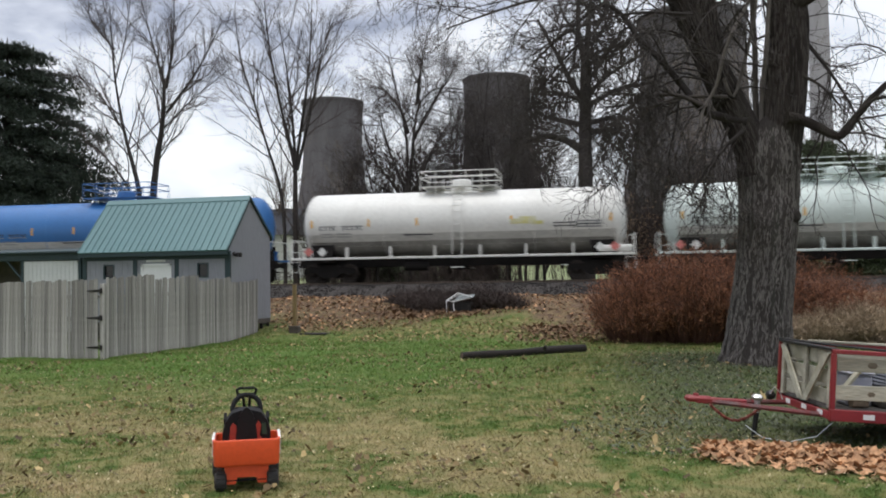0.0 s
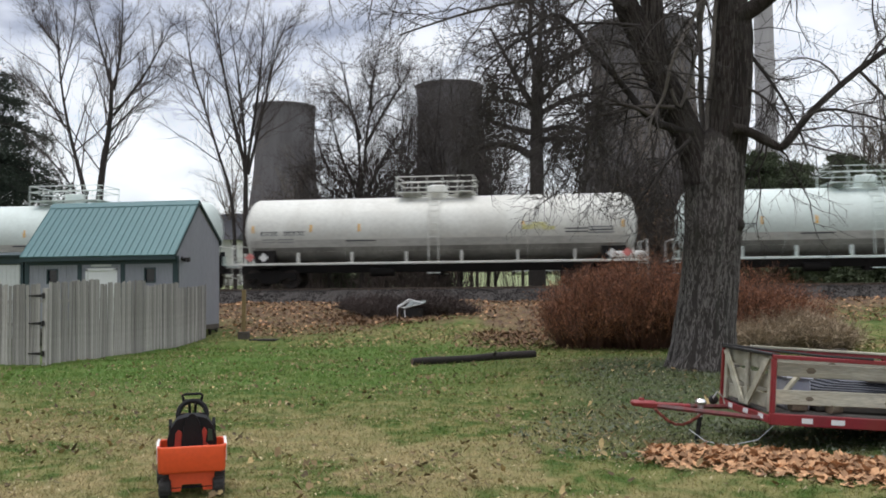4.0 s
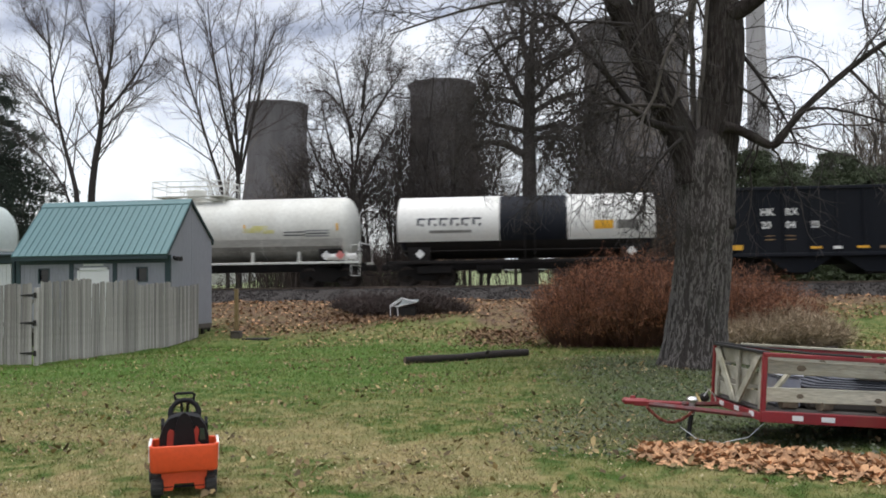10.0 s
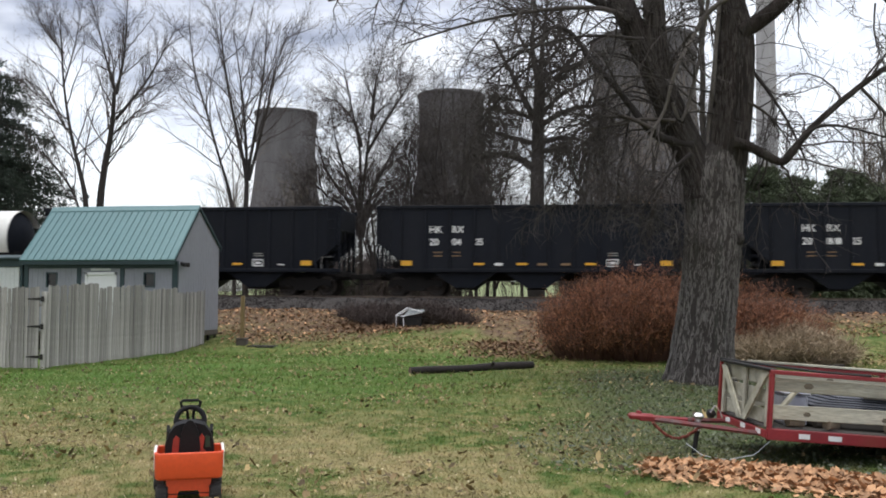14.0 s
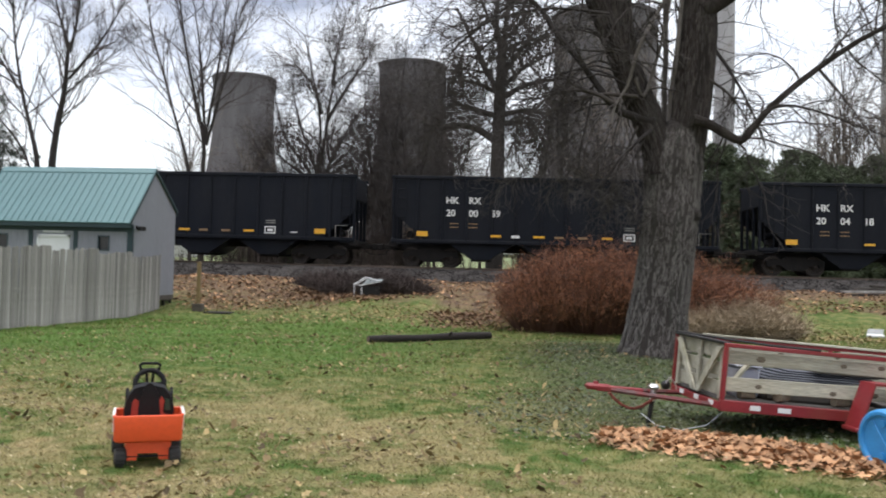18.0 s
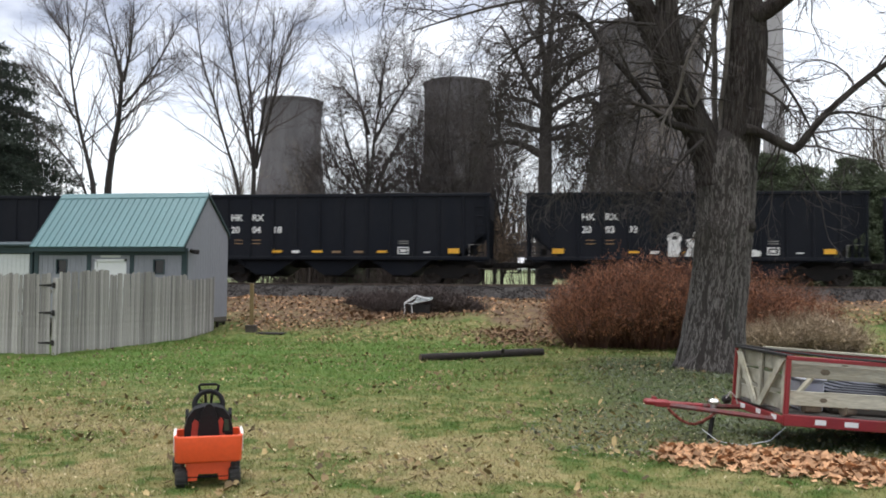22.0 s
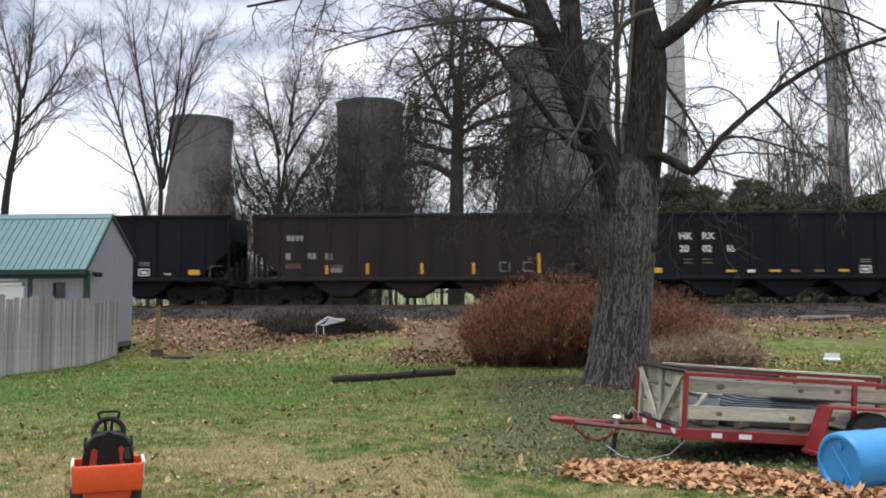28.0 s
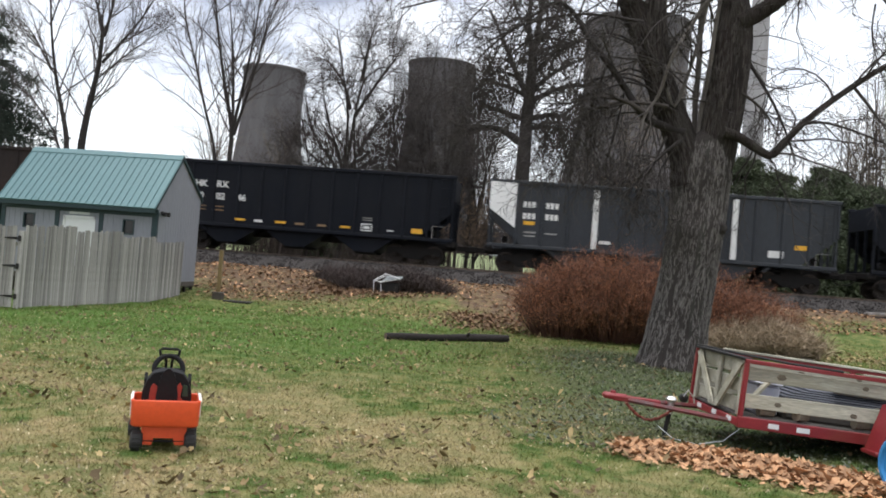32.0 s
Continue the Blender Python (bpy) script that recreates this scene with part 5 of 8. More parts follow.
def build_far_trees():
    bare_tree("tall bare tree with a leaning trunk behind the railway", 52, [([(-32.5, 7.7), (-32.8, 9.1), (-33.8, 12.1), (-34.5, 15.7), (-34.6, 20.2)], 0.24, 0.030), ([(-34.1, 12.5), (-35.9, 15.2), (-37.1, 15.9)], 0.07, 0.018), ([(-34.4, 17.6), (-35.9, 19.0), (-36.6, 20.4)], 0.06, 0.018), ([(-34.4, 15.4), (-33.6, 18.0), (-33.2, 21.5)], 0.06, 0.018)], 3, (15, 10, 6))
    bare_tree("tall bare tree with a forked fanning crown", 53, [([(-32.1, 7.8), (-31.8, 10.5), (-31.3, 12.7), (-31.2, 15.0)], 0.30, 0.120), ([(-31.2, 15.0), (-32.2, 17.5), (-33.1, 21.0)], 0.12, 0.018), ([(-31.2, 15.0), (-30.5, 17.8), (-30.6, 22.0)], 0.12, 0.018), ([(-31.2, 13.3), (-29.0, 15.6), (-28.0, 17.2), (-27.0, 19.2)], 0.11, 0.018), ([(-31.5, 12.2), (-29.4, 14.2), (-27.0, 15.8)], 0.07, 0.018)], 4, (15, 10, 6))
    bare_tree("small bare tree leaning to one side", 53, [([(-33.5, 7.9), (-35.6, 10.3), (-36.6, 11.3)], 0.13, 0.030)], 5, (10, 8, 5))
    bare_tree("slender leaning bare tree", 54, [([(-23.3, 7.6), (-24.3, 10.5), (-25.2, 13.7), (-26.1, 16.4), (-26.7, 19.6)], 0.14, 0.024)], 6, (18, 9, 6))
    bare_tree("bare multi-stemmed tree with upright limbs", 54, [([(-22.4, 7.6), (-22.4, 9.5), (-23.4, 13.6), (-24.3, 17.8), (-24.5, 20.6)], 0.22, 0.024), ([(-22.4, 9.5), (-22.7, 14.3), (-23.5, 19.6)], 0.12, 0.018), ([(-22.4, 9.5), (-21.5, 14.3), (-21.2, 17.0), (-21.2, 19.6)], 0.12, 0.018), ([(-22.3, 9.2), (-21.0, 13.9), (-20.4, 17.2), (-19.5, 19.4)], 0.11, 0.018)], 7, (15, 9, 6))
    fan = [([(-15.3, 4.0), (-15.4, 7.4), (-15.29, 11.1), (-16.07, 14.7), (-16.55, 16.8)], 0.17, 0.03)] + [(q, 0.13, 0.025) for q in (
        [(-15.3, 6.2), (-15.23, 7.7), (-14.97, 11.1), (-14.64, 13.6), (-13.37, 14.6), (-11.8, 14.3)], [(-15.4, 6.0), (-15.78, 7.7), (-17.53, 9.64), (-18.18, 11.54), (-18.42, 12.96)],
        [(-15.3, 6.6), (-14.99, 7.7), (-13.39, 11.04), (-12.28, 12.39)], [(-15.2, 6.0), (-14.83, 7.7), (-14.35, 9.68), (-12.77, 10.86), (-11.2, 11.26)], [(-15.29, 11.6), (-15.76, 13.31), (-16.88, 14.62), (-17.52, 15.12)],
        [(-14.64, 13.5), (-14.47, 15.75), (-13.98, 17.6)], [(-14.97, 11.1), (-13.69, 13.22), (-12.42, 15.03), (-11.94, 16.24)], [(-15.4, 6.8), (-15.62, 8.33), (-16.73, 10.54), (-17.21, 12.59), (-17.36, 13.7)],
        [(-15.2, 5.6), (-14.67, 7.69), (-12.47, 9.01), (-10.91, 9.57)], [(-15.4, 5.6), (-15.94, 7.4), (-17.7, 8.4), (-18.99, 9.84)])]
    bare_tree("dense spreading bare tree with many stems", 56, fan, 8, (16, 10, 8), LACY, BARK_DARK, TWIG)
    bare_tree("broad dark bare tree with curving horizontal limbs", 47, [
        ([(-3.2, 4.2), (-3.15, 6.9), (-3.16, 9.5), (-3.07, 11.6), (-3.05, 13.2)], 0.50, 0.27),
        ([(-3.05, 13.1), (-3.45, 15.0), (-3.36, 16.4), (-3.28, 18.0)], 0.19, 0.07), ([(-3.05, 13.1), (-2.85, 15.3), (-2.73, 16.4), (-2.6, 18.0)], 0.19, 0.06),
        ([(-3.0, 10.9), (-2.83, 11.0), (-1.58, 11.72), (-0.35, 11.87), (0.87, 12.02)], 0.22, 0.05), ([(-3.0, 11.5), (-2.87, 11.63), (-2.08, 12.48), (-1.14, 12.96), (-0.21, 13.49)], 0.20, 0.05),
        ([(-1.97, 12.6), (-2.06, 13.22), (-1.54, 13.82), (-0.71, 14.25)], 0.11, 0.04), ([(-3.0, 12.1), (-2.91, 12.26), (-2.27, 13.13), (-1.74, 13.83), (-1.1, 14.85)], 0.16, 0.05),
        ([(-3.0, 13.4), (-2.26, 13.86), (-1.12, 14.12), (-0.5, 14.29)], 0.13, 0.04), ([(-2.95, 14.1), (-2.24, 14.71), (-1.71, 15.63), (-1.37, 16.88)], 0.12, 0.04),
        ([(-3.1, 10.05), (-2.84, 10.1), (-1.81, 10.27), (-0.79, 10.12), (0.22, 9.67)], 0.20, 0.05), ([(-3.1, 9.5), (-2.85, 9.58), (-1.82, 9.7), (-0.91, 9.09)], 0.22, 0.05),
        ([(-3.1, 11.3), (-3.34, 11.49), (-3.94, 12.47), (-4.45, 13.67), (-4.86, 14.43), (-5.58, 15.87)], 0.22, 0.06), ([(-3.2, 11.2), (-4.58, 11.87), (-5.43, 11.8)], 0.13, 0.04),
        ([(-3.2, 9.95), (-3.46, 10.03), (-4.92, 10.4), (-5.44, 10.64), (-5.86, 10.97)], 0.20, 0.05), ([(-3.2, 8.7), (-3.59, 8.82), (-4.1, 9.21), (-4.93, 9.45), (-5.78, 9.38), (-7.05, 9.53)], 0.28, 0.08),
        ([(-5.78, 9.38), (-6.41, 9.19), (-5.69, 7.8)], 0.14, 0.05), ([(-3.84, 12.26), (-4.89, 12.47), (-5.63, 12.47)], 0.09, 0.03), ([(-3.3, 14.5), (-4.2, 15.8), (-4.6, 17.6)], 0.11, 0.03)], 9, (8, 7, 4), GNARL, limb_start=0.28, trunk_start=0.12)
    # brush and thin trees in front of the large tower
    rng = random.Random(21)
    for k, (x, y, h) in enumerate(((0.4, 54, 13.5), (2.6, 57, 15.5), (5.0, 52, 13.0), (7.0, 58, 14.5), (-8.6, 60, 10.0), (9.6, 55, 8.5), (-0.9, 62, 13.0), (3.9, 63, 16.5), (-6.0, 52, 8.4), (-8.4, 53, 12.0), (-10.6, 55, 14.0), (-12.8, 57, 12.6), (-19.5, 57, 6.4), (-13.6, 54, 9.0), (-9.0, 58, 14.0), (-17.8, 57, 9.5), (-6.8, 55, 13.0))):
        g = ground_z(x, y)
        st = [([(x, g + 0.6), (x + rng.uniform(-0.4, 0.4), g + h * 0.5), (x + rng.uniform(-1, 1), g + h)], 0.15, 0.03)]
        for j in range(3):
            st.append(([(x, g + 0.9 + j * 0.6), (x + rng.uniform(-1.6, 1.6), g + h * 0.55), (x + rng.uniform(-2.8, 2.8), g + h * rng.uniform(0.75, 0.95))], 0.09, 0.02))
        bare_tree("thin tangled bare tree in the brush behind the railway", y, st, 30 + k, (14, 10, 7) if k > 7 else (11, 8, 6), LACY, BARK_DARK if k > 7 else BARK_GREY, TWIG_PALE if k in (1, 3, 5, 7) else TWIG_DARK)
    # pale upright trees at the far end
    for k, (x, y, h) in enumerate(((18.5, 60, 14.5), (22.5, 62, 17.5), (25.5, 60, 16.0), (28.5, 64, 18.0), (20.6, 66, 15.5), (16.8, 59, 11.5), (24.2, 58, 12.5), (27.2, 57, 12.0), (30.5, 60, 14.0), (21.6, 58, 10.5), (-42.0, 60, 13.0), (-31.0, 72, 12.5), (-27.0, 76, 11.0))):
        g = ground_z(x, y)
        st = [([(x, g + 0.8), (x + rng.uniform(-0.3, 0.3), g + h * 0.5), (x + rng.uniform(-0.6, 0.6), g + h)], 0.17, 0.03)]
        for j in range(4):
            st.append(([(x, g + 1.0 + j * 0.8), (x + rng.uniform(-1.4, 1.4), g + h * 0.5), (x + rng.uniform(-2.2, 2.2), g + h * rng.uniform(0.75, 1.0))], 0.09, 0.02))
        bare_tree("pale upright bare tree beyond the railway", y, st, 60 + k, (11, 7, 4), UPRIGHT, BARK_GREY, TWIG_PALE)


build_far_trees()


def build_maple():
    """The big old maple on the lawn: flared trunk, two main stems, drooping limbs and twigs."""
    ob = thing("maple_tree", "big old bare maple with furrowed grey bark on the lawn", "tree")
    Y = 19.6
    rng = random.Random(77)
    # trunk with root flare and knobbly section
    V, F, n = [], [], 40
    levels = [(-0.12, 2.07, 0.80), (0.05, 2.09, 0.74), (0.22, 2.11, 0.685), (0.5, 2.14, 0.64), (0.9, 2.18, 0.61), (1.5, 2.25, 0.59), (2.2, 2.33, 0.575), (3.0, 2.40, 0.575), (3.6, 2.43, 0.585), (4.1, 2.44, 0.62), (4.5, 2.45, 0.58), (4.9, 2.50, 0.42), (5.15, 2.52, 0.16)]

    def skin(t, z):
        """A point of the lobed, flared trunk at an angle and a height."""
        for a, b in zip(levels, levels[1:]):
            if z <= b[0]:
                break
        f = (z - a[0]) / (b[0] - a[0])
        cx, r = a[1] + (b[1] - a[1]) * f, a[2] + (b[2] - a[2]) * f
        lobes = 1 + 0.05 * math.sin(5 * t + 0.6) * max(0.4, 1.6 - z) + 0.022 * math.sin(11 * t + z * 1.3) + 0.02 * math.sin(23 * t - z * 2)
        rr = r * lobes + 0.012 * noise.noise(Vector((math.cos(t) * 3, math.sin(t) * 3, z * 2.5)))
        return cx + rr * math.cos(t), Y + rr * (1.0 - 0.2 * min(1, max(0, (z - 3.0) / 0.6))) * math.sin(t), z

    for a, b in zip(levels, levels[1:]):
        V += [skin(2 * math.pi * k / n, a[0] + (b[0] - a[0]) * q / 4) for q in range(4) for k in range(n)]
    V += [skin(2 * math.pi * k / n, levels[-1][0]) for k in range(n)]
    m = len(V) // n
    F = [(i * n + k, i * n + (k + 1) % n, (i + 1) * n + (k + 1) % n, (i + 1) * n + k) for i in range(m - 1) for k in range(n)]
    F.append(tuple((m - 1) * n + k for k in range(n)))
    part("trunk", Shape().add(V, F), BARK_BIG, ob, smooth=60)
    # furrowed bark: upright ridges that wander a little
    ridges = Shape()
    for k in range(6200):
        t, z0 = rng.uniform(0, 2 * math.pi), rng.uniform(-0.02, 4.75)
        ln, wide = rng.uniform(0.05, 0.20), rng.uniform(0.006, 0.015)
        pts, rad = [], []
        for j in range(4):
            pts.append(skin(t + 0.02 * math.sin(j * 1.3 + k), min(z0 + ln * j / 3, 4.9)))
            rad.append(wide * (0.35, 1.0, 0.9, 0.3)[j])
        ridges.tube(pts, rad, 4)
    part("bark", ridges, BARK_RIDGE, ob, "furrowed bark ridges")["kind"] = "stuff"
    part("knot", Shape().lathe([(0.13, 0.0), (0.12, 0.06), (0.07, 0.09), (0.04, 0.05), (0.0, 0.04)], 14, "y", (0, 0, 0)), BARK_BIG, ob, m=pose(2.90, 19.22, 3.02, 0, 0, 125))
    stems = [
        ([(2.60, 3.9), (2.69, 4.51), (2.83, 5.64), (2.90, 6.58), (2.93, 7.25)], 0.44, 0.40, 0.10),
        ([(2.20, 3.9), (2.12, 4.53), (1.60, 5.71), (1.14, 6.83), (0.70, 7.8), (0.1, 9.4)], 0.40, 0.24, -0.05),
        ([(2.92, 7.1), (2.96, 7.7), (2.8, 8.4), (2.6, 10.0)], 0.41, 0.20, 0.1), ([(2.98, 7.45), (3.5, 7.75), (4.02, 8.2), (5.0, 9.6)], 0.20, 0.14, -0.1), ([(1.62, 5.45), (1.38, 6.27), (1.24, 7.35), (1.17, 8.6)], 0.27, 0.22, -0.12),
        ([(2.75, 5.03), (3.05, 5.0), (3.64, 4.62), (3.80, 4.57), (4.25, 5.25), (5.22, 6.11), (6.39, 6.91), (7.8, 7.4)], 0.125, 0.04, -0.5),
        ([(5.28, 6.09), (5.79, 5.59), (6.08, 4.93), (6.6, 4.1)], 0.035, 0.014, -0.5), ([(4.43, 5.32), (4.79, 5.37), (5.53, 5.11), (6.11, 4.93), (6.9, 4.7)], 0.035, 0.012, -0.4),
        ([(3.18, 6.85), (3.69, 6.03), (4.08, 5.26), (4.35, 4.49)], 0.045, 0.015, 0.2), ([(3.1, 5.95), (3.61, 5.68), (4.01, 5.07)], 0.04, 0.014, -0.2),
        ([(2.9, 8.05), (2.66, 8.01), (2.24, 7.82), (1.94, 7.21), (1.7, 6.78), (1.5, 6.26), (1.39, 5.68), (1.1, 5.3), (1.04, 4.87)], 0.055, 0.028, -0.75), ([(2.0, 5.0), (1.45, 5.17), (1.13, 5.21), (0.69, 5.91), (0.27, 6.42), (-0.15, 6.84), (-0.47, 7.5), (-0.85, 7.70), (-1.13, 7.6), (-1.42, 7.41), (-1.98, 6.88), (-2.41, 6.61)], 0.10, 0.022, -0.35),
        ([(1.62, 4.9), (1.25, 3.95), (1.0, 3.26)], 0.03, 0.010, -0.4), ([(1.9, 4.8), (1.5, 4.45), (1.15, 4.0), (0.85, 3.55)], 0.05, 0.014, -0.5), ([(1.75, 4.6), (1.45, 4.0), (1.5, 3.4), (1.85, 2.9)], 0.026, 0.009, -0.6), ([(2.3, 4.6), (2.24, 5.6), (2.27, 6.6), (2.20, 7.6), (2.26, 8.8), (2.2, 10.6)], 0.065, 0.05, 0.2), ([(2.3, 4.7), (2.36, 5.64), (2.44, 6.5), (2.50, 7.3), (2.62, 8.4), (2.7, 10.4)], 0.06, 0.04, -0.1), ([(1.55, 5.9), (1.72, 5.35), (2.0, 6.3), (2.22, 7.3), (2.34, 8.6), (2.3, 10.2)], 0.04, 0.035, -0.55),
        ([(0.66, 7.75), (0.2, 8.0), (-1.0, 8.15), (-2.6, 7.9), (-4.4, 7.5)], 0.075, 0.018, -0.4), ([(0.5, 8.2), (-0.8, 8.9), (-3.0, 9.3), (-6.4, 8.9)], 0.12, 0.03, 0.4), ([(0.95, 7.2), (-0.3, 7.35), (-1.6, 7.1), (-2.6, 6.5)], 0.04, 0.012, -0.8),
        ([(1.2, 5.3), (0.64, 5.61), (0.0, 5.66), (-0.38, 5.44), (-1.05, 4.67)], 0.05, 0.018, -0.6), ([(-0.79, 7.63), (-1.01, 7.08), (-1.56, 6.73), (-2.07, 6.24), (-2.59, 5.67)], 0.035, 0.014, -0.5), ([(0.4, 7.9), (0.4, 7.38), (0.26, 6.76), (-0.11, 6.48), (-0.21, 5.39)], 0.025, 0.010, -0.6), ([(1.6, 5.5), (0.6, 5.6), (-0.2, 5.2), (-0.7, 4.6)], 0.045, 0.012, -0.6),
        ([(3.55, 7.85), (4.3, 8.35), (5.5, 8.5), (7.2, 8.2), (8.6, 7.2)], 0.07, 0.02, -0.12), ([(4.5, 8.95), (6.4, 9.6), (8.4, 9.4)], 0.09, 0.02, 0.0), ([(5.6, 8.3), (6.2, 7.6), (6.6, 6.6)], 0.03, 0.01, -0.2), ([(6.6, 8.2), (7.3, 7.3), (7.6, 6.0)], 0.03, 0.01, 0.2),
    ]
    for pts, r0, dy in (([(0.27, 6.42), (0.0, 5.4), (-0.4, 4.5), (-0.9, 3.75)], 0.030, -0.35), ([(-0.15, 6.84), (-0.4, 5.6), (-0.25, 4.5), (0.1, 3.7)], 0.020, -0.4), ([(-1.42, 7.41), (-1.6, 6.2), (-1.3, 5.0), (-0.7, 4.2)], 0.020, -0.35), ([(0.69, 5.91), (0.55, 4.9), (0.35, 4.2), (0.55, 3.6)], 0.022, -0.35), ([(-1.98, 6.88), (-2.5, 5.8), (-2.9, 4.9)], 0.016, -0.35)):
        stems.append((pts, r0, 0.008, dy))
    # drooping, gnarled side limbs in front of and beside the left stem
    extra = len(stems)
    for k in range(9):
        z = rng.uniform(4.9, 8.6)
        x0 = 2.1 - 0.46 * (z - 4.5)
        ln, sag = rng.uniform(1.2, 3.4), rng.uniform(0.3, 1.3)
        pts = [(x0 + 0.15, z - 0.15), (x0 - ln * 0.25, z + rng.uniform(0.25, 0.6)), (x0 - ln * 0.62, z + rng.uniform(-0.35, 0.2)), (x0 - ln * 0.85, z - sag * 0.55), (x0 - ln, z - sag)]
        stems.append((pts, rng.uniform(0.016, 0.032), 0.008, rng.uniform(-0.5, 0.3)))
    for k in range(4):
        x0, z = rng.uniform(4.4, 7.6), rng.uniform(7.6, 9.2)
        stems.append(([(x0, z), (x0 + rng.uniform(-0.2, 0.4), z - 0.8), (x0 + rng.uniform(-0.1, 0.6), z - rng.uniform(1.6, 2.6))], 0.022, 0.008, rng.uniform(-0.5, 0.4)))
    tw = Limbs(78)
    furrows = Shape()
    for pts, r0, r1, dy in (*stems[:3], stems[4]):
        p, r = taper(pts, r0, r1, Y + dy, random.Random(1), 0.0)
        top = len(p) - 2
        for k in range(420):
            g = rng.uniform(0, top)
            t = rng.uniform(math.pi, 2 * math.pi)
            line, rad, wide = [], [], rng.uniform(0.008, 0.018)
            for j in range(4):
                q = min(g + j * rng.uniform(0.22, 0.32), len(p) - 1.01)
                a, f = int(q), q - int(q)
                c, rr = p[a].lerp(p[a + 1], f), r[a] + (r[a + 1] - r[a]) * f
                line.append((c.x + rr * math.cos(t), c.y + rr * math.sin(t), c.z))
                rad.append(wide * (0.25, 1, 0.9, 0.2)[j])
            furrows.tube(line, rad, 5)
    part("bark", furrows, BARK_STEM_RIDGE, ob, "furrowed bark on the two main stems")["kind"] = "stuff"
    for i, (pts, r0, r1, dy) in enumerate(stems):
        p, r = taper(pts, r0, r1, Y + dy, rng, 0.0 if i < 5 else 0.3)
        part("limb", Shape().tube(p, r, 16 if i < 5 else 8), BARK_STEM if i < 6 else BARK_PALE if i == 10 or 15 <= i <= 17 else BARK_DARK if i % 3 or i >= extra else BARK_GREY, ob, smooth=60)
        if i >= 5:
            big = r0 > 0.07 or pts[-1][0] < -1
            tw.dress(p, r, (6, 4, 3) if i >= extra else (15, 8, 4) if big else (10, 5, 4), DROOP, 0, 0.18)
        elif i:
            tw.dress(p, r, (10, 9, 6), DROOP, 0, 0.45)
    part("crown", tw.s, TWIG_DARK, ob, "drooping bare twigs")


build_maple()


def needles(name, x, y, height, width, low, seed, colour, label, ragged=0.35, power=0.8, step=0.36, boughs=7, fine=0.045, flat=0.55):
    """An evergreen: trunk, drooping branches and many needle tufts."""
    ob = thing("evergreen_tree", label, "tree")
    rng = np.random.default_rng(seed)
    g = ground_z(x, y)
    part("trunk", Shape().tube([(x, y, g - 0.1), (x + 0.1, y, g + height * 0.5), (x, y, g + height * 0.97)], [width * 0.05 + 0.1, width * 0.035, 0.03], 9), BARK_DARK, ob)
    br = Shape()
    V = []
    z = low
    while z < height * 0.98:
        f = (z - low) / (height - low)
        reach = width * (1 - f) ** power * (0.55 + 0.45 * min(1, f * 5))
        nb = boughs
        for k in range(nb):
            a = rng.uniform(0, 2 * math.pi)
            ln = max(0.4, reach * rng.uniform(1 - ragged, 1 + ragged))
            d = np.array((math.cos(a), math.sin(a), 0))
            base = np.array((x, y, g + z))
            lift = rng.uniform(-0.12, 0.20)
            pts = [base + d * ln * s + np.array((0, 0, lift * ln * s - 0.22 * ln * s * s)) for s in (0, 0.35, 0.7, 1.0)]
            br.tube(pts, [0.05, 0.035, 0.02, 0.008], 4, caps=False)
            m = int(10 + ln * 11 * (0.045 / fine))
            s = rng.uniform(0.18, 1.03, m) ** 0.8
            c = base + d * ln * s[:, None] + np.array((0, 0, 1)) * (lift * ln * s - 0.22 * ln * s * s)[:, None]
            c = c + rng.normal(0, 0.13 + 0.05 * ln, (m, 3)) * np.array((1, 1, flat))
            for q in range(5):
                u = rng.normal(0, 1, (m, 3)) + d * 0.9
                u /= np.linalg.norm(u, axis=1)[:, None]
                w = np.cross(u, rng.normal(0, 1, (m, 3)))
                w /= np.linalg.norm(w, axis=1)[:, None]
                L = rng.uniform(0.16, 0.42, (m, 1))
                V.append(np.stack((c - w * fine, c + w * fine, c + u * L), 1))
        z += step + 0.02 * height * rng.uniform(0.3, 1)
    V = np.concatenate(V).reshape(-1, 3)
    part("bough_frame", br, BARK_DARK, ob)
    nm = mat(name, colour, tuple(c * 0.6 for c in colour), 0.8, 0, 1.2, 6, 0.0, 0.6, island=0.3)
    ob2 = new("needle_foliage", soup("needle_foliage", V, np.arange(len(V)).reshape(-1, 3), nm))
    ob2.parent = ob
    return ob


needles("pine_needles", -45.2, 55, 19.2, 8.6, 0.8, 41, (0.026, 0.042, 0.027), "tall dark green pine behind the railway", 0.42, 0.46, 1.15, 48, 0.034, 0.28)
needles("pine_needles", -52.0, 57, 16.6, 7.0, 1.0, 42, (0.026, 0.042, 0.027), "dark green pine beside the taller pine", 0.35, 0.5, 0.9, 16, 0.045)
for k in range(15):
    x = 9.4 + 1.15 * k + 0.4 * math.sin(2.1 * k)
    needles("cedar_needles", x, 53 + 0.25 * k + math.sin(3.7 * k), (8.4, 7.3, 7.9, 6.9)[k % 4] - 0.07 * k, 3.5 + 0.4 * math.sin(1.7 * k), 0.4, 50 + k, (0.080, 0.104, 0.052), "feathery dark green cedar beyond the railway", 0.42, 0.52, 0.36, 14, 0.032, 0.6)
for k, (x, y, h) in enumerate(((-20.6, 60.5, 1.7), (-19.3, 61, 1.5), (-17.9, 60.6, 1.6), (-16.4, 61, 1.4), (-12.0, 66, 1.5))):
    needles("hedge_needles", x, y, h, 0.95, 0.1, 80 + k, (0.070, 0.095, 0.045), "low clipped green bush beyond the railway", 0.2, 0.35, 0.14, 7, 0.03)

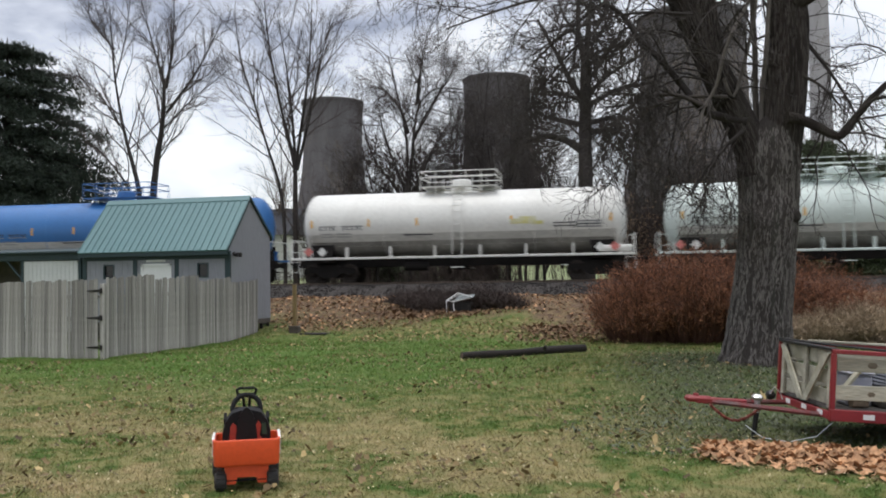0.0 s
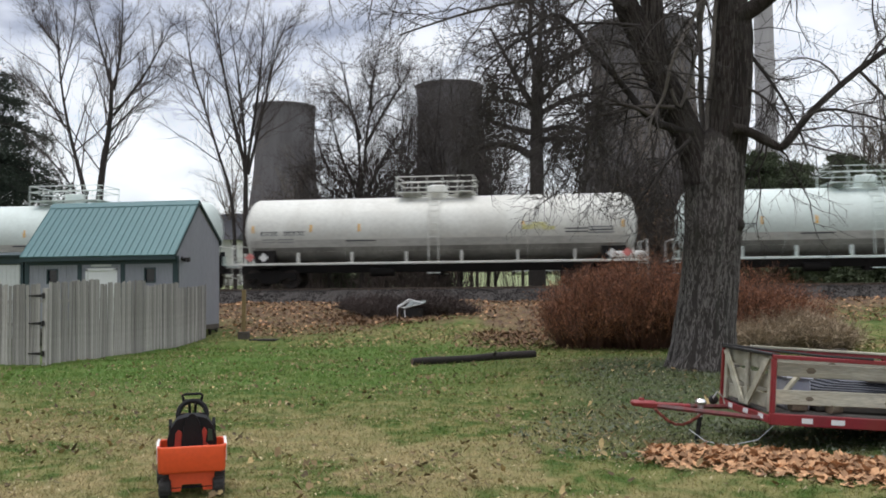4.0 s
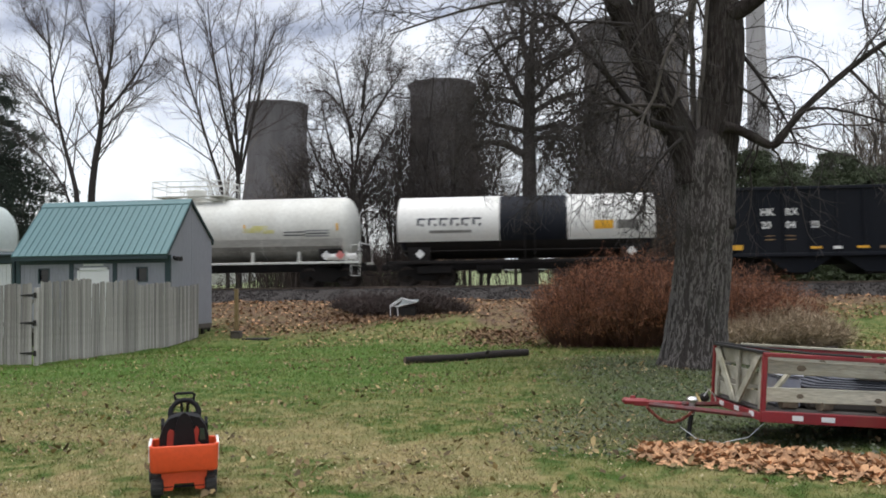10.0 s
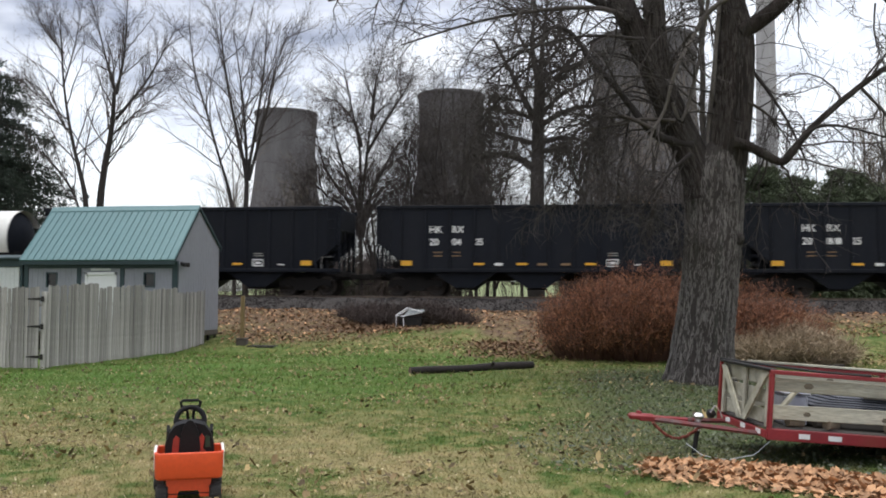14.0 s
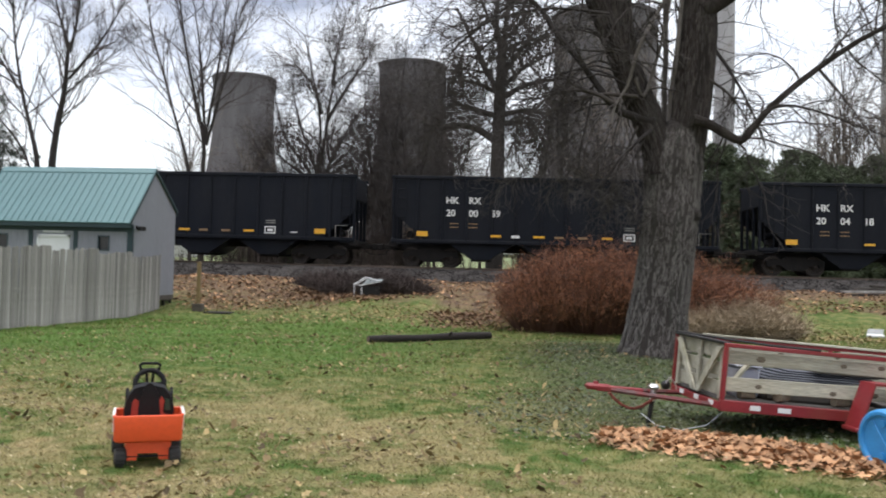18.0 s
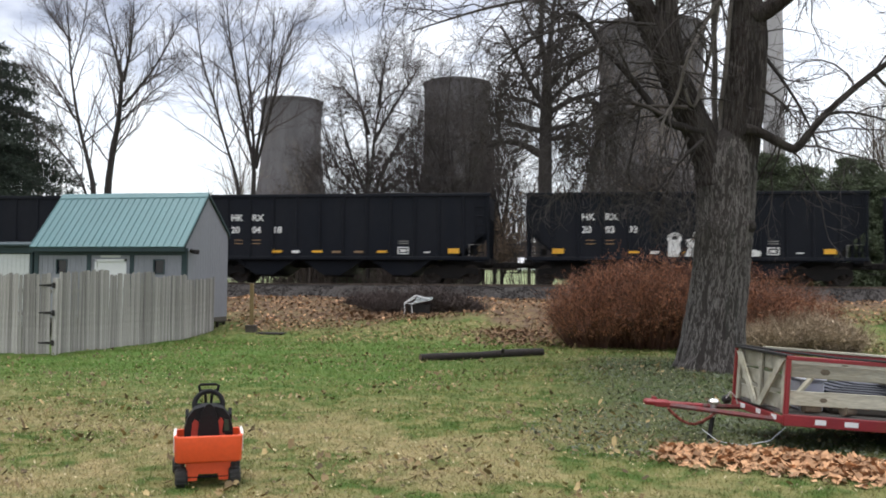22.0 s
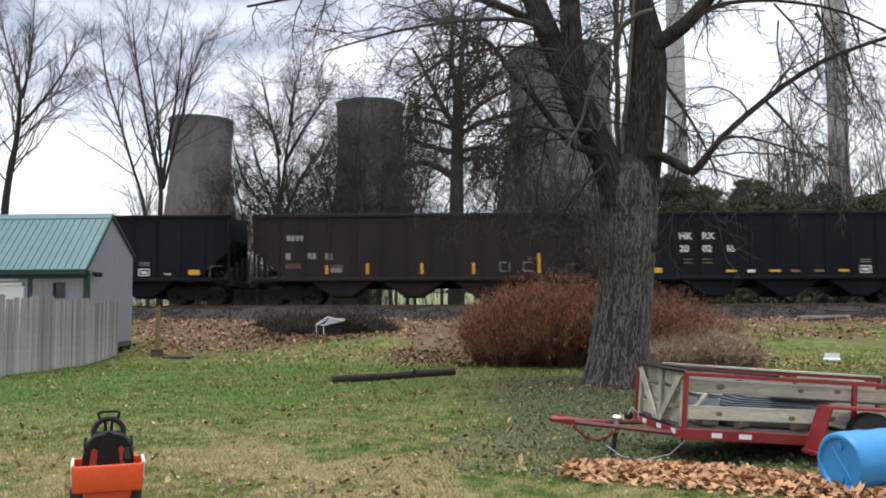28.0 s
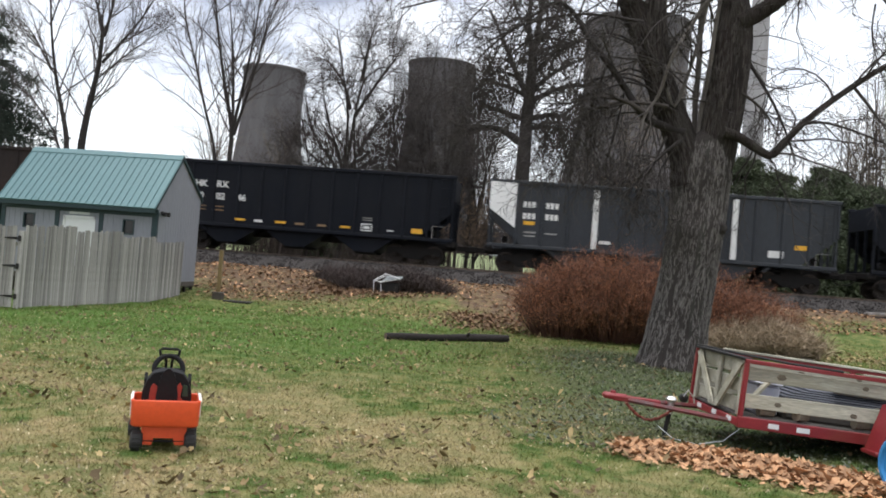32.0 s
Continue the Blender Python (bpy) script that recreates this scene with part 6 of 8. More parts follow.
# ---- ride-on toy ----
ORANGE = mat("orange_plastic", (0.84, 0.105, 0.030), (0.72, 0.085, 0.026), 0.42, 0, 2, 30, 0.03, 0.35, dirt=None)
TOYWHITE = mat("white_plastic", (0.78, 0.76, 0.74), (0.66, 0.64, 0.60), 0.45, 0, 3, 30, 0.03, 0.3)
TOYBLACK = mat("black_plastic", (0.006, 0.006, 0.007), (0.012, 0.011, 0.011), 0.72, 0, 4, 40, 0.08, 0.5, spec=0.25)
TOYGREEN = mat("green_sticker", (0.010, 0.045, 0.022), (0.008, 0.025, 0.014), 0.5, 0, 5, 30, 0.03, 0.4)
TOYRED = mat("dull_red_plastic", (0.36, 0.040, 0.020), (0.22, 0.026, 0.015), 0.6, 0, 8, 40, 0.05, 0.7)
RUBBER = mat("black_rubber", (0.018, 0.018, 0.018), (0.05, 0.045, 0.04), 0.85, 0, 5, 40, 0.2, 0.6)


def build_toy():
    ob = thing("ride_on_toy", "orange and black plastic ride-on toy with rear bin on grass", "toy", pose(-3.62, 7.55, ground_z(-3.6, 7.5), 0, 0, 25.5) @ Matrix.Diagonal((0.945, 0.95, 0.945, 1)))
    # bin: tapered open tray with a thick rolled rim
    s = Shape()
    zt, zb, th = 0.475, 0.255, 0.022
    def ring(hx, y0, y1, z):
        c = 0.035
        return [(-hx + c, y0, z), (hx - c, y0, z), (hx, y0 + c, z), (hx, y1 - c, z), (hx - c, y1, z), (-hx + c, y1, z), (-hx, y1 - c, z), (-hx, y0 + c, z)]
    rings = [ring(0.284, -0.335, 0.10, zb - 0.022), ring(0.294, -0.352, 0.11, zb), ring(0.300, -0.345, 0.12, zt - 0.02), ring(0.304, -0.344, 0.125, zt - 0.008), ring(0.300, -0.338, 0.12, zt), ring(0.284, -0.318, 0.10, zt - 0.004), ring(0.272, -0.305, 0.09, zb + 0.02)]
    for r in rings:
        s.v.extend(r)
    for i in range(len(rings) - 1):
        s.f += [(i * 8 + k, i * 8 + (k + 1) % 8, (i + 1) * 8 + (k + 1) % 8, (i + 1) * 8 + k) for k in range(8)]
    s.f += [tuple(range(7, -1, -1)), tuple(48 + k for k in range(8))]
    bin_ = part("rear_bin", s, ORANGE, ob, "orange plastic bin", smooth=50)
    for x in (-0.288, 0.288):
        sx = 1 if x > 0 else -1
        part("side_wing", Shape().prism([(-0.26, 0.32), (-0.27, 0.462), (-0.21, 0.490), (0.06, 0.49), (0.12, 0.45), (0.12, 0.32)], min(x, x + sx * 0.022), max(x, x + sx * 0.022), "x"), TOYWHITE, bin_, "white side panel")
    # chassis below the bin, with an arched opening between the wheels
    s = Shape()
    s.prism([(-0.205, 0.255), (0.205, 0.255), (0.185, 0.055), (0.10, 0.055), (0.085, 0.115), (-0.085, 0.115), (-0.10, 0.055), (-0.185, 0.055)], -0.245, -0.18)
    s.box(-0.19, 0.19, -0.18, 0.55, 0.115, 0.25, 0.02)
    part("chassis", s, ORANGE, ob, "orange plastic chassis")
    part("axle", Shape().tube([(-0.26, -0.235, 0.088), (0.26, -0.235, 0.088)], 0.012, 8), TOYBLACK, ob)
    tyre = [(0.030, -0.05), (0.060, -0.055), (0.078, -0.045), (0.088, -0.03), (0.088, 0.03), (0.078, 0.045), (0.060, 0.055), (0.030, 0.05)]
    for x, y in ((-0.235, -0.235), (0.235, -0.235), (-0.275, 0.36), (0.255, 0.36)):
        w = part("wheel", Shape().lathe(tyre, 22, "x", (x, y, 0.088), close=True), RUBBER, ob, "black plastic wheel")
        for k in range(12):
            a = k * math.pi / 6
            part("tread_lug", Shape().box(-0.04, 0.04, -0.010, 0.010, 0.084, 0.093), RUBBER, w, m=pose(x, y, 0.088, math.degrees(a)))
        part("hub", Shape().lathe([(0.0, -0.058), (0.032, -0.056), (0.036, -0.05), (0.036, 0.05), (0.032, 0.056), (0.0, 0.058)], 14, "x", (x, y, 0.088)), ORANGE if x > 0 else TOYBLACK, w)
    # seat back: rounded shell with a dished front
    prof = [(-0.225, 0.26), (-0.222, 0.50), (-0.190, 0.60), (-0.135, 0.675), (-0.05, 0.70), (0.05, 0.70), (0.135, 0.675), (0.190, 0.60), (0.222, 0.50), (0.225, 0.26)]
    seat = part("seat_back", Shape().prism(prof, -0.05, 0.19), TOYBLACK, ob, "black plastic seat back")
    part("seat_wing", Shape().prism([(0.10, 0.28), (0.11, 0.60), (0.17, 0.655), (0.30, 0.60), (0.34, 0.45), (0.34, 0.28)], -0.215, -0.185, "x"), TOYBLACK, seat)
    part("seat_wing", Shape().prism([(0.10, 0.28), (0.11, 0.60), (0.17, 0.655), (0.30, 0.60), (0.34, 0.45), (0.34, 0.28)], 0.185, 0.215, "x"), TOYBLACK, seat)
    part("seat", Shape().box(-0.17, 0.17, 0.19, 0.48, 0.25, 0.33, 0.03), TOYBLACK, ob)
    hump = [(0.100 * math.cos(math.pi * k / 12), 0.40 + 0.33 * math.sin(math.pi * k / 12)) for k in range(13)]
    part("seat_pad", Shape().prism(hump, -0.085, -0.048), TOYBLACK, seat)
    part("side_stripe", Shape().prism([(-0.165, 0.36), (-0.150, 0.55), (-0.125, 0.585), (-0.092, 0.56), (-0.080, 0.36)], -0.064, -0.0505), TOYRED, seat, "dull red stripe")
    part("side_stripe", Shape().prism([(0.070, 0.36), (0.085, 0.56), (0.110, 0.60), (0.135, 0.56), (0.120, 0.46), (0.165, 0.42), (0.165, 0.36)], -0.064, -0.0505), TOYRED, seat, "dull red stripe")
    part("sticker", Shape().prism([(0.140, 0.47), (0.142, 0.58), (0.180, 0.57), (0.190, 0.47)], -0.058, -0.0505), TOYGREEN, seat)
    # dash, steering wheel and push handle
    part("bonnet", Shape().box(-0.17, 0.17, 0.48, 0.78, 0.14, 0.42, 0.05), ORANGE, ob)
    part("steering_column", Shape().tube([(0, 0.56, 0.38), (0, 0.36, 0.66)], 0.022, 8), TOYBLACK, ob)
    ringpts = [(0.135 * math.cos(2 * math.pi * k / 24), 0.36 + 0.05 * math.sin(2 * math.pi * k / 24), 0.665 + 0.125 * math.sin(2 * math.pi * k / 24)) for k in range(25)]
    sw = part("steering_wheel", Shape().tube(ringpts, 0.025, 8, caps=False), TOYBLACK, ob)
    part("wheel_spoke", Shape().tube([(-0.13, 0.36, 0.665), (0.13, 0.36, 0.665)], 0.016, 6).tube([(0, 0.36, 0.665), (0, 0.33, 0.55)], 0.016, 6), TOYBLACK, sw)
    part("push_handle", Shape().tube([(-0.012, 0.60, 0.40), (-0.03, 0.50, 0.74), (-0.085, 0.485, 0.785), (-0.095, 0.48, 0.835), (-0.07, 0.478, 0.85), (0.07, 0.478, 0.85), (0.095, 0.48, 0.835), (0.085, 0.485, 0.785), (0.03, 0.50, 0.74), (0.012, 0.60, 0.40)], 0.014, 8), TOYBLACK, ob)
    part("handle_bar", Shape().tube([(-0.085, 0.484, 0.79), (0.085, 0.484, 0.79)], 0.011, 8), TOYBLACK, ob)


build_toy()

# ---- trailer ----
RED = mat("red_steel_paint", (0.27, 0.020, 0.027), (0.16, 0.016, 0.020), 0.45, 0, 3, 40, 0.1, 0.5, dirt=(0.22, 0.03, 0.025))
BOARD = mat("treated_board", (0.56, 0.53, 0.42), (0.27, 0.255, 0.205), 0.85, 0, 1.6, 22, 0.4, 0.95, stretch=(0.5, 4, 4), vary=0.18, dirt=(0.30, 0.28, 0.20))
KNOT = mat("board_knot", (0.17, 0.14, 0.10), (0.09, 0.07, 0.05), 0.9, 0, 8, 40, 0.2)
DECK = mat("old_deck_board", (0.10, 0.09, 0.08), (0.06, 0.055, 0.05), 0.9, 0, 2, 22, 0.3, stretch=(0.5, 4, 4))
OLDRED = mat("worn_red_paint", (0.20, 0.022, 0.026), (0.10, 0.055, 0.055), 0.6, 0, 7, 40, 0.2, 0.9, dirt=(0.12, 0.105, 0.10))
CHROME = mat("galvanised_metal", (0.62, 0.63, 0.65), (0.45, 0.45, 0.47), 0.3, 0.9, 6, 50, 0.05, 0.3)
TARP = mat("grey_blue_tarp", (0.05, 0.055, 0.07), (0.10, 0.105, 0.13), 0.6, 0, 3, 12, 0.4, 0.7, size=0.03)
TAPEWHITE = mat("white_reflective_tape", (0.80, 0.80, 0.80), (0.68, 0.68, 0.68), 0.35, 0, 4, 40, 0.02, 0.3)
CHAIN = mat("rusty_chain", (0.22, 0.05, 0.035), (0.13, 0.05, 0.04), 0.7, 0.4, 8, 60, 0.2)


def build_trailer():
    ob = thing("utility_trailer", "red steel utility trailer with wooden plank sides parked on grass", "trailer", pose(1.733, 10.0, 0.356, 0, 4.2, 13))
    L, W, H = 3.35, 1.48, 0.68

    def bar(name, x0, x1, y0, y1, z0, z1, m=RED, c=0.006, parent=None, label=""):
        return part(name, Shape().box(x0, x1, y0, y1, z0, z1, c), m, parent or ob, label)

    for y in (0.0, W - 0.05):
        bar("side_beam", 0, L, y, y + 0.05, -0.06, 0.06)
        bar("top_rail", 0, L, y, y + 0.045, H - 0.045, H)
        for x in (0.0, 2.02, L - 0.05):
            bar("post", x, x + 0.05, y + 0.002, y + 0.048, 0.06, H - 0.045)
    for x in (0.0, 0.8, 1.6, 2.4, L - 0.05):
        bar("cross_member", x, x + 0.05, 0.05, W - 0.05, -0.05, 0.03)
    for i in range(9):
        bar("deck_plank", 0.06, L - 0.06, 0.06 + i * 0.153, 0.06 + i * 0.153 + 0.145, 0.035, 0.07, DECK)
    # plank sides, inside the posts
    rng = random.Random(3)
    for y in (0.052, W - 0.082):
        for z, h in ((0.165, 0.155), (0.455, 0.150)):
            b = bar("side_plank", 0.07, L - 0.1, y, y + 0.03, z, z + h, BOARD, 0.006)
            if z < 0.3:
                b.matrix_basis = pose(0, 0, -0.012, 0, -0.9, 0)
            for k in range(3):
                x = 0.55 + k * 0.72 + rng.uniform(-0.2, 0.2)
                r = rng.uniform(0.014, 0.030)
                part("knot", Shape().lathe([(0.0, -0.002), (r * 1.5, 0.0)], 6, "y", (0, 0, 0)), KNOT, b, m=pose(x, y - 0.001, z + h * rng.uniform(0.3, 0.7)) @ Matrix.Diagonal((1.3, 1, 0.8, 1)))
    # front gate: horizontal planks behind a braced frame of uprights and two diagonals
    for z in (0.09, 0.30, 0.50):
        bar("gate_plank", 0.055, 0.08, 0.06, W - 0.06, z, z + 0.155, BOARD)
    for y in (0.07, W / 2 - 0.04, W - 0.15):
        bar("gate_upright", 0.02, 0.052, y, y + 0.085, 0.06, H - 0.02, BOARD)
    for ya, yb in ((W - 0.14, W / 2 + 0.05), (0.14, W / 2 - 0.05)):
        d = 0.065
        q = [(ya - d, H - 0.05), (ya + d, H - 0.05), (yb + d, 0.07), (yb - d, 0.07)]
        part("gate_brace", Shape().prism(q if ya < yb else q[::-1], -0.005, 0.018, "x"), BOARD, ob)
    bar("gate_cap", -0.01, 0.085, 0.02, W - 0.02, H - 0.018, H + 0.012, BLACKIRON)
    part("rubber_strap", Shape().tube([(0.0, W - 0.03, H + 0.02), (0.25, 0.5, H + 0.02), (0.55, 0.03, H + 0.014), (1.1, 0.01, H + 0.012)], 0.016, 6), RUBBER, ob)
    part("cap_board", Shape().box(1.35, 2.15, 0.0, 0.055, H + 0.001, H + 0.020, 0.004), BOARD, ob)
    part("cap_board", Shape().box(0.35, L, W - 0.07, W + 0.01, H + 0.001, H + 0.028, 0.004), BOARD, ob, "weathered board along the far rail")
    # load: folded tarp and scraps inside
    s = Shape()
    for k in range(5):
        s.box(0.62 + 0.10 * k, 1.75 + 0.10 * k, 0.35 + 0.05 * k, 1.05 - 0.03 * k, 0.30 + 0.022 * k, 0.320 + 0.022 * k, 0.008)
    single("folded_tarp", s, TARP, "dark grey-blue folded tarp lying in the trailer", "tarp", m=ob.matrix_basis.copy())
    tote = mat("cloudy_lilac_plastic", (0.40, 0.41, 0.52), (0.56, 0.57, 0.64), 0.5, 0, 3, 12, 0.1, 0.8)
    tb = Shape().box(0.30, 0.58, 0.30, 0.75, 0.071, 0.41, 0.03).box(0.285, 0.595, 0.285, 0.765, 0.41, 0.44, 0.012).box(0.35, 0.42, 0.29, 0.30, 0.14, 0.36)
    single("plastic_tote", tb, tote, "cloudy lilac plastic tote standing in the trailer", "tote", m=ob.matrix_basis.copy())
    st = Shape().box(0.62, 1.9, 0.25, 1.15, 0.071, 0.30, 0.03)
    single("storage_crate", st, DECK, "dark wooden crate under the tarp in the trailer", "crate", m=ob.matrix_basis.copy())
    for x, y, r in ((0.35, 0.13, 5), (0.75, 0.12, 30), (1.45, 0.14, 12)):
        single("firewood_piece", Shape().tube([(-0.09, 0, 0.06), (0.09, 0, 0.06)], 0.055, 9), KNOT, "short brown piece of firewood in the trailer", "firewood", m=ob.matrix_basis @ pose(x, y, 0.075, 0, 0, r))
    # boards lying loose on the load
    for k in range(4):
        single("loose_board", Shape().box(0.0, 1.5, 0.0, 0.12, 0.0, 0.022, 0.004), PICKET if k % 2 else DECK, "grey weathered board lying loose in the trailer", "board", group="boards in the trailer", m=ob.matrix_basis @ pose(1.2 + 0.08 * k, 0.25 + 0.19 * k, 0.425 + 0.023 * k, 0, 0, 3 * k - 4))
    single("slanted_plank", Shape().box(0.0, 0.6, 0.0, 0.09, 0.0, 0.03, 0.004), BOARD, "pale short plank leaning inside the trailer", "plank", m=ob.matrix_basis @ pose(0.12, 0.2, 0.08, 0, -52, 0))
    # reflective tape: white blocks on the red beam
    for x in (0.34, 0.66):
        part("reflective_tape", Shape().box(x, x + 0.12 + 0.03 * (x > 0.5), -0.004, -0.001, -0.028, 0.026), TAPEWHITE, ob)
    for y in (0.18, 0.6, 1.05):
        part("reflective_tape", Shape().box(-0.004, -0.001, y, y + 0.13, -0.025, 0.028), TAPEWHITE, ob)
    # wheel and fender on each side
    for y, s in ((-0.17, -1), (W + 0.17, 1)):
        w = part("wheel", Shape().lathe([(0.15, -0.09), (0.22, -0.10), (0.255, -0.085), (0.28, -0.06), (0.28, 0.06), (0.255, 0.085), (0.22, 0.10), (0.15, 0.09)], 30, "y", (2.12, y, 0.08), close=True), RUBBER, ob, "black trailer tyre")
        part("rim", Shape().lathe([(0.0, -0.06), (0.06, -0.07), (0.12, -0.03), (0.155, -0.08), (0.155, 0.08), (0.12, 0.03), (0.0, 0.06)], 20, "y", (2.12, y, 0.08)), CHROME, w)
        ya, yb = min(y - 0.15, y + 0.13), max(y - 0.15, y + 0.13)
        out = [(1.42, -0.08), (1.56, 0.41), (2.72, 0.41), (2.86, -0.08), (2.84, -0.08), (2.705, 0.385), (1.575, 0.385), (1.44, -0.08)]
        part("fender", Shape().prism(out, ya, yb), RED, ob, "red angled steel fender")
        part("fender_step", Shape().box(1.38, 1.50, ya, yb, -0.13, -0.082, 0.01), RED, ob)
    part("axle", Shape().tube([(2.12, -0.1, 0.08), (2.12, W + 0.1, 0.08)], 0.035, 8), UNDER, ob)
    # drawbar, coupler, jack, chain and cable
    for y in (0.12, W - 0.12):
        part("drawbar", Shape().tube([(0.5, y, -0.05), (0.0, y + (0.74 - y) * 0.25, -0.03), (-1.0, 0.74 + (0.03 if y > 0.7 else -0.03), -0.015)], 0.030, 6), OLDRED, ob, "worn dark red drawbar")
    part("tongue", Shape().box(-1.18, -0.62, 0.69, 0.79, -0.04, 0.025, 0.01), RED, ob)
    part("coupler", Shape().box(-1.30, -1.00, 0.685, 0.795, -0.03, 0.040, 0.025).lathe([(0.0, 0.0), (0.035, 0.005), (0.03, 0.03), (0, 0.035)], 12, "z", (-1.18, 0.74, 0.035)), RED, ob)
    j = part("jack", Shape().tube([(-0.52, 0.66, 0.09), (-0.52, 0.66, -0.10)], 0.034, 10), CHROME, ob, "galvanised tongue jack")
    part("jack_leg", Shape().tube([(-0.52, 0.66, -0.08), (-0.55, 0.66, -0.40)], 0.027, 10), BLACKIRON, j)
    part("jack_crank", Shape().tube([(-0.40, 0.62, 0.12), (-0.36, 0.60, 0.20), (-0.30, 0.58, 0.14), (-0.28, 0.57, 0.07)], 0.009, 8), CHROME, j)
    part("winch_housing", Shape().lathe([(0.0, -0.05), (0.045, -0.035), (0.055, 0.0), (0.045, 0.035), (0.0, 0.05)], 14, "y", (-0.37, 0.68, 0.10)), BLACKIRON, ob)
    part("clamp", Shape().box(-0.58, -0.46, 0.60, 0.72, 0.03, 0.10, 0.03), CHROME, ob)
    chain = [(-1.05 + 0.08 * k, 0.62, -0.04 - 0.16 * math.sin(math.pi * k / 7)) for k in range(8)]
    for a, b in zip(chain, chain[1:]):
        part("chain_link", Shape().tube([a, ((a[0] + b[0]) / 2, a[1] + 0.02, (a[2] + b[2]) / 2), b], 0.017, 6), CHAIN, ob)
    part("cable", Shape().tube([(-0.66, 0.60, -0.24), (-0.5, 0.5, -0.35), (-0.25, 0.4, -0.36), (0.0, 0.3, -0.27), (0.12, 0.2, -0.10)], 0.005, 6), CHROME, ob)


build_trailer()


def build_barrel():
    blue = mat("blue_drum_plastic", (0.035, 0.27, 0.60), (0.03, 0.21, 0.50), 0.4, 0, 2, 30, 0.03, 0.4)
    m = pose(2.95, 8.76, 0.285 + ground_z(3.2, 9.0), 0, 0, 26)
    ob = thing("plastic_drum", "bright blue plastic drum lying on its side", "drum", m)
    prof = [(0.02, 0.035), (0.22, 0.03), (0.235, 0.0), (0.262, 0.0), (0.283, 0.02), (0.290, 0.06), (0.286, 0.22), (0.293, 0.27), (0.293, 0.31), (0.286, 0.36), (0.286, 0.53), (0.293, 0.57), (0.293, 0.61), (0.286, 0.66), (0.290, 0.82), (0.283, 0.86), (0.262, 0.88), (0.235, 0.88), (0.22, 0.85), (0.02, 0.85)]
    b = part("drum_body", Shape().lathe(prof, 40, "x", close=True), blue, ob)
    part("end_rib", Shape().box(0.022, 0.034, -0.20, 0.20, -0.012, 0.012, 0.003), blue, b, m=pose(0, 0, 0, 52))
    part("bung", Shape().lathe([(0.0, 0.0), (0.035, 0.002), (0.035, 0.02)], 14, "x", (0.012, 0.0, 0.15)), blue, b)
    part("bung", Shape().lathe([(0.0, 0.0), (0.035, 0.002), (0.035, 0.02)], 14, "x", (0.012, 0.0, -0.15)), blue, b)


build_barrel()


# ---- shrubs, dry grass and brambles ----
LEAF_RUST = mat("rust_brown_leaves", (0.38, 0.160, 0.074), (0.19, 0.080, 0.045), 0.85, 0, 1.5, 8, 0.0, 0.6, island=0.45)
STEM_RUST = mat("reddish_stems", (0.125, 0.058, 0.038), (0.065, 0.032, 0.024), 0.9, 0, 2, 10, 0.0, 0.6)
STRAW = mat("dry_straw", (0.42, 0.325, 0.22), (0.22, 0.165, 0.115), 0.9, 0, 2, 10, 0.0, 0.6, island=0.35)
BRAMBLE = mat("bramble_stems", (0.066, 0.046, 0.040), (0.036, 0.027, 0.025), 0.9, 0, 2, 10, 0.0, 0.6, island=0.3)


def blades(rng, base, lean, length, width):
    """Thin bent strips, two triangles pairs each: base points, unit leans, lengths, widths."""
    n = len(base)
    side = np.cross(lean, rng.normal(0, 1, (n, 3)))
    side /= np.linalg.norm(side, axis=1)[:, None] + 1e-9
    bend = rng.normal(0, 0.18, (n, 3)) * np.array((1, 1, 0.3))
    mid = base + (lean + bend * 0.3) * length[:, None] * 0.55
    tip = base + (lean + bend) * length[:, None]
    w = side * width[:, None]
    V = np.stack((base - w, base + w, mid + w * 0.8, mid - w * 0.8, tip), 1).reshape(-1, 3)
    o = np.arange(n)[:, None] * 5
    F = np.concatenate((o + np.array((0, 1, 2)), o + np.array((0, 2, 3)), o + np.array((3, 2, 4))), 0)
    return V, F


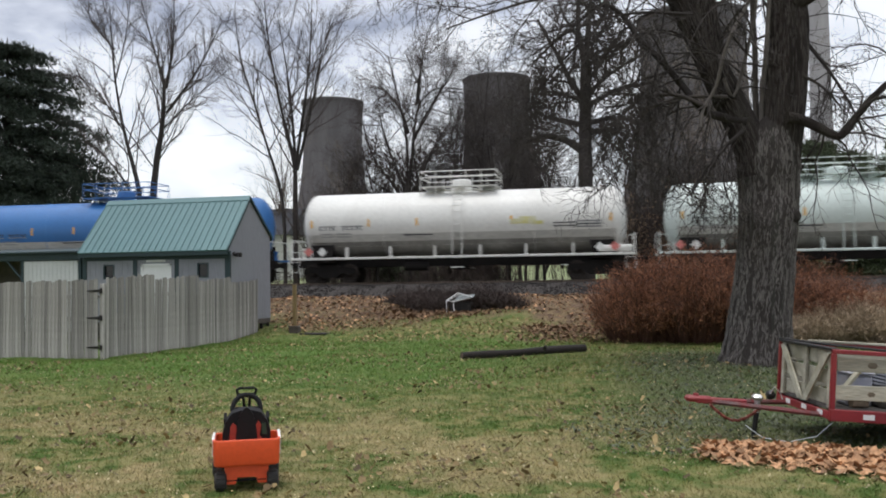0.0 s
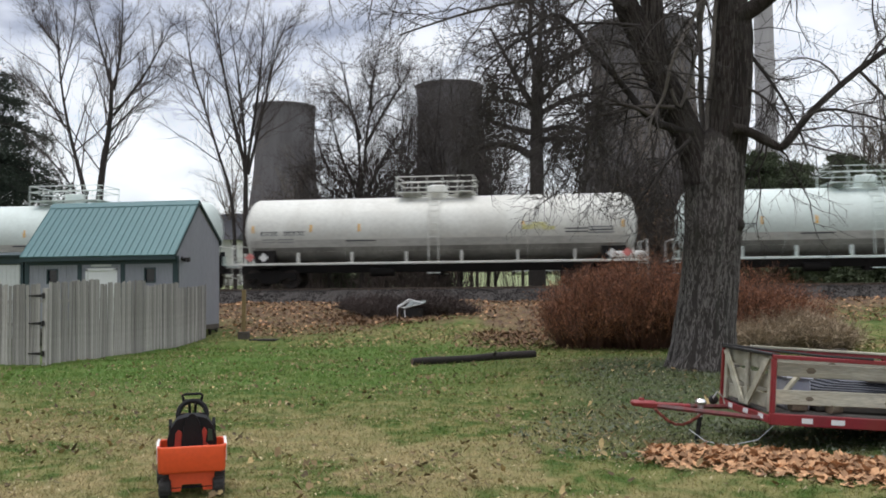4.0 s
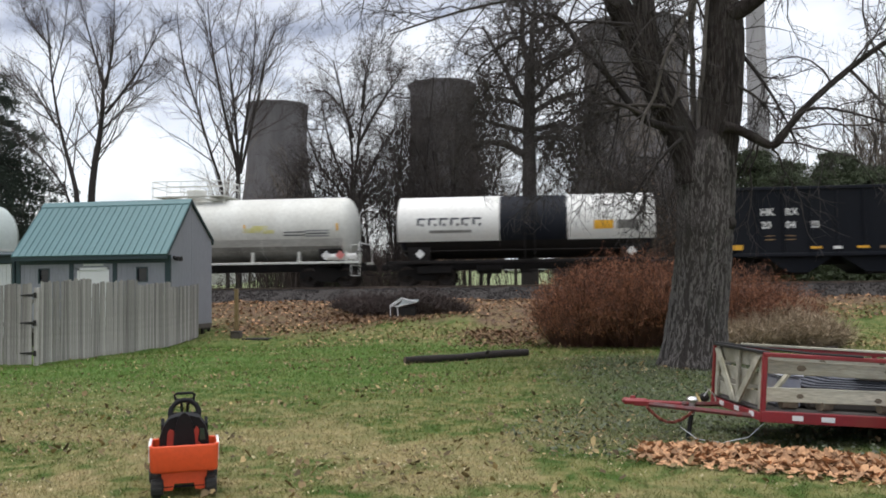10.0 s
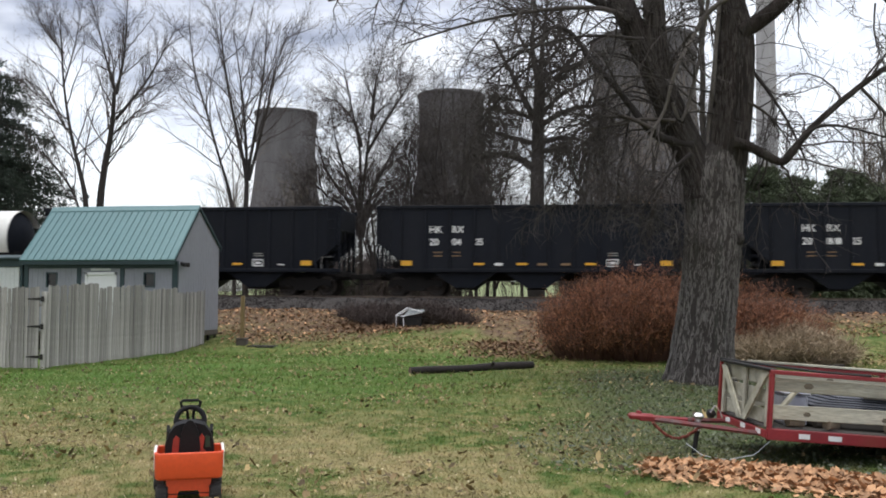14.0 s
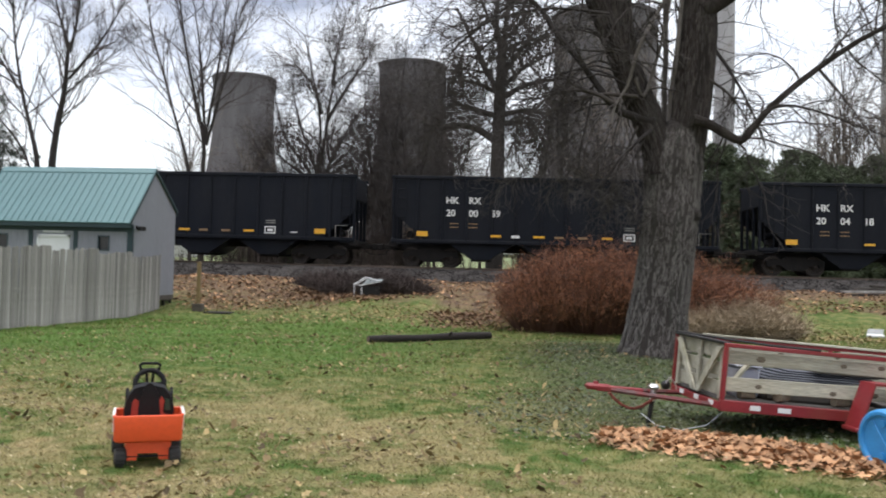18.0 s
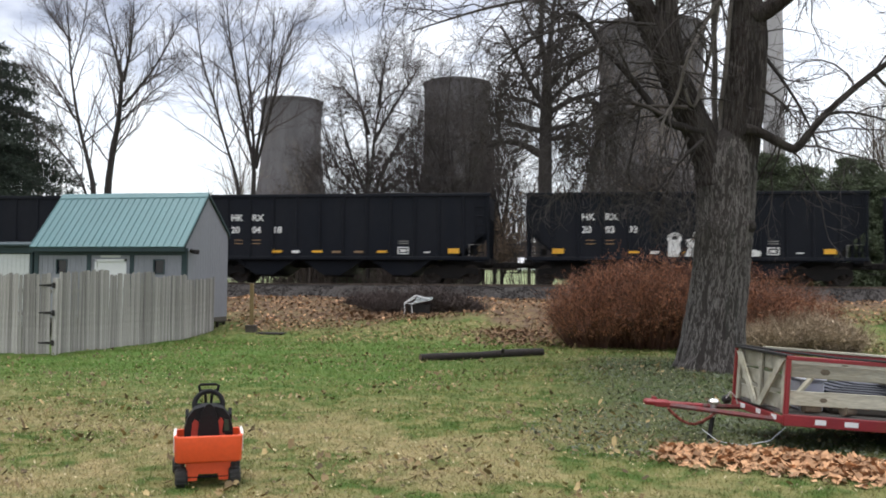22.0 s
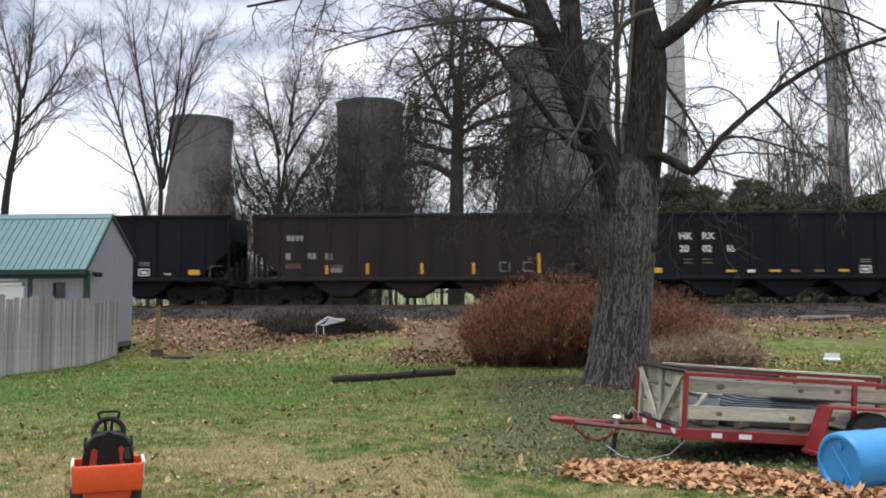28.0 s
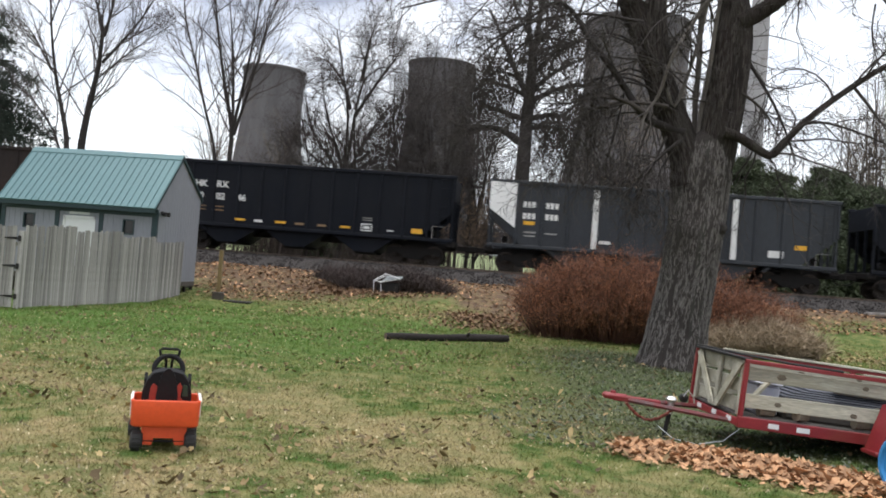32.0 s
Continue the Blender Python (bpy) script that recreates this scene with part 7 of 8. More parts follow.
def shrub(name, x, y, wx, wy, h, stems, leaves, seed, leaf, stem, label, leafsize=0.05, category="shrub", spread=0.5, low=0.25):
    """A twiggy shrub: arching stems from a broad foot and small leaves on the outer twigs."""
    rng = np.random.default_rng(seed)
    ob = thing(name, label, category)
    a, q = rng.uniform(0, 2 * math.pi, stems), np.sqrt(rng.uniform(0, 1, stems))
    bx, by = x + wx * 0.62 * q * np.cos(a), y + wy * 0.62 * q * np.sin(a)
    base = np.stack((bx, by, rise(bx, by) - 0.03), -1)
    out = np.stack((np.cos(a) * q * wx * spread, np.sin(a) * q * wy * spread, np.zeros(stems)), -1)
    top = h * np.sqrt(np.clip(1 - 0.72 * q * q, 0.1, 1)) * rng.uniform(0.55, 1.06, stems)
    vec = out + np.stack((rng.normal(0, 0.16, stems), rng.normal(0, 0.16, stems), top), -1)
    ln = np.linalg.norm(vec, axis=1)
    V, F = blades(rng, base, vec / ln[:, None], ln, np.full(stems, 0.012))
    # side twigs
    k = rng.integers(0, stems, stems * 8)
    f = rng.uniform(low, 1.0, len(k))
    p = base[k] + vec[k] * f[:, None]
    d = rng.normal(0, 1, (len(k), 3)) + np.array((0, 0, 0.8)) + out[k] * 0.5
    d /= np.linalg.norm(d, axis=1)[:, None]
    tl = rng.uniform(0.15, 0.55, len(k))
    V2, F2 = blades(rng, p, d, tl, np.full(len(k), 0.006))
    o = new("branchwork", soup("branchwork", np.concatenate((V, V2)), np.concatenate((F, F2 + len(V))), stem))
    o.parent = ob
    if leaves:
        j = rng.integers(0, len(k), leaves)
        c = p[j] + d[j] * (tl[j] * rng.uniform(0.2, 1.1, leaves))[:, None] + rng.normal(0, 0.03, (leaves, 3))
        u = rng.normal(0, 1, (leaves, 3)) + np.array((0, 0, -0.3))
        u /= np.linalg.norm(u, axis=1)[:, None]
        w = np.cross(u, rng.normal(0, 1, (leaves, 3)))
        w /= np.linalg.norm(w, axis=1)[:, None]
        s = (leafsize * rng.uniform(0.5, 1.3, leaves))[:, None]
        LV = np.stack((c - u * s, c + w * s * 0.38, c + u * s, c - w * s * 0.38), 1).reshape(-1, 3)
        lf = new("foliage", soup("foliage", LV, np.arange(len(LV)).reshape(-1, 4), leaf))
        lf.parent = ob
    return ob


for k, (x, y, wx, wy, h, n) in enumerate(((-0.30, 25.9, 1.40, 1.5, 2.30, 560), (0.45, 26.1, 1.3, 1.3, 2.6, 420), (1.15, 26.0, 1.7, 1.6, 2.78, 700), (2.6, 26.1, 1.8, 1.5, 2.68, 580), (4.1, 26.2, 1.6, 1.5, 2.30, 540), (5.2, 26.6, 1.3, 1.3, 1.75, 360))):
    shrub("shrub", x, y, wx, wy, h, n, n * 76, 100 + k, LEAF_RUST, STEM_RUST, "rust-brown leafy shrub at the foot of the bank", 0.021, low=0.40)
for k, (x, y, wx, wy, h, n) in enumerate(((4.2, 24.7, 0.8, 0.6, 0.85, 1100), (5.2, 25.0, 0.85, 0.7, 1.05, 1500), (6.0, 25.4, 0.6, 0.6, 0.8, 700))):
    shrub("dry_grass_clump", x, y, wx, wy, h, n, n, 120 + k, STRAW, STRAW, "straw-coloured clump of dead grass beside the shrubs", 0.05, "dry grass", 0.8)
for k, (x, y, wx, wy, h, n) in enumerate(((-8.4, 32.3, 0.75, 0.6, 0.55, 300), (-7.9, 31.7, 0.6, 0.5, 0.42, 240), (-6.5, 32.3, 0.7, 0.6, 0.85, 320), (-5.7, 32.2, 0.65, 0.5, 0.62, 260), (-5.0, 32.0, 0.5, 0.4, 0.35, 140), (-9.3, 32.9, 0.6, 0.4, 0.40, 120), (-7.2, 32.8, 0.9, 0.5, 0.55, 240))):
    shrub("bramble", x, y, wx, wy, h, n, n * 5, 140 + k, BRAMBLE, BRAMBLE, "dark tangled brambles and dead stems on the bank", 0.05, "bramble", 0.7)

DEADLEAF = mat("clinging_dead_leaves", (0.20, 0.135, 0.085), (0.12, 0.085, 0.058), 0.9, 0, 1.5, 8, 0.0, 0.6, island=0.5)
for k, (x, y, h) in enumerate(((2.4, 50.0, 6.6), (5.2, 50.5, 6.0), (8.2, 50.5, 5.6))):
    shrub("brush_thicket", x, y, 2.6, 1.2, h, 420, 5200, 180 + k, DEADLEAF, BRAMBLE, "brown leggy thicket with clinging dead leaves behind the railway", 0.07, "thicket", 0.5)
for k, (x, y, h) in enumerate(((-4.4, 50.4, 6.3), (-6.9, 50.8, 5.9), (-1.8, 50.6, 6.6))):
    shrub("brush_thicket", x, y, 1.7, 1.0, h, 80, 3600, 190 + k, DEADLEAF, BRAMBLE, "brown leggy thicket with clinging dead leaves behind the railway", 0.06, "thicket", 0.5, low=0.64)


# ---- odds and ends on the bank ----
def build_debris():
    pale = mat("white_enamel", (0.74, 0.75, 0.76), (0.55, 0.55, 0.54), 0.45, 0, 4, 30, 0.05, 0.4)
    dull = mat("dull_enamel", (0.22, 0.25, 0.25), (0.10, 0.11, 0.11), 0.5, 0, 4, 20, 0.05, 0.7)
    x, y = -6.95, 31.45
    z = ground_z(x, y)
    ob = thing("discarded_frame", "overturned white metal frame dumped among brambles", "debris", pose(x, y, z, 0, 0, 8) @ Matrix.Scale(0.88, 4))
    a, b, c, d = (-0.30, -0.2, 0.03), (-0.30, -0.2, 0.50), (0.02, -0.2, 0.03), (-0.02, -0.2, 0.46)
    e, f, g, h = (0.16, -0.05, 0.80), (0.22, 0.25, 0.76), (0.80, 0.0, 0.62), (-0.26, 0.2, 0.48)
    for p0, p1 in ((a, b), (a, c), (c, d), (b, e), (b, d), (h, f), (d, g), (b, h), (e, g)):
        part("frame_tube", Shape().tube([p0, p1], 0.022, 8), pale, ob)
    part("panel", Shape().add([(0.02, -0.20, 0.50), (0.82, -0.03, 0.64), (0.86, 0.22, 0.74), (0.20, 0.16, 0.72), (0.02, -0.18, 0.47), (0.82, -0.01, 0.61), (0.86, 0.24, 0.71), (0.20, 0.18, 0.69)], [(0, 1, 2, 3), (7, 6, 5, 4), (0, 4, 5, 1), (1, 5, 6, 2), (2, 6, 7, 3), (3, 7, 4, 0)]), dull, ob, "dull grey sheet panel")
    part("dark_panel", Shape().box(-0.20, 0.75, 0.05, 0.45, 0.02, 0.44, 0.03), BLACKIRON, ob)
    bx, by = 9.42, 27.6
    g = ground_z(bx, by)
    single("cardboard_box", Shape().box(-0.32, 0.32, -0.25, 0.25, 0.0, 0.10, 0.02).prism([(-0.3, 0.10), (0.3, 0.10), (0.34, 0.30), (-0.26, 0.30)], 0.22, 0.24), pale, "flattened white box lying in the grass", "box", m=pose(bx, by, g, 4, 0, -14) @ Matrix.Scale(0.72, 4))
    single("old_board", Shape().box(-0.42, 0.42, -0.10, 0.10, 0.0, 0.09, 0.015), TIE, "dark rotten board lying by the dry grass", "board", m=pose(5.75, 24.15, ground_z(5.75, 24.15), 0, -4, 6))
    for k in range(4):
        px, py = 11.6 + 0.5 * k, 36.0 + 0.12 * k
        single("old_plank", Shape().box(-1.0, 1.0, -0.10, 0.10, 0.0, 0.09, 0.01), (TIE, PICKET, DECK, TIE)[k], "grey weathered plank lying beside the track", "plank", group="planks beside the track", m=pose(px, py, ground_z(px, py) + 0.09 * k, 0, -3 + 2 * k, -6 + 7 * k))


build_debris()

# ---- power station, house and vehicles beyond the railway ----
CONCRETE = mat("tower_concrete", (0.150, 0.145, 0.148), (0.090, 0.084, 0.086), 0.9, 0, 0.012, 0.12, 0.2, 0.8, stretch=(1.6, 1.6, 0.35), size=0.5)
CONCRETE_PALE = mat("chimney_concrete", (0.42, 0.415, 0.415), (0.33, 0.32, 0.32), 0.9, 0, 0.02, 0.2, 0.1, 0.6, stretch=(1.5, 1.5, 0.3), size=0.3)


def tower(cx, cy, height, top, waist, foot, label):
    ob = thing("cooling_tower", label, "cooling tower")
    zt = height * 0.80
    prof = []
    for i in range(25):
        z = height * i / 24
        if z < zt:
            c = zt / math.sqrt((foot / waist) ** 2 - 1)
            r = waist * math.sqrt(1 + ((z - zt) / c) ** 2)
        else:
            r = waist + (top - waist) * ((z - zt) / (height - zt)) ** 1.6
        prof.append((r, z))
    inner = [(r - 0.9, z) for r, z in reversed(prof)]
    part("shell", Shape().lathe([(prof[0][0], 8.0)] + prof[2:] + inner[:-2] + [(prof[0][0] - 0.9, 8.0)], 72, "z", (cx, cy, 0)), CONCRETE, ob, smooth=50)
    part("rim", Shape().lathe([(top + 0.1, -1.6), (top + 0.8, -1.5), (top + 0.8, 0.3), (top - 1.0, 0.3)], 72, "z", (cx, cy, height)), CONCRETE, ob)
    s = Shape()
    for k in range(36):
        a, b = 2 * math.pi * k / 36, 2 * math.pi * (k + 0.5) / 36
        f = foot * 0.99
        s.tube([(cx + f * math.cos(a), cy + f * math.sin(a), -1), (cx + f * math.cos(b), cy + f * math.sin(b), 9)], 0.6, 5)
    part("leg_ring", s, CONCRETE, ob)


tower(-256.7, 700, 153.8, 25.6, 24.6, 46, "tall grey concrete cooling tower of a power station")
tower(-107.6, 648, 152.0, 24.8, 24.0, 44, "grey concrete cooling tower half hidden by bare trees")
tower(26.8, 506, 146.5, 29.4, 28.4, 55, "huge grey concrete cooling tower behind bare trees")


def chimney(cx, cy, r0, r1, height, label):
    ob = thing("chimney", label, "chimney")
    part("shaft", Shape().lathe([(r0, -1), (r1 + (r0 - r1) * 0.5, height * 0.4), (r1, height), (r1 - 0.6, height), (r1 - 0.8, height * 0.9)], 40, "z", (cx, cy, 0)), CONCRETE_PALE, ob, smooth=50)
    for k in range(5):
        z = height * (0.35 + 0.14 * k)
        part("platform_ring", Shape().lathe([(r1 + 0.5, -0.5), (r1 + 1.3, -0.5), (r1 + 1.3, 0.5), (r1 + 0.5, 0.5)], 32, "z", (cx, cy, z)), CONCRETE_PALE, ob)


chimney(110.0, 600, 8.0, 5.0, 300, "tall pale concrete chimney of the power station")
chimney(216.0, 602, 7.0, 5.8, 305, "tall pale concrete chimney beyond the bare trees")


def build_house():
    wall = mat("pale_house_siding", (0.66, 0.66, 0.64), (0.55, 0.55, 0.53), 0.7, 0, 0.5, 10, 0.1, 0.4)
    roof = mat("dark_shingle_roof", (0.050, 0.052, 0.060), (0.035, 0.035, 0.040), 0.9, 0, 1, 12, 0.3, 0.5)
    x0, x1, y0, y1 = -44.0, -29.7, 69.0, 76.0
    g = 2.0
    ob = thing("house", "low pale house with a dark roof beyond the railway", "house")
    w = part("wall", Shape().box(x0, x1, y0, y1, g, g + 4.0), wall, ob)
    part("roof", Shape().prism([(y0 - 0.4, g + 3.9), (y1 + 0.4, g + 3.9), ((y0 + y1) / 2, g + 6.4)], x0 - 0.4, x1 + 0.4, "x"), roof, ob)
    for x in (-42, -39, -36, -33, -31):
        wn = part("window", Shape().box(x - 0.5, x + 0.5, y0 - 0.03, y0 - 0.01, g + 1.6, g + 2.9), GLASS, w)
        part("frame", Shape().box(x - 0.6, x + 0.6, y0 - 0.05, y0 - 0.031, g + 2.9, g + 3.02).box(x - 0.6, x + 0.6, y0 - 0.05, y0 - 0.031, g + 1.48, g + 1.6), wall, wn)


build_house()


def parked_car(x, y, turn, paint, label, length=4.6, high=1.55):
    ob = thing("parked_car", label, "car", pose(x, y, ground_z(x, y), 0, 0, turn))
    h = high
    body = [(0.0, 0.35), (length, 0.35), (length, 0.85), (length - 0.15, 0.95), (length - 1.0, 1.0), (length - 1.7, h), (0.9, h), (0.15, 1.0), (0.0, 0.9)]
    part("body", Shape().prism(body, -0.85, 0.85), paint, ob)
    for y2 in (-0.86, 0.855):
        part("side_window", Shape().prism([(0.95, h - 0.1), (0.45, 1.05), (length - 1.25, 1.05), (length - 1.75, h - 0.1)], y2, y2 + 0.005), GLASS, ob)
    for wx in (0.85, length - 0.9):
        for wy in (-0.76, 0.76):
            part("wheel", Shape().lathe([(0.1, -0.1), (0.3, -0.1), (0.33, -0.05), (0.33, 0.05), (0.3, 0.1), (0.1, 0.1)], 18, "y", (wx, wy, 0.33), close=True), RUBBER, ob)


CARWHITE = mat("white_car_paint", (0.78, 0.79, 0.82), (0.68, 0.69, 0.72), 0.25, 0, 1, 12, 0.0, 0.2)
parked_car(-7.3, 84, 92, CARWHITE, "white car parked in the field beyond the railway")
parked_car(-4.1, 84, 88, CARWHITE, "white van parked in the field beyond the railway", 4.9, 2.0)


def build_field_fence():
    wood = BARK_GREY
    for k in range(12):
        x, y = -34 + 3.2 * k, 62 + 0.05 * (-34 + 3.2 * k)
        single("field_post", Shape().box(-0.09, 0.09, -0.09, 0.09, -0.2, 1.5, 0.02), wood, "weathered wooden field post beyond the railway", "post", group="field posts", m=pose(x, y, ground_z(x, y), 0, 0, 7 * k))
    V, F = [], []
    xs = np.arange(-80, 60.1, 2.0)
    for x in xs:
        for v in (48.6, 50.0, 51.4):
            y = v + SLANT * x
            V.append((x, y, ground_z(x, y) + 0.035))
    for i in range(len(xs) - 1):
        for j in range(2):
            F.append((i * 3 + j, (i + 1) * 3 + j, (i + 1) * 3 + j + 1, i * 3 + j + 1))
    gravel = mat("pale_gravel", (0.52, 0.50, 0.45), (0.42, 0.40, 0.35), 0.95, 0, 0.8, 14, 0.3, 0.5)
    o = new("gravel_road", soup("gravel_road", V, F, gravel))
    tagged(o, "pale gravel lane running beside the railway", "road", kind="structure")


build_field_fence()


def build_woods():
    """Undergrowth and far woods: thin leaning stems in a belt behind the field."""
    rng = np.random.default_rng(9)
    n = 15000
    x = rng.uniform(-110, 100, n)
    y = rng.uniform(92, 135, n) + 0.05 * x
    h = rng.uniform(2.0, 8.0, n) * (0.75 + 0.35 * np.sin(x * 0.11 + 1.0) + 0.2 * np.sin(x * 0.37))
    base = np.stack((x, y, rise(x, y) - 0.1), -1)
    lean = rng.normal(0, 0.25, (n, 3))
    lean[:, 2] = 1
    lean /= np.linalg.norm(lean, axis=1)[:, None]
    V, F = blades(rng, base, lean, np.maximum(h, 1.0), rng.uniform(0.02, 0.10, n))
    k = rng.integers(0, n, n * 3)
    p = base[k] + lean[k] * (h[k] * rng.uniform(0.3, 0.9, len(k)))[:, None]
    d = rng.normal(0, 1, (len(k), 3)) + np.array((0, 0, 0.9))
    d /= np.linalg.norm(d, axis=1)[:, None]
    V2, F2 = blades(rng, p, d, rng.uniform(0.8, 2.4, len(k)), np.full(len(k), 0.02))
    o = new("far_woods", soup("far_woods", np.concatenate((V, V2)), np.concatenate((F, F2 + len(V))), BRAMBLE))
    tagged(o, "belt of bare undergrowth and distant woods", "woods", kind="stuff")
    # brush along the far side of the track
    n = 5200
    u = np.concatenate((rng.uniform(-14, -9, n // 8), rng.uniform(-2, 14, n - n // 8)))
    low = np.zeros(n, bool)
    m = 600
    u, low, n = np.concatenate((u, rng.uniform(-42, -8.5, m))), np.concatenate((low, np.ones(m, bool))), n + m
    v = rng.uniform(52.5, 60, n)
    yy = v + 0.05 * u
    base = np.stack((u, yy, rise(u, yy) - 0.1), -1)
    lean = rng.normal(0, 0.32, (n, 3))
    lean[:, 2] = 1
    lean /= np.linalg.norm(lean, axis=1)[:, None]
    h = rng.uniform(1.2, 6.2, n) * np.where(low, 0.36, np.where(u > -1, 1.0, 0.75))
    V, F = blades(rng, base, lean, h, rng.uniform(0.012, 0.03, n))
    k = rng.integers(0, n, n * 5)
    p = base[k] + lean[k] * (h[k] * rng.uniform(0.25, 0.95, len(k)))[:, None]
    d = rng.normal(0, 1, (len(k), 3)) + np.array((0, 0, 0.5))
    d /= np.linalg.norm(d, axis=1)[:, None]
    V2, F2 = blades(rng, p, d, rng.uniform(0.4, 1.4, len(k)), np.full(len(k), 0.010))
    o = new("brush", soup("brush", np.concatenate((V, V2)), np.concatenate((F, F2 + len(V))), BRAMBLE))
    tagged(o, "tangled bare brush behind the railway", "brush", kind="stuff")
    # tall dense thicket in front of the towers
    groups = ((-0.6, 9.5, 1150, 3.0, 9.5), (-21.6, -18.2, 300, 3.0, 9.0), (-12.6, -10.8, 45, 5.0, 9.0))
    u = np.concatenate([rng.uniform(a, b, m) for a, b, m, _, _ in groups])
    h = np.concatenate([rng.uniform(lo, hi, m) for _, _, m, lo, hi in groups])
    bushy = np.concatenate([np.full(m, m < 100) for _, _, m, _, _ in groups])
    n = len(u)
    yy = rng.uniform(53, 62, n) + 0.05 * u
    base = np.stack((u, yy, rise(u, yy) - 0.1), -1)
    lean = rng.normal(0, 0.22, (n, 3))
    lean[:, 2] = 1
    lean /= np.linalg.norm(lean, axis=1)[:, None]
    V, F = blades(rng, base, lean, h, rng.uniform(0.015, 0.04, n))
    k = rng.choice(n, n * 14, p=np.where(bushy, 4.0, 1.0) / np.where(bushy, 4.0, 1.0).sum())
    p = base[k] + lean[k] * (h[k] * np.where(bushy[k], rng.uniform(0.5, 1.0, len(k)), rng.uniform(0.2, 0.98, len(k))))[:, None]
    d = rng.normal(0, 1, (len(k), 3)) + np.array((0, 0, 0.6))
    d /= np.linalg.norm(d, axis=1)[:, None]
    V2, F2 = blades(rng, p, d, rng.uniform(0.4, 1.7, len(k)), rng.uniform(0.007, 0.014, len(k)))
    o = new("tall_thicket", soup("tall_thicket", np.concatenate((V, V2)), np.concatenate((F, F2 + len(V))), BRAMBLE))
    tagged(o, "tall tangled thicket of bare dark stems behind the railway", "thicket", kind="stuff")


build_woods()

# ---- grass and fallen leaves ----
def grass_material():
    m = bpy.data.materials.new("grass_blades")
    m.use_nodes = True
    nt = m.node_tree
    p = nt.nodes["Principled BSDF"]
    col, _ = lawn_colour(nt, 1.1)
    g = nt.nodes.new("ShaderNodeNewGeometry")
    r = nt.nodes.new("ShaderNodeMapRange")
    r.inputs["To Min"].default_value, r.inputs["To Max"].default_value = 0.5, 1.65
    nt.links.new(g.outputs["Random Per Island"], r.inputs["Value"])
    h = nt.nodes.new("ShaderNodeHueSaturation")
    nt.links.new(col, h.inputs["Color"])
    nt.links.new(r.outputs[0], h.inputs["Value"])
    nt.links.new(h.outputs[0], p.inputs["Base Color"])
    p.inputs["Roughness"].default_value = 0.75
    p.inputs["Specular IOR Level"].default_value = 0.1
    # thin blades let light through
    tr = nt.nodes.new("ShaderNodeBsdfTranslucent")
    nt.links.new(h.outputs[0], tr.inputs["Color"])
    mx = nt.nodes.new("ShaderNodeMixShader")
    mx.inputs[0].default_value = 0.5
    nt.links.new(p.outputs[0], mx.inputs[1])
    nt.links.new(tr.outputs[0], mx.inputs[2])
    nt.links.new(mx.outputs[0], nt.nodes["Material Output"].inputs["Surface"])
    return m


def build_grass():
    rng = np.random.default_rng(12)
    bases, size = [], []
    for y0, y1, n, s in ((3.6, 6.5, 36000, 0.045), (6.5, 10, 52000, 0.05), (10, 16, 62000, 0.062), (16, 23, 60000, 0.08), (23, 30, 42000, 0.10)):
        y = rng.uniform(y0, y1, n)
        x = rng.uniform(-0.84, 0.62, n) * (y + 1.0)
        keep = ~((x < -13.0) & (y > 19.2))
        bases.append(np.stack((x, y, rise(x, y) - 0.005), -1)[keep])
        size.append(np.full(keep.sum(), s))
    b, s = np.concatenate(bases), np.concatenate(size)
    n = len(b)
    lean = rng.normal(0, 0.8, (n, 3))
    lean[:, 2] = 1
    lean /= np.linalg.norm(lean, axis=1)[:, None]
    side = np.cross(lean, rng.normal(0, 1, (n, 3)))
    side /= np.linalg.norm(side, axis=1)[:, None]
    ln = (s * rng.uniform(0.5, 1.4, n))[:, None]
    w = side * (s * 0.075)[:, None]
    V = np.stack((b - w, b + w, b + lean * ln), 1).reshape(-1, 3)
    o = new("grass", soup("grass", V, np.arange(len(V)).reshape(-1, 3), grass_material()))
    tagged(o, "short lawn grass, green with dry straw-coloured patches", "grass", kind="stuff")


build_grass()


def leaf_cloud(name, x, y, lift, size, seed, material, label, flat=0.45, narrow=0.45):
    """Fallen leaves: lobed, curled outlines lying on the ground."""
    rng = np.random.default_rng(seed)
    n = len(x)
    k = 10
    t = np.arange(k) * 2 * np.pi / k
    lobe = np.where(np.arange(k) % 2 == 0, 1.0, 0.78) * np.where(np.arange(k) == 5, 0.5, 1.0)
    r = lobe[None] * rng.uniform(0.62, 1.2, (n, k)) * size[:, None]
    turn = rng.uniform(0, 2 * np.pi, (n, 1))
    u = np.cos(t + turn) * r
    v = np.sin(t + turn) * r * rng.uniform(narrow, 1.0, (n, 1))
    curl = rng.normal(0, flat, (n, 2))
    bow = rng.uniform(-1.0, 3.0, (n, 1))
    z = u * curl[:, :1] + v * curl[:, 1:] + bow * (u * u + v * v)
    z -= z.min(1, keepdims=True)
    gx, gy = x[:, None] + u, y[:, None] + v
    g = rise(x, y)[:, None] + lift[:, None]
    ring = np.stack((gx, gy, g + z + 0.012), -1)
    cen = np.stack((x, y, (g[:, 0] + z.mean(1) * 0.7 + 0.010)), -1)
    V = np.concatenate((cen[:, None], ring), 1).reshape(-1, 3)
    o = np.arange(n)[:, None, None] * (k + 1)
    F = np.stack((np.zeros(k, int), 1 + np.arange(k), 1 + (np.arange(k) + 1) % k), -1)[None] + o
    ob = new(name, soup(name, V, F.reshape(-1, 3), material))
    return tagged(ob, label, "leaves", kind="stuff")


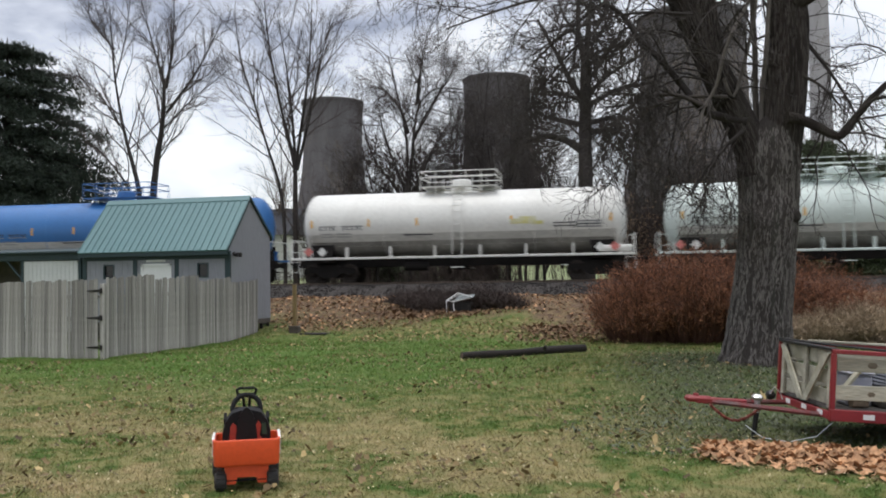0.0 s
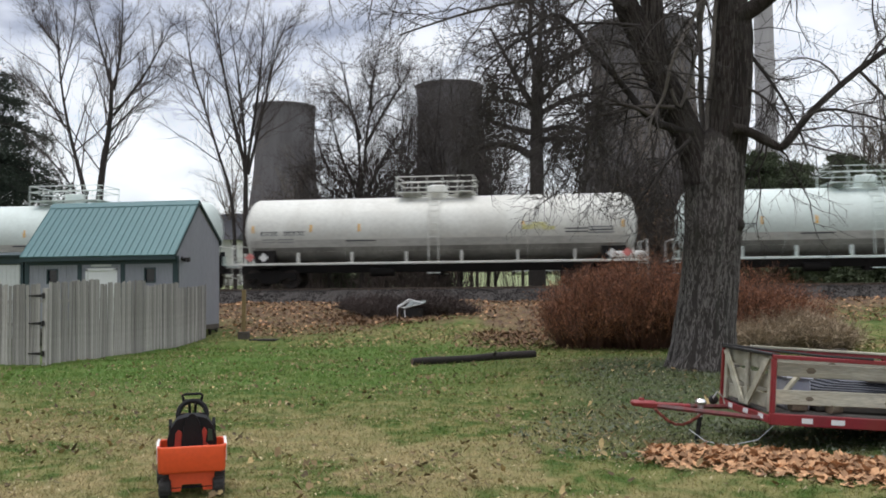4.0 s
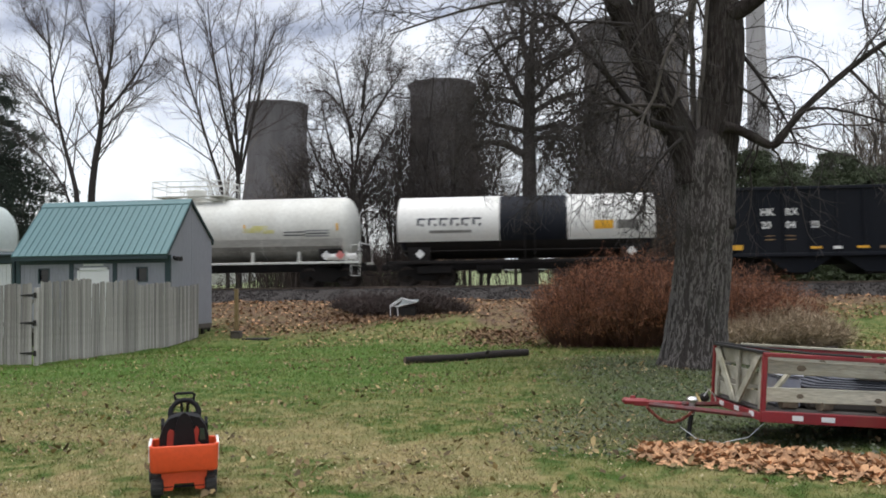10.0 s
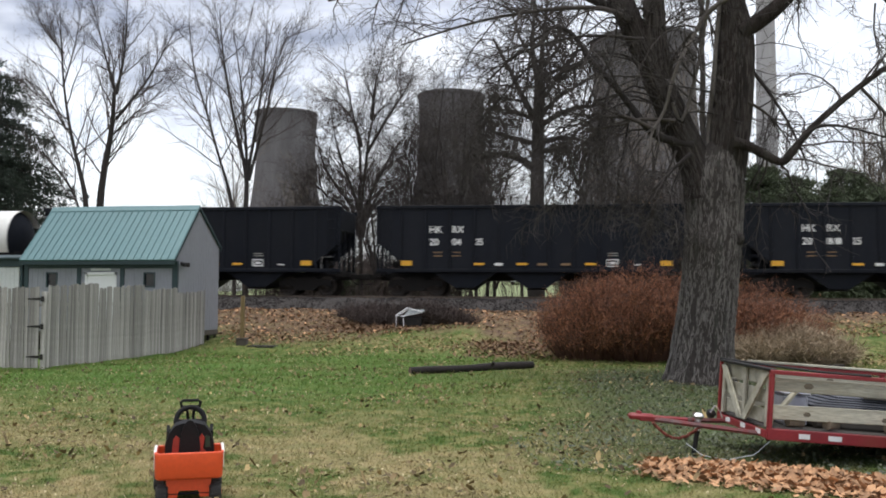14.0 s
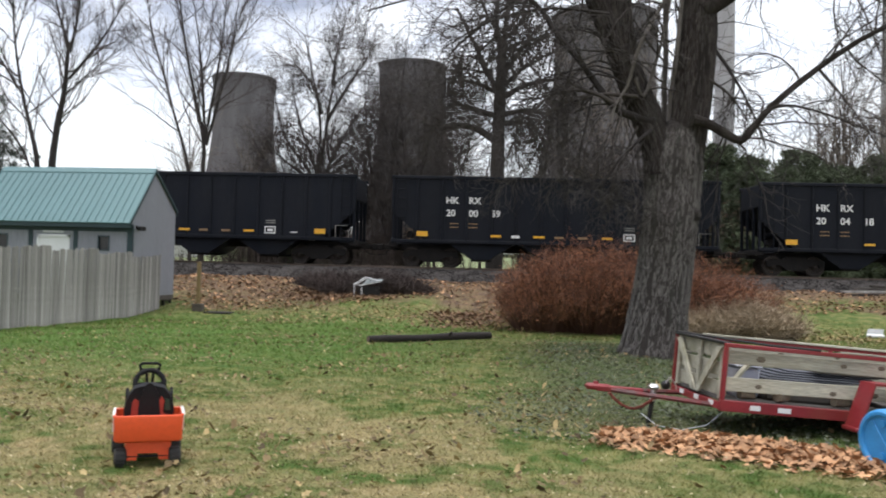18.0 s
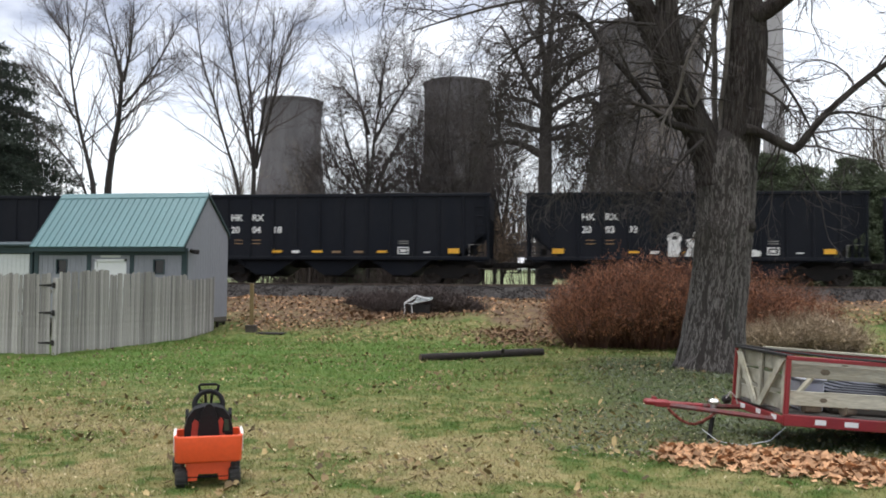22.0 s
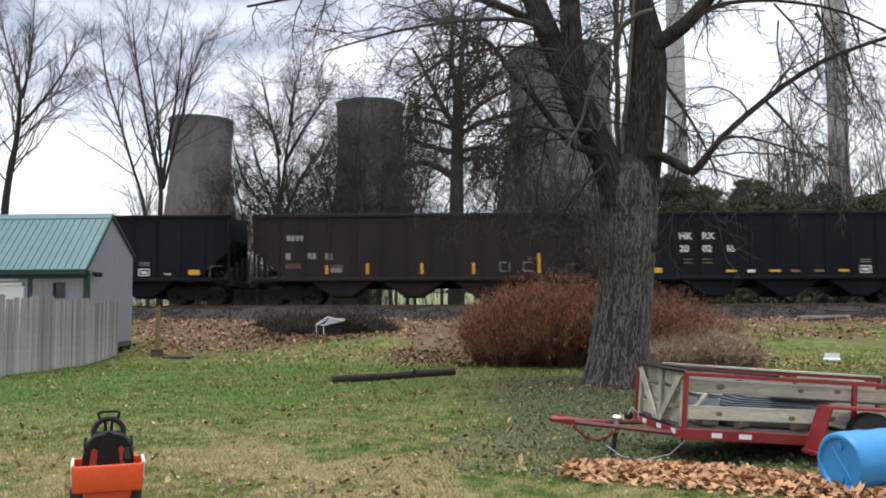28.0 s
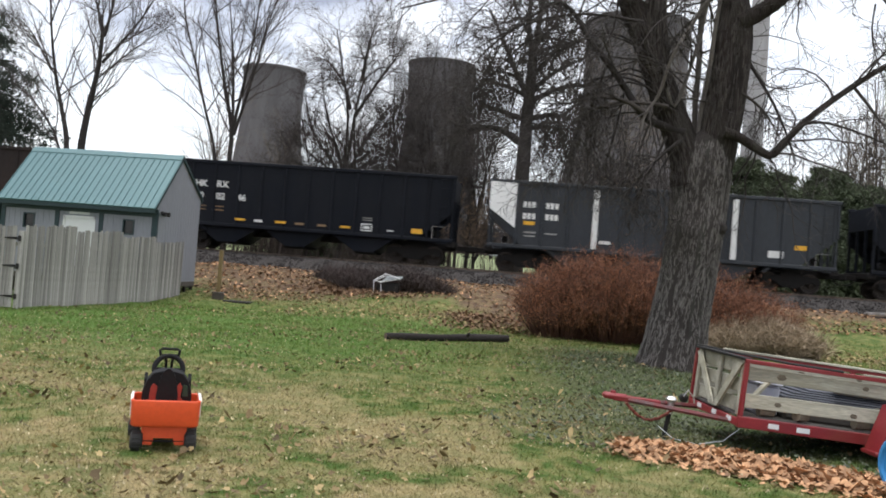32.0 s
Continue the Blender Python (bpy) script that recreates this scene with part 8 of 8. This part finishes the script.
LEAF_TAN = mat("tan_dead_leaf", (0.36, 0.275, 0.125), (0.17, 0.110, 0.050), 0.8, 0, 6, 50, 0.2, 0.7, island=0.6)
STRAWBIT = mat("pale_dead_grass", (0.50, 0.43, 0.27), (0.34, 0.28, 0.16), 0.9, 0, 6, 50, 0.0, 0.5, island=0.5)
LEAF_BROWN = mat("brown_dead_leaf", (0.19, 0.110, 0.058), (0.10, 0.058, 0.034), 0.85, 0, 6, 50, 0.2, 0.5, island=0.5)
LEAF_LAWN = mat("umber_dead_leaf", (0.17, 0.118, 0.052), (0.085, 0.060, 0.030), 0.85, 0, 6, 50, 0.2, 0.5, island=0.6)
LEAF_PILE = mat("orange_tan_leaf", (0.50, 0.285, 0.145), (0.33, 0.175, 0.09), 0.8, 0, 6, 50, 0.2, 0.7, island=0.5)


def build_leaves():
    rng = np.random.default_rng(33)
    # scattered over the lawn, thicker in drifts
    def scatter(n, y0, y1, bunch):
        y = y0 + (y1 - y0) * rng.uniform(0, 1, n) ** 0.9
        x = rng.uniform(-0.84, 0.60, n) * (y + 1)
        drift = np.sin(1.1 * x + 1.7 * np.sin(0.8 * y)) * np.sin(1.4 * y + 0.9 * np.sin(0.7 * x)) + 0.5 * np.sin(3.1 * x + 2.3 * y + np.sin(5.3 * x)) * np.sin(4.7 * y - 1.9 * x)
        keep = ~((x < -12.9) & (y > 19.0)) & (rng.uniform(0, 1, n) < np.clip(0.38 + bunch * drift, 0.05, 1))
        return x[keep], y[keep]

    x, y = scatter(14000, 4.0, 29.0, 0.75)
    leaf_cloud("lawn_leaves", x, y, np.full(len(x), 0.012), 0.010 + 0.038 * rng.uniform(0, 1, len(x)) ** 3.2, 1, LEAF_TAN, "tan and brown dead leaves scattered over the lawn", 0.6, 0.55)
    x, y = scatter(19000, 4.0, 28.0, 0.95)
    leaf_cloud("small_lawn_leaves", x, y, np.full(len(x), 0.012), 0.013 + 0.036 * rng.uniform(0, 1, len(x)) ** 2, 2, LEAF_LAWN, "small dark brown leaves in the grass", 0.5, 0.6)
    x, y = scatter(46000, 4.0, 26.0, 0.35)
    leaf_cloud("dry_thatch", x, y, rng.uniform(0.0, 0.02, len(x)), rng.uniform(0.006, 0.014, len(x)), 8, STRAWBIT, "pale dry bits of dead grass on the lawn", 0.8)
    # heap along the trailer
    n = 10500
    f = rng.uniform(0, 1, n)
    cx, cy = 0.50 + 3.85 * f, 9.56 - 0.92 * f + 0.18 * np.sin(5 * f)
    wd = (0.34 + 0.18 * np.sin(np.pi * np.clip(f * 0.9 + 0.1, 0, 1)))
    off = np.clip(rng.normal(-0.1, 0.55, n), -1.6, 0.75)
    x, y = cx + rng.normal(0, 0.08, n), cy + off * wd
    lift = np.clip(0.06 * np.exp(-(off / 0.8) ** 2) * rng.uniform(0.0, 1.0, n), 0, 1)
    leaf_cloud("leaf_heap", x, y, lift, 0.023 + 0.042 * rng.uniform(0, 1, n) ** 1.3, 3, LEAF_PILE, "raked heap of orange-tan dead leaves along the trailer", 0.36, 0.6)
    # bank: drifts of litter
    n = 21000
    x = rng.uniform(-16, 16, n)
    v = 27.6 + 9.0 * rng.uniform(0, 1, n) ** 1.0
    dens = 0.5 + 0.5 * np.sin(x * 0.55 + 1.1 * np.sin(v * 0.9)) * np.cos(v * 0.8 + 0.4 * x)
    start = 28.4 + 2.6 * np.exp(-((x + 4.6) / 3.4) ** 2) + 2.2 * (x > 6.5)
    keep = (rng.uniform(0, 1, n) < 0.2 + 0.8 * dens) & (v > start) & ~((x < -12.6) & (v < 29.6))
    x, y = x[keep], (v + SLANT * x)[keep]
    leaf_cloud("bank_leaves", x, y, rng.uniform(0.0, 0.03, len(x)), rng.uniform(0.03, 0.075, len(x)), 4, LEAF_BROWN, "drifts of reddish-brown dead leaves on the bank", 0.35, 0.55)
    pick = rng.uniform(0, 1, len(x)) < 0.45
    xt, yt = x[pick] + rng.normal(0, 0.25, pick.sum()), y[pick] + rng.normal(0, 0.25, pick.sum())
    leaf_cloud("tan_bank_leaves", xt, yt, rng.uniform(0.01, 0.04, len(xt)), rng.uniform(0.03, 0.07, len(xt)), 14, LEAF_PILE, "orange-tan dead leaves strewn over the bank", 0.35, 0.55)
    n = 2600
    x = rng.uniform(-9, 5, n)
    y = 25.8 + 3.6 * rng.uniform(0, 1, n) + 0.5 * np.sin(x)
    leaf_cloud("bank_foot_leaves", x, y, rng.uniform(0.0, 0.02, n), rng.uniform(0.025, 0.06, n), 5, LEAF_TAN, "pale tan leaves along the foot of the bank")
    # brown litter beside the shrubs and in front of the brambles
    n = 3400
    part_a = rng.uniform(0, 1, n) < 0.6
    x = np.where(part_a, rng.normal(-2.3, 0.9, n), rng.normal(-7.8, 1.2, n))
    y = np.where(part_a, rng.normal(27.3, 1.0, n), rng.normal(30.9, 0.5, n))
    leaf_cloud("shrub_litter", x, y, rng.uniform(0.0, 0.05, n), rng.uniform(0.03, 0.07, n), 15, LEAF_BROWN, "reddish-brown leaf litter beside the shrubs", 0.45, 0.5)
    n = 1500
    x, y = rng.uniform(4.5, 12.0, n), 26.6 + 0.9 * rng.normal(0, 1, n)
    leaf_cloud("dry_bank_leaves", x, y, rng.uniform(0.0, 0.02, n), rng.uniform(0.025, 0.06, n), 16, LEAF_TAN, "pale tan leaves in the grass beyond the dry clumps", 0.45, 0.5)
    # low broad-leaved weeds under the maple
    n = 9000
    y = 9.2 + 13 * rng.uniform(0, 1, n)
    x = -0.6 + 0.5 * np.sin(y) + rng.uniform(0, 1, n) ** 0.9 * (0.42 * y + 0.6)
    weed = mat("weed_leaf", (0.11, 0.125, 0.078), (0.042, 0.058, 0.034), 0.7, 0, 6, 50, 0.1, 0.5, island=0.5)
    leaf_cloud("low_weeds", x, y, rng.uniform(0.005, 0.035, n), rng.uniform(0.012, 0.030, n), 6, weed, "low grey-green weeds growing under the maple", 0.5)


build_leaves()


# ---- what moves ----
def motions():
    times = [0.5 * i for i in range(65)]
    for car, left in PLACES:
        walk(car, [(t, car_pose(left, t)) for t in times])
    # every wheelset rolls on the rail
    spin = [i / 15 for i in range(481)]
    turns = [math.degrees((run(0) - run(t)) / 0.43) for t in spin]
    for car, left in PLACES:
        for truck in car.children:
            for wheel in truck.children:
                if wheel.name.startswith("wheelset"):
                    x, y, z = wheel.matrix_basis.translation
                    walk(wheel, [(t, pose(x, y, z, 0, -a, 0)) for t, a in zip(spin, turns)])


motions()
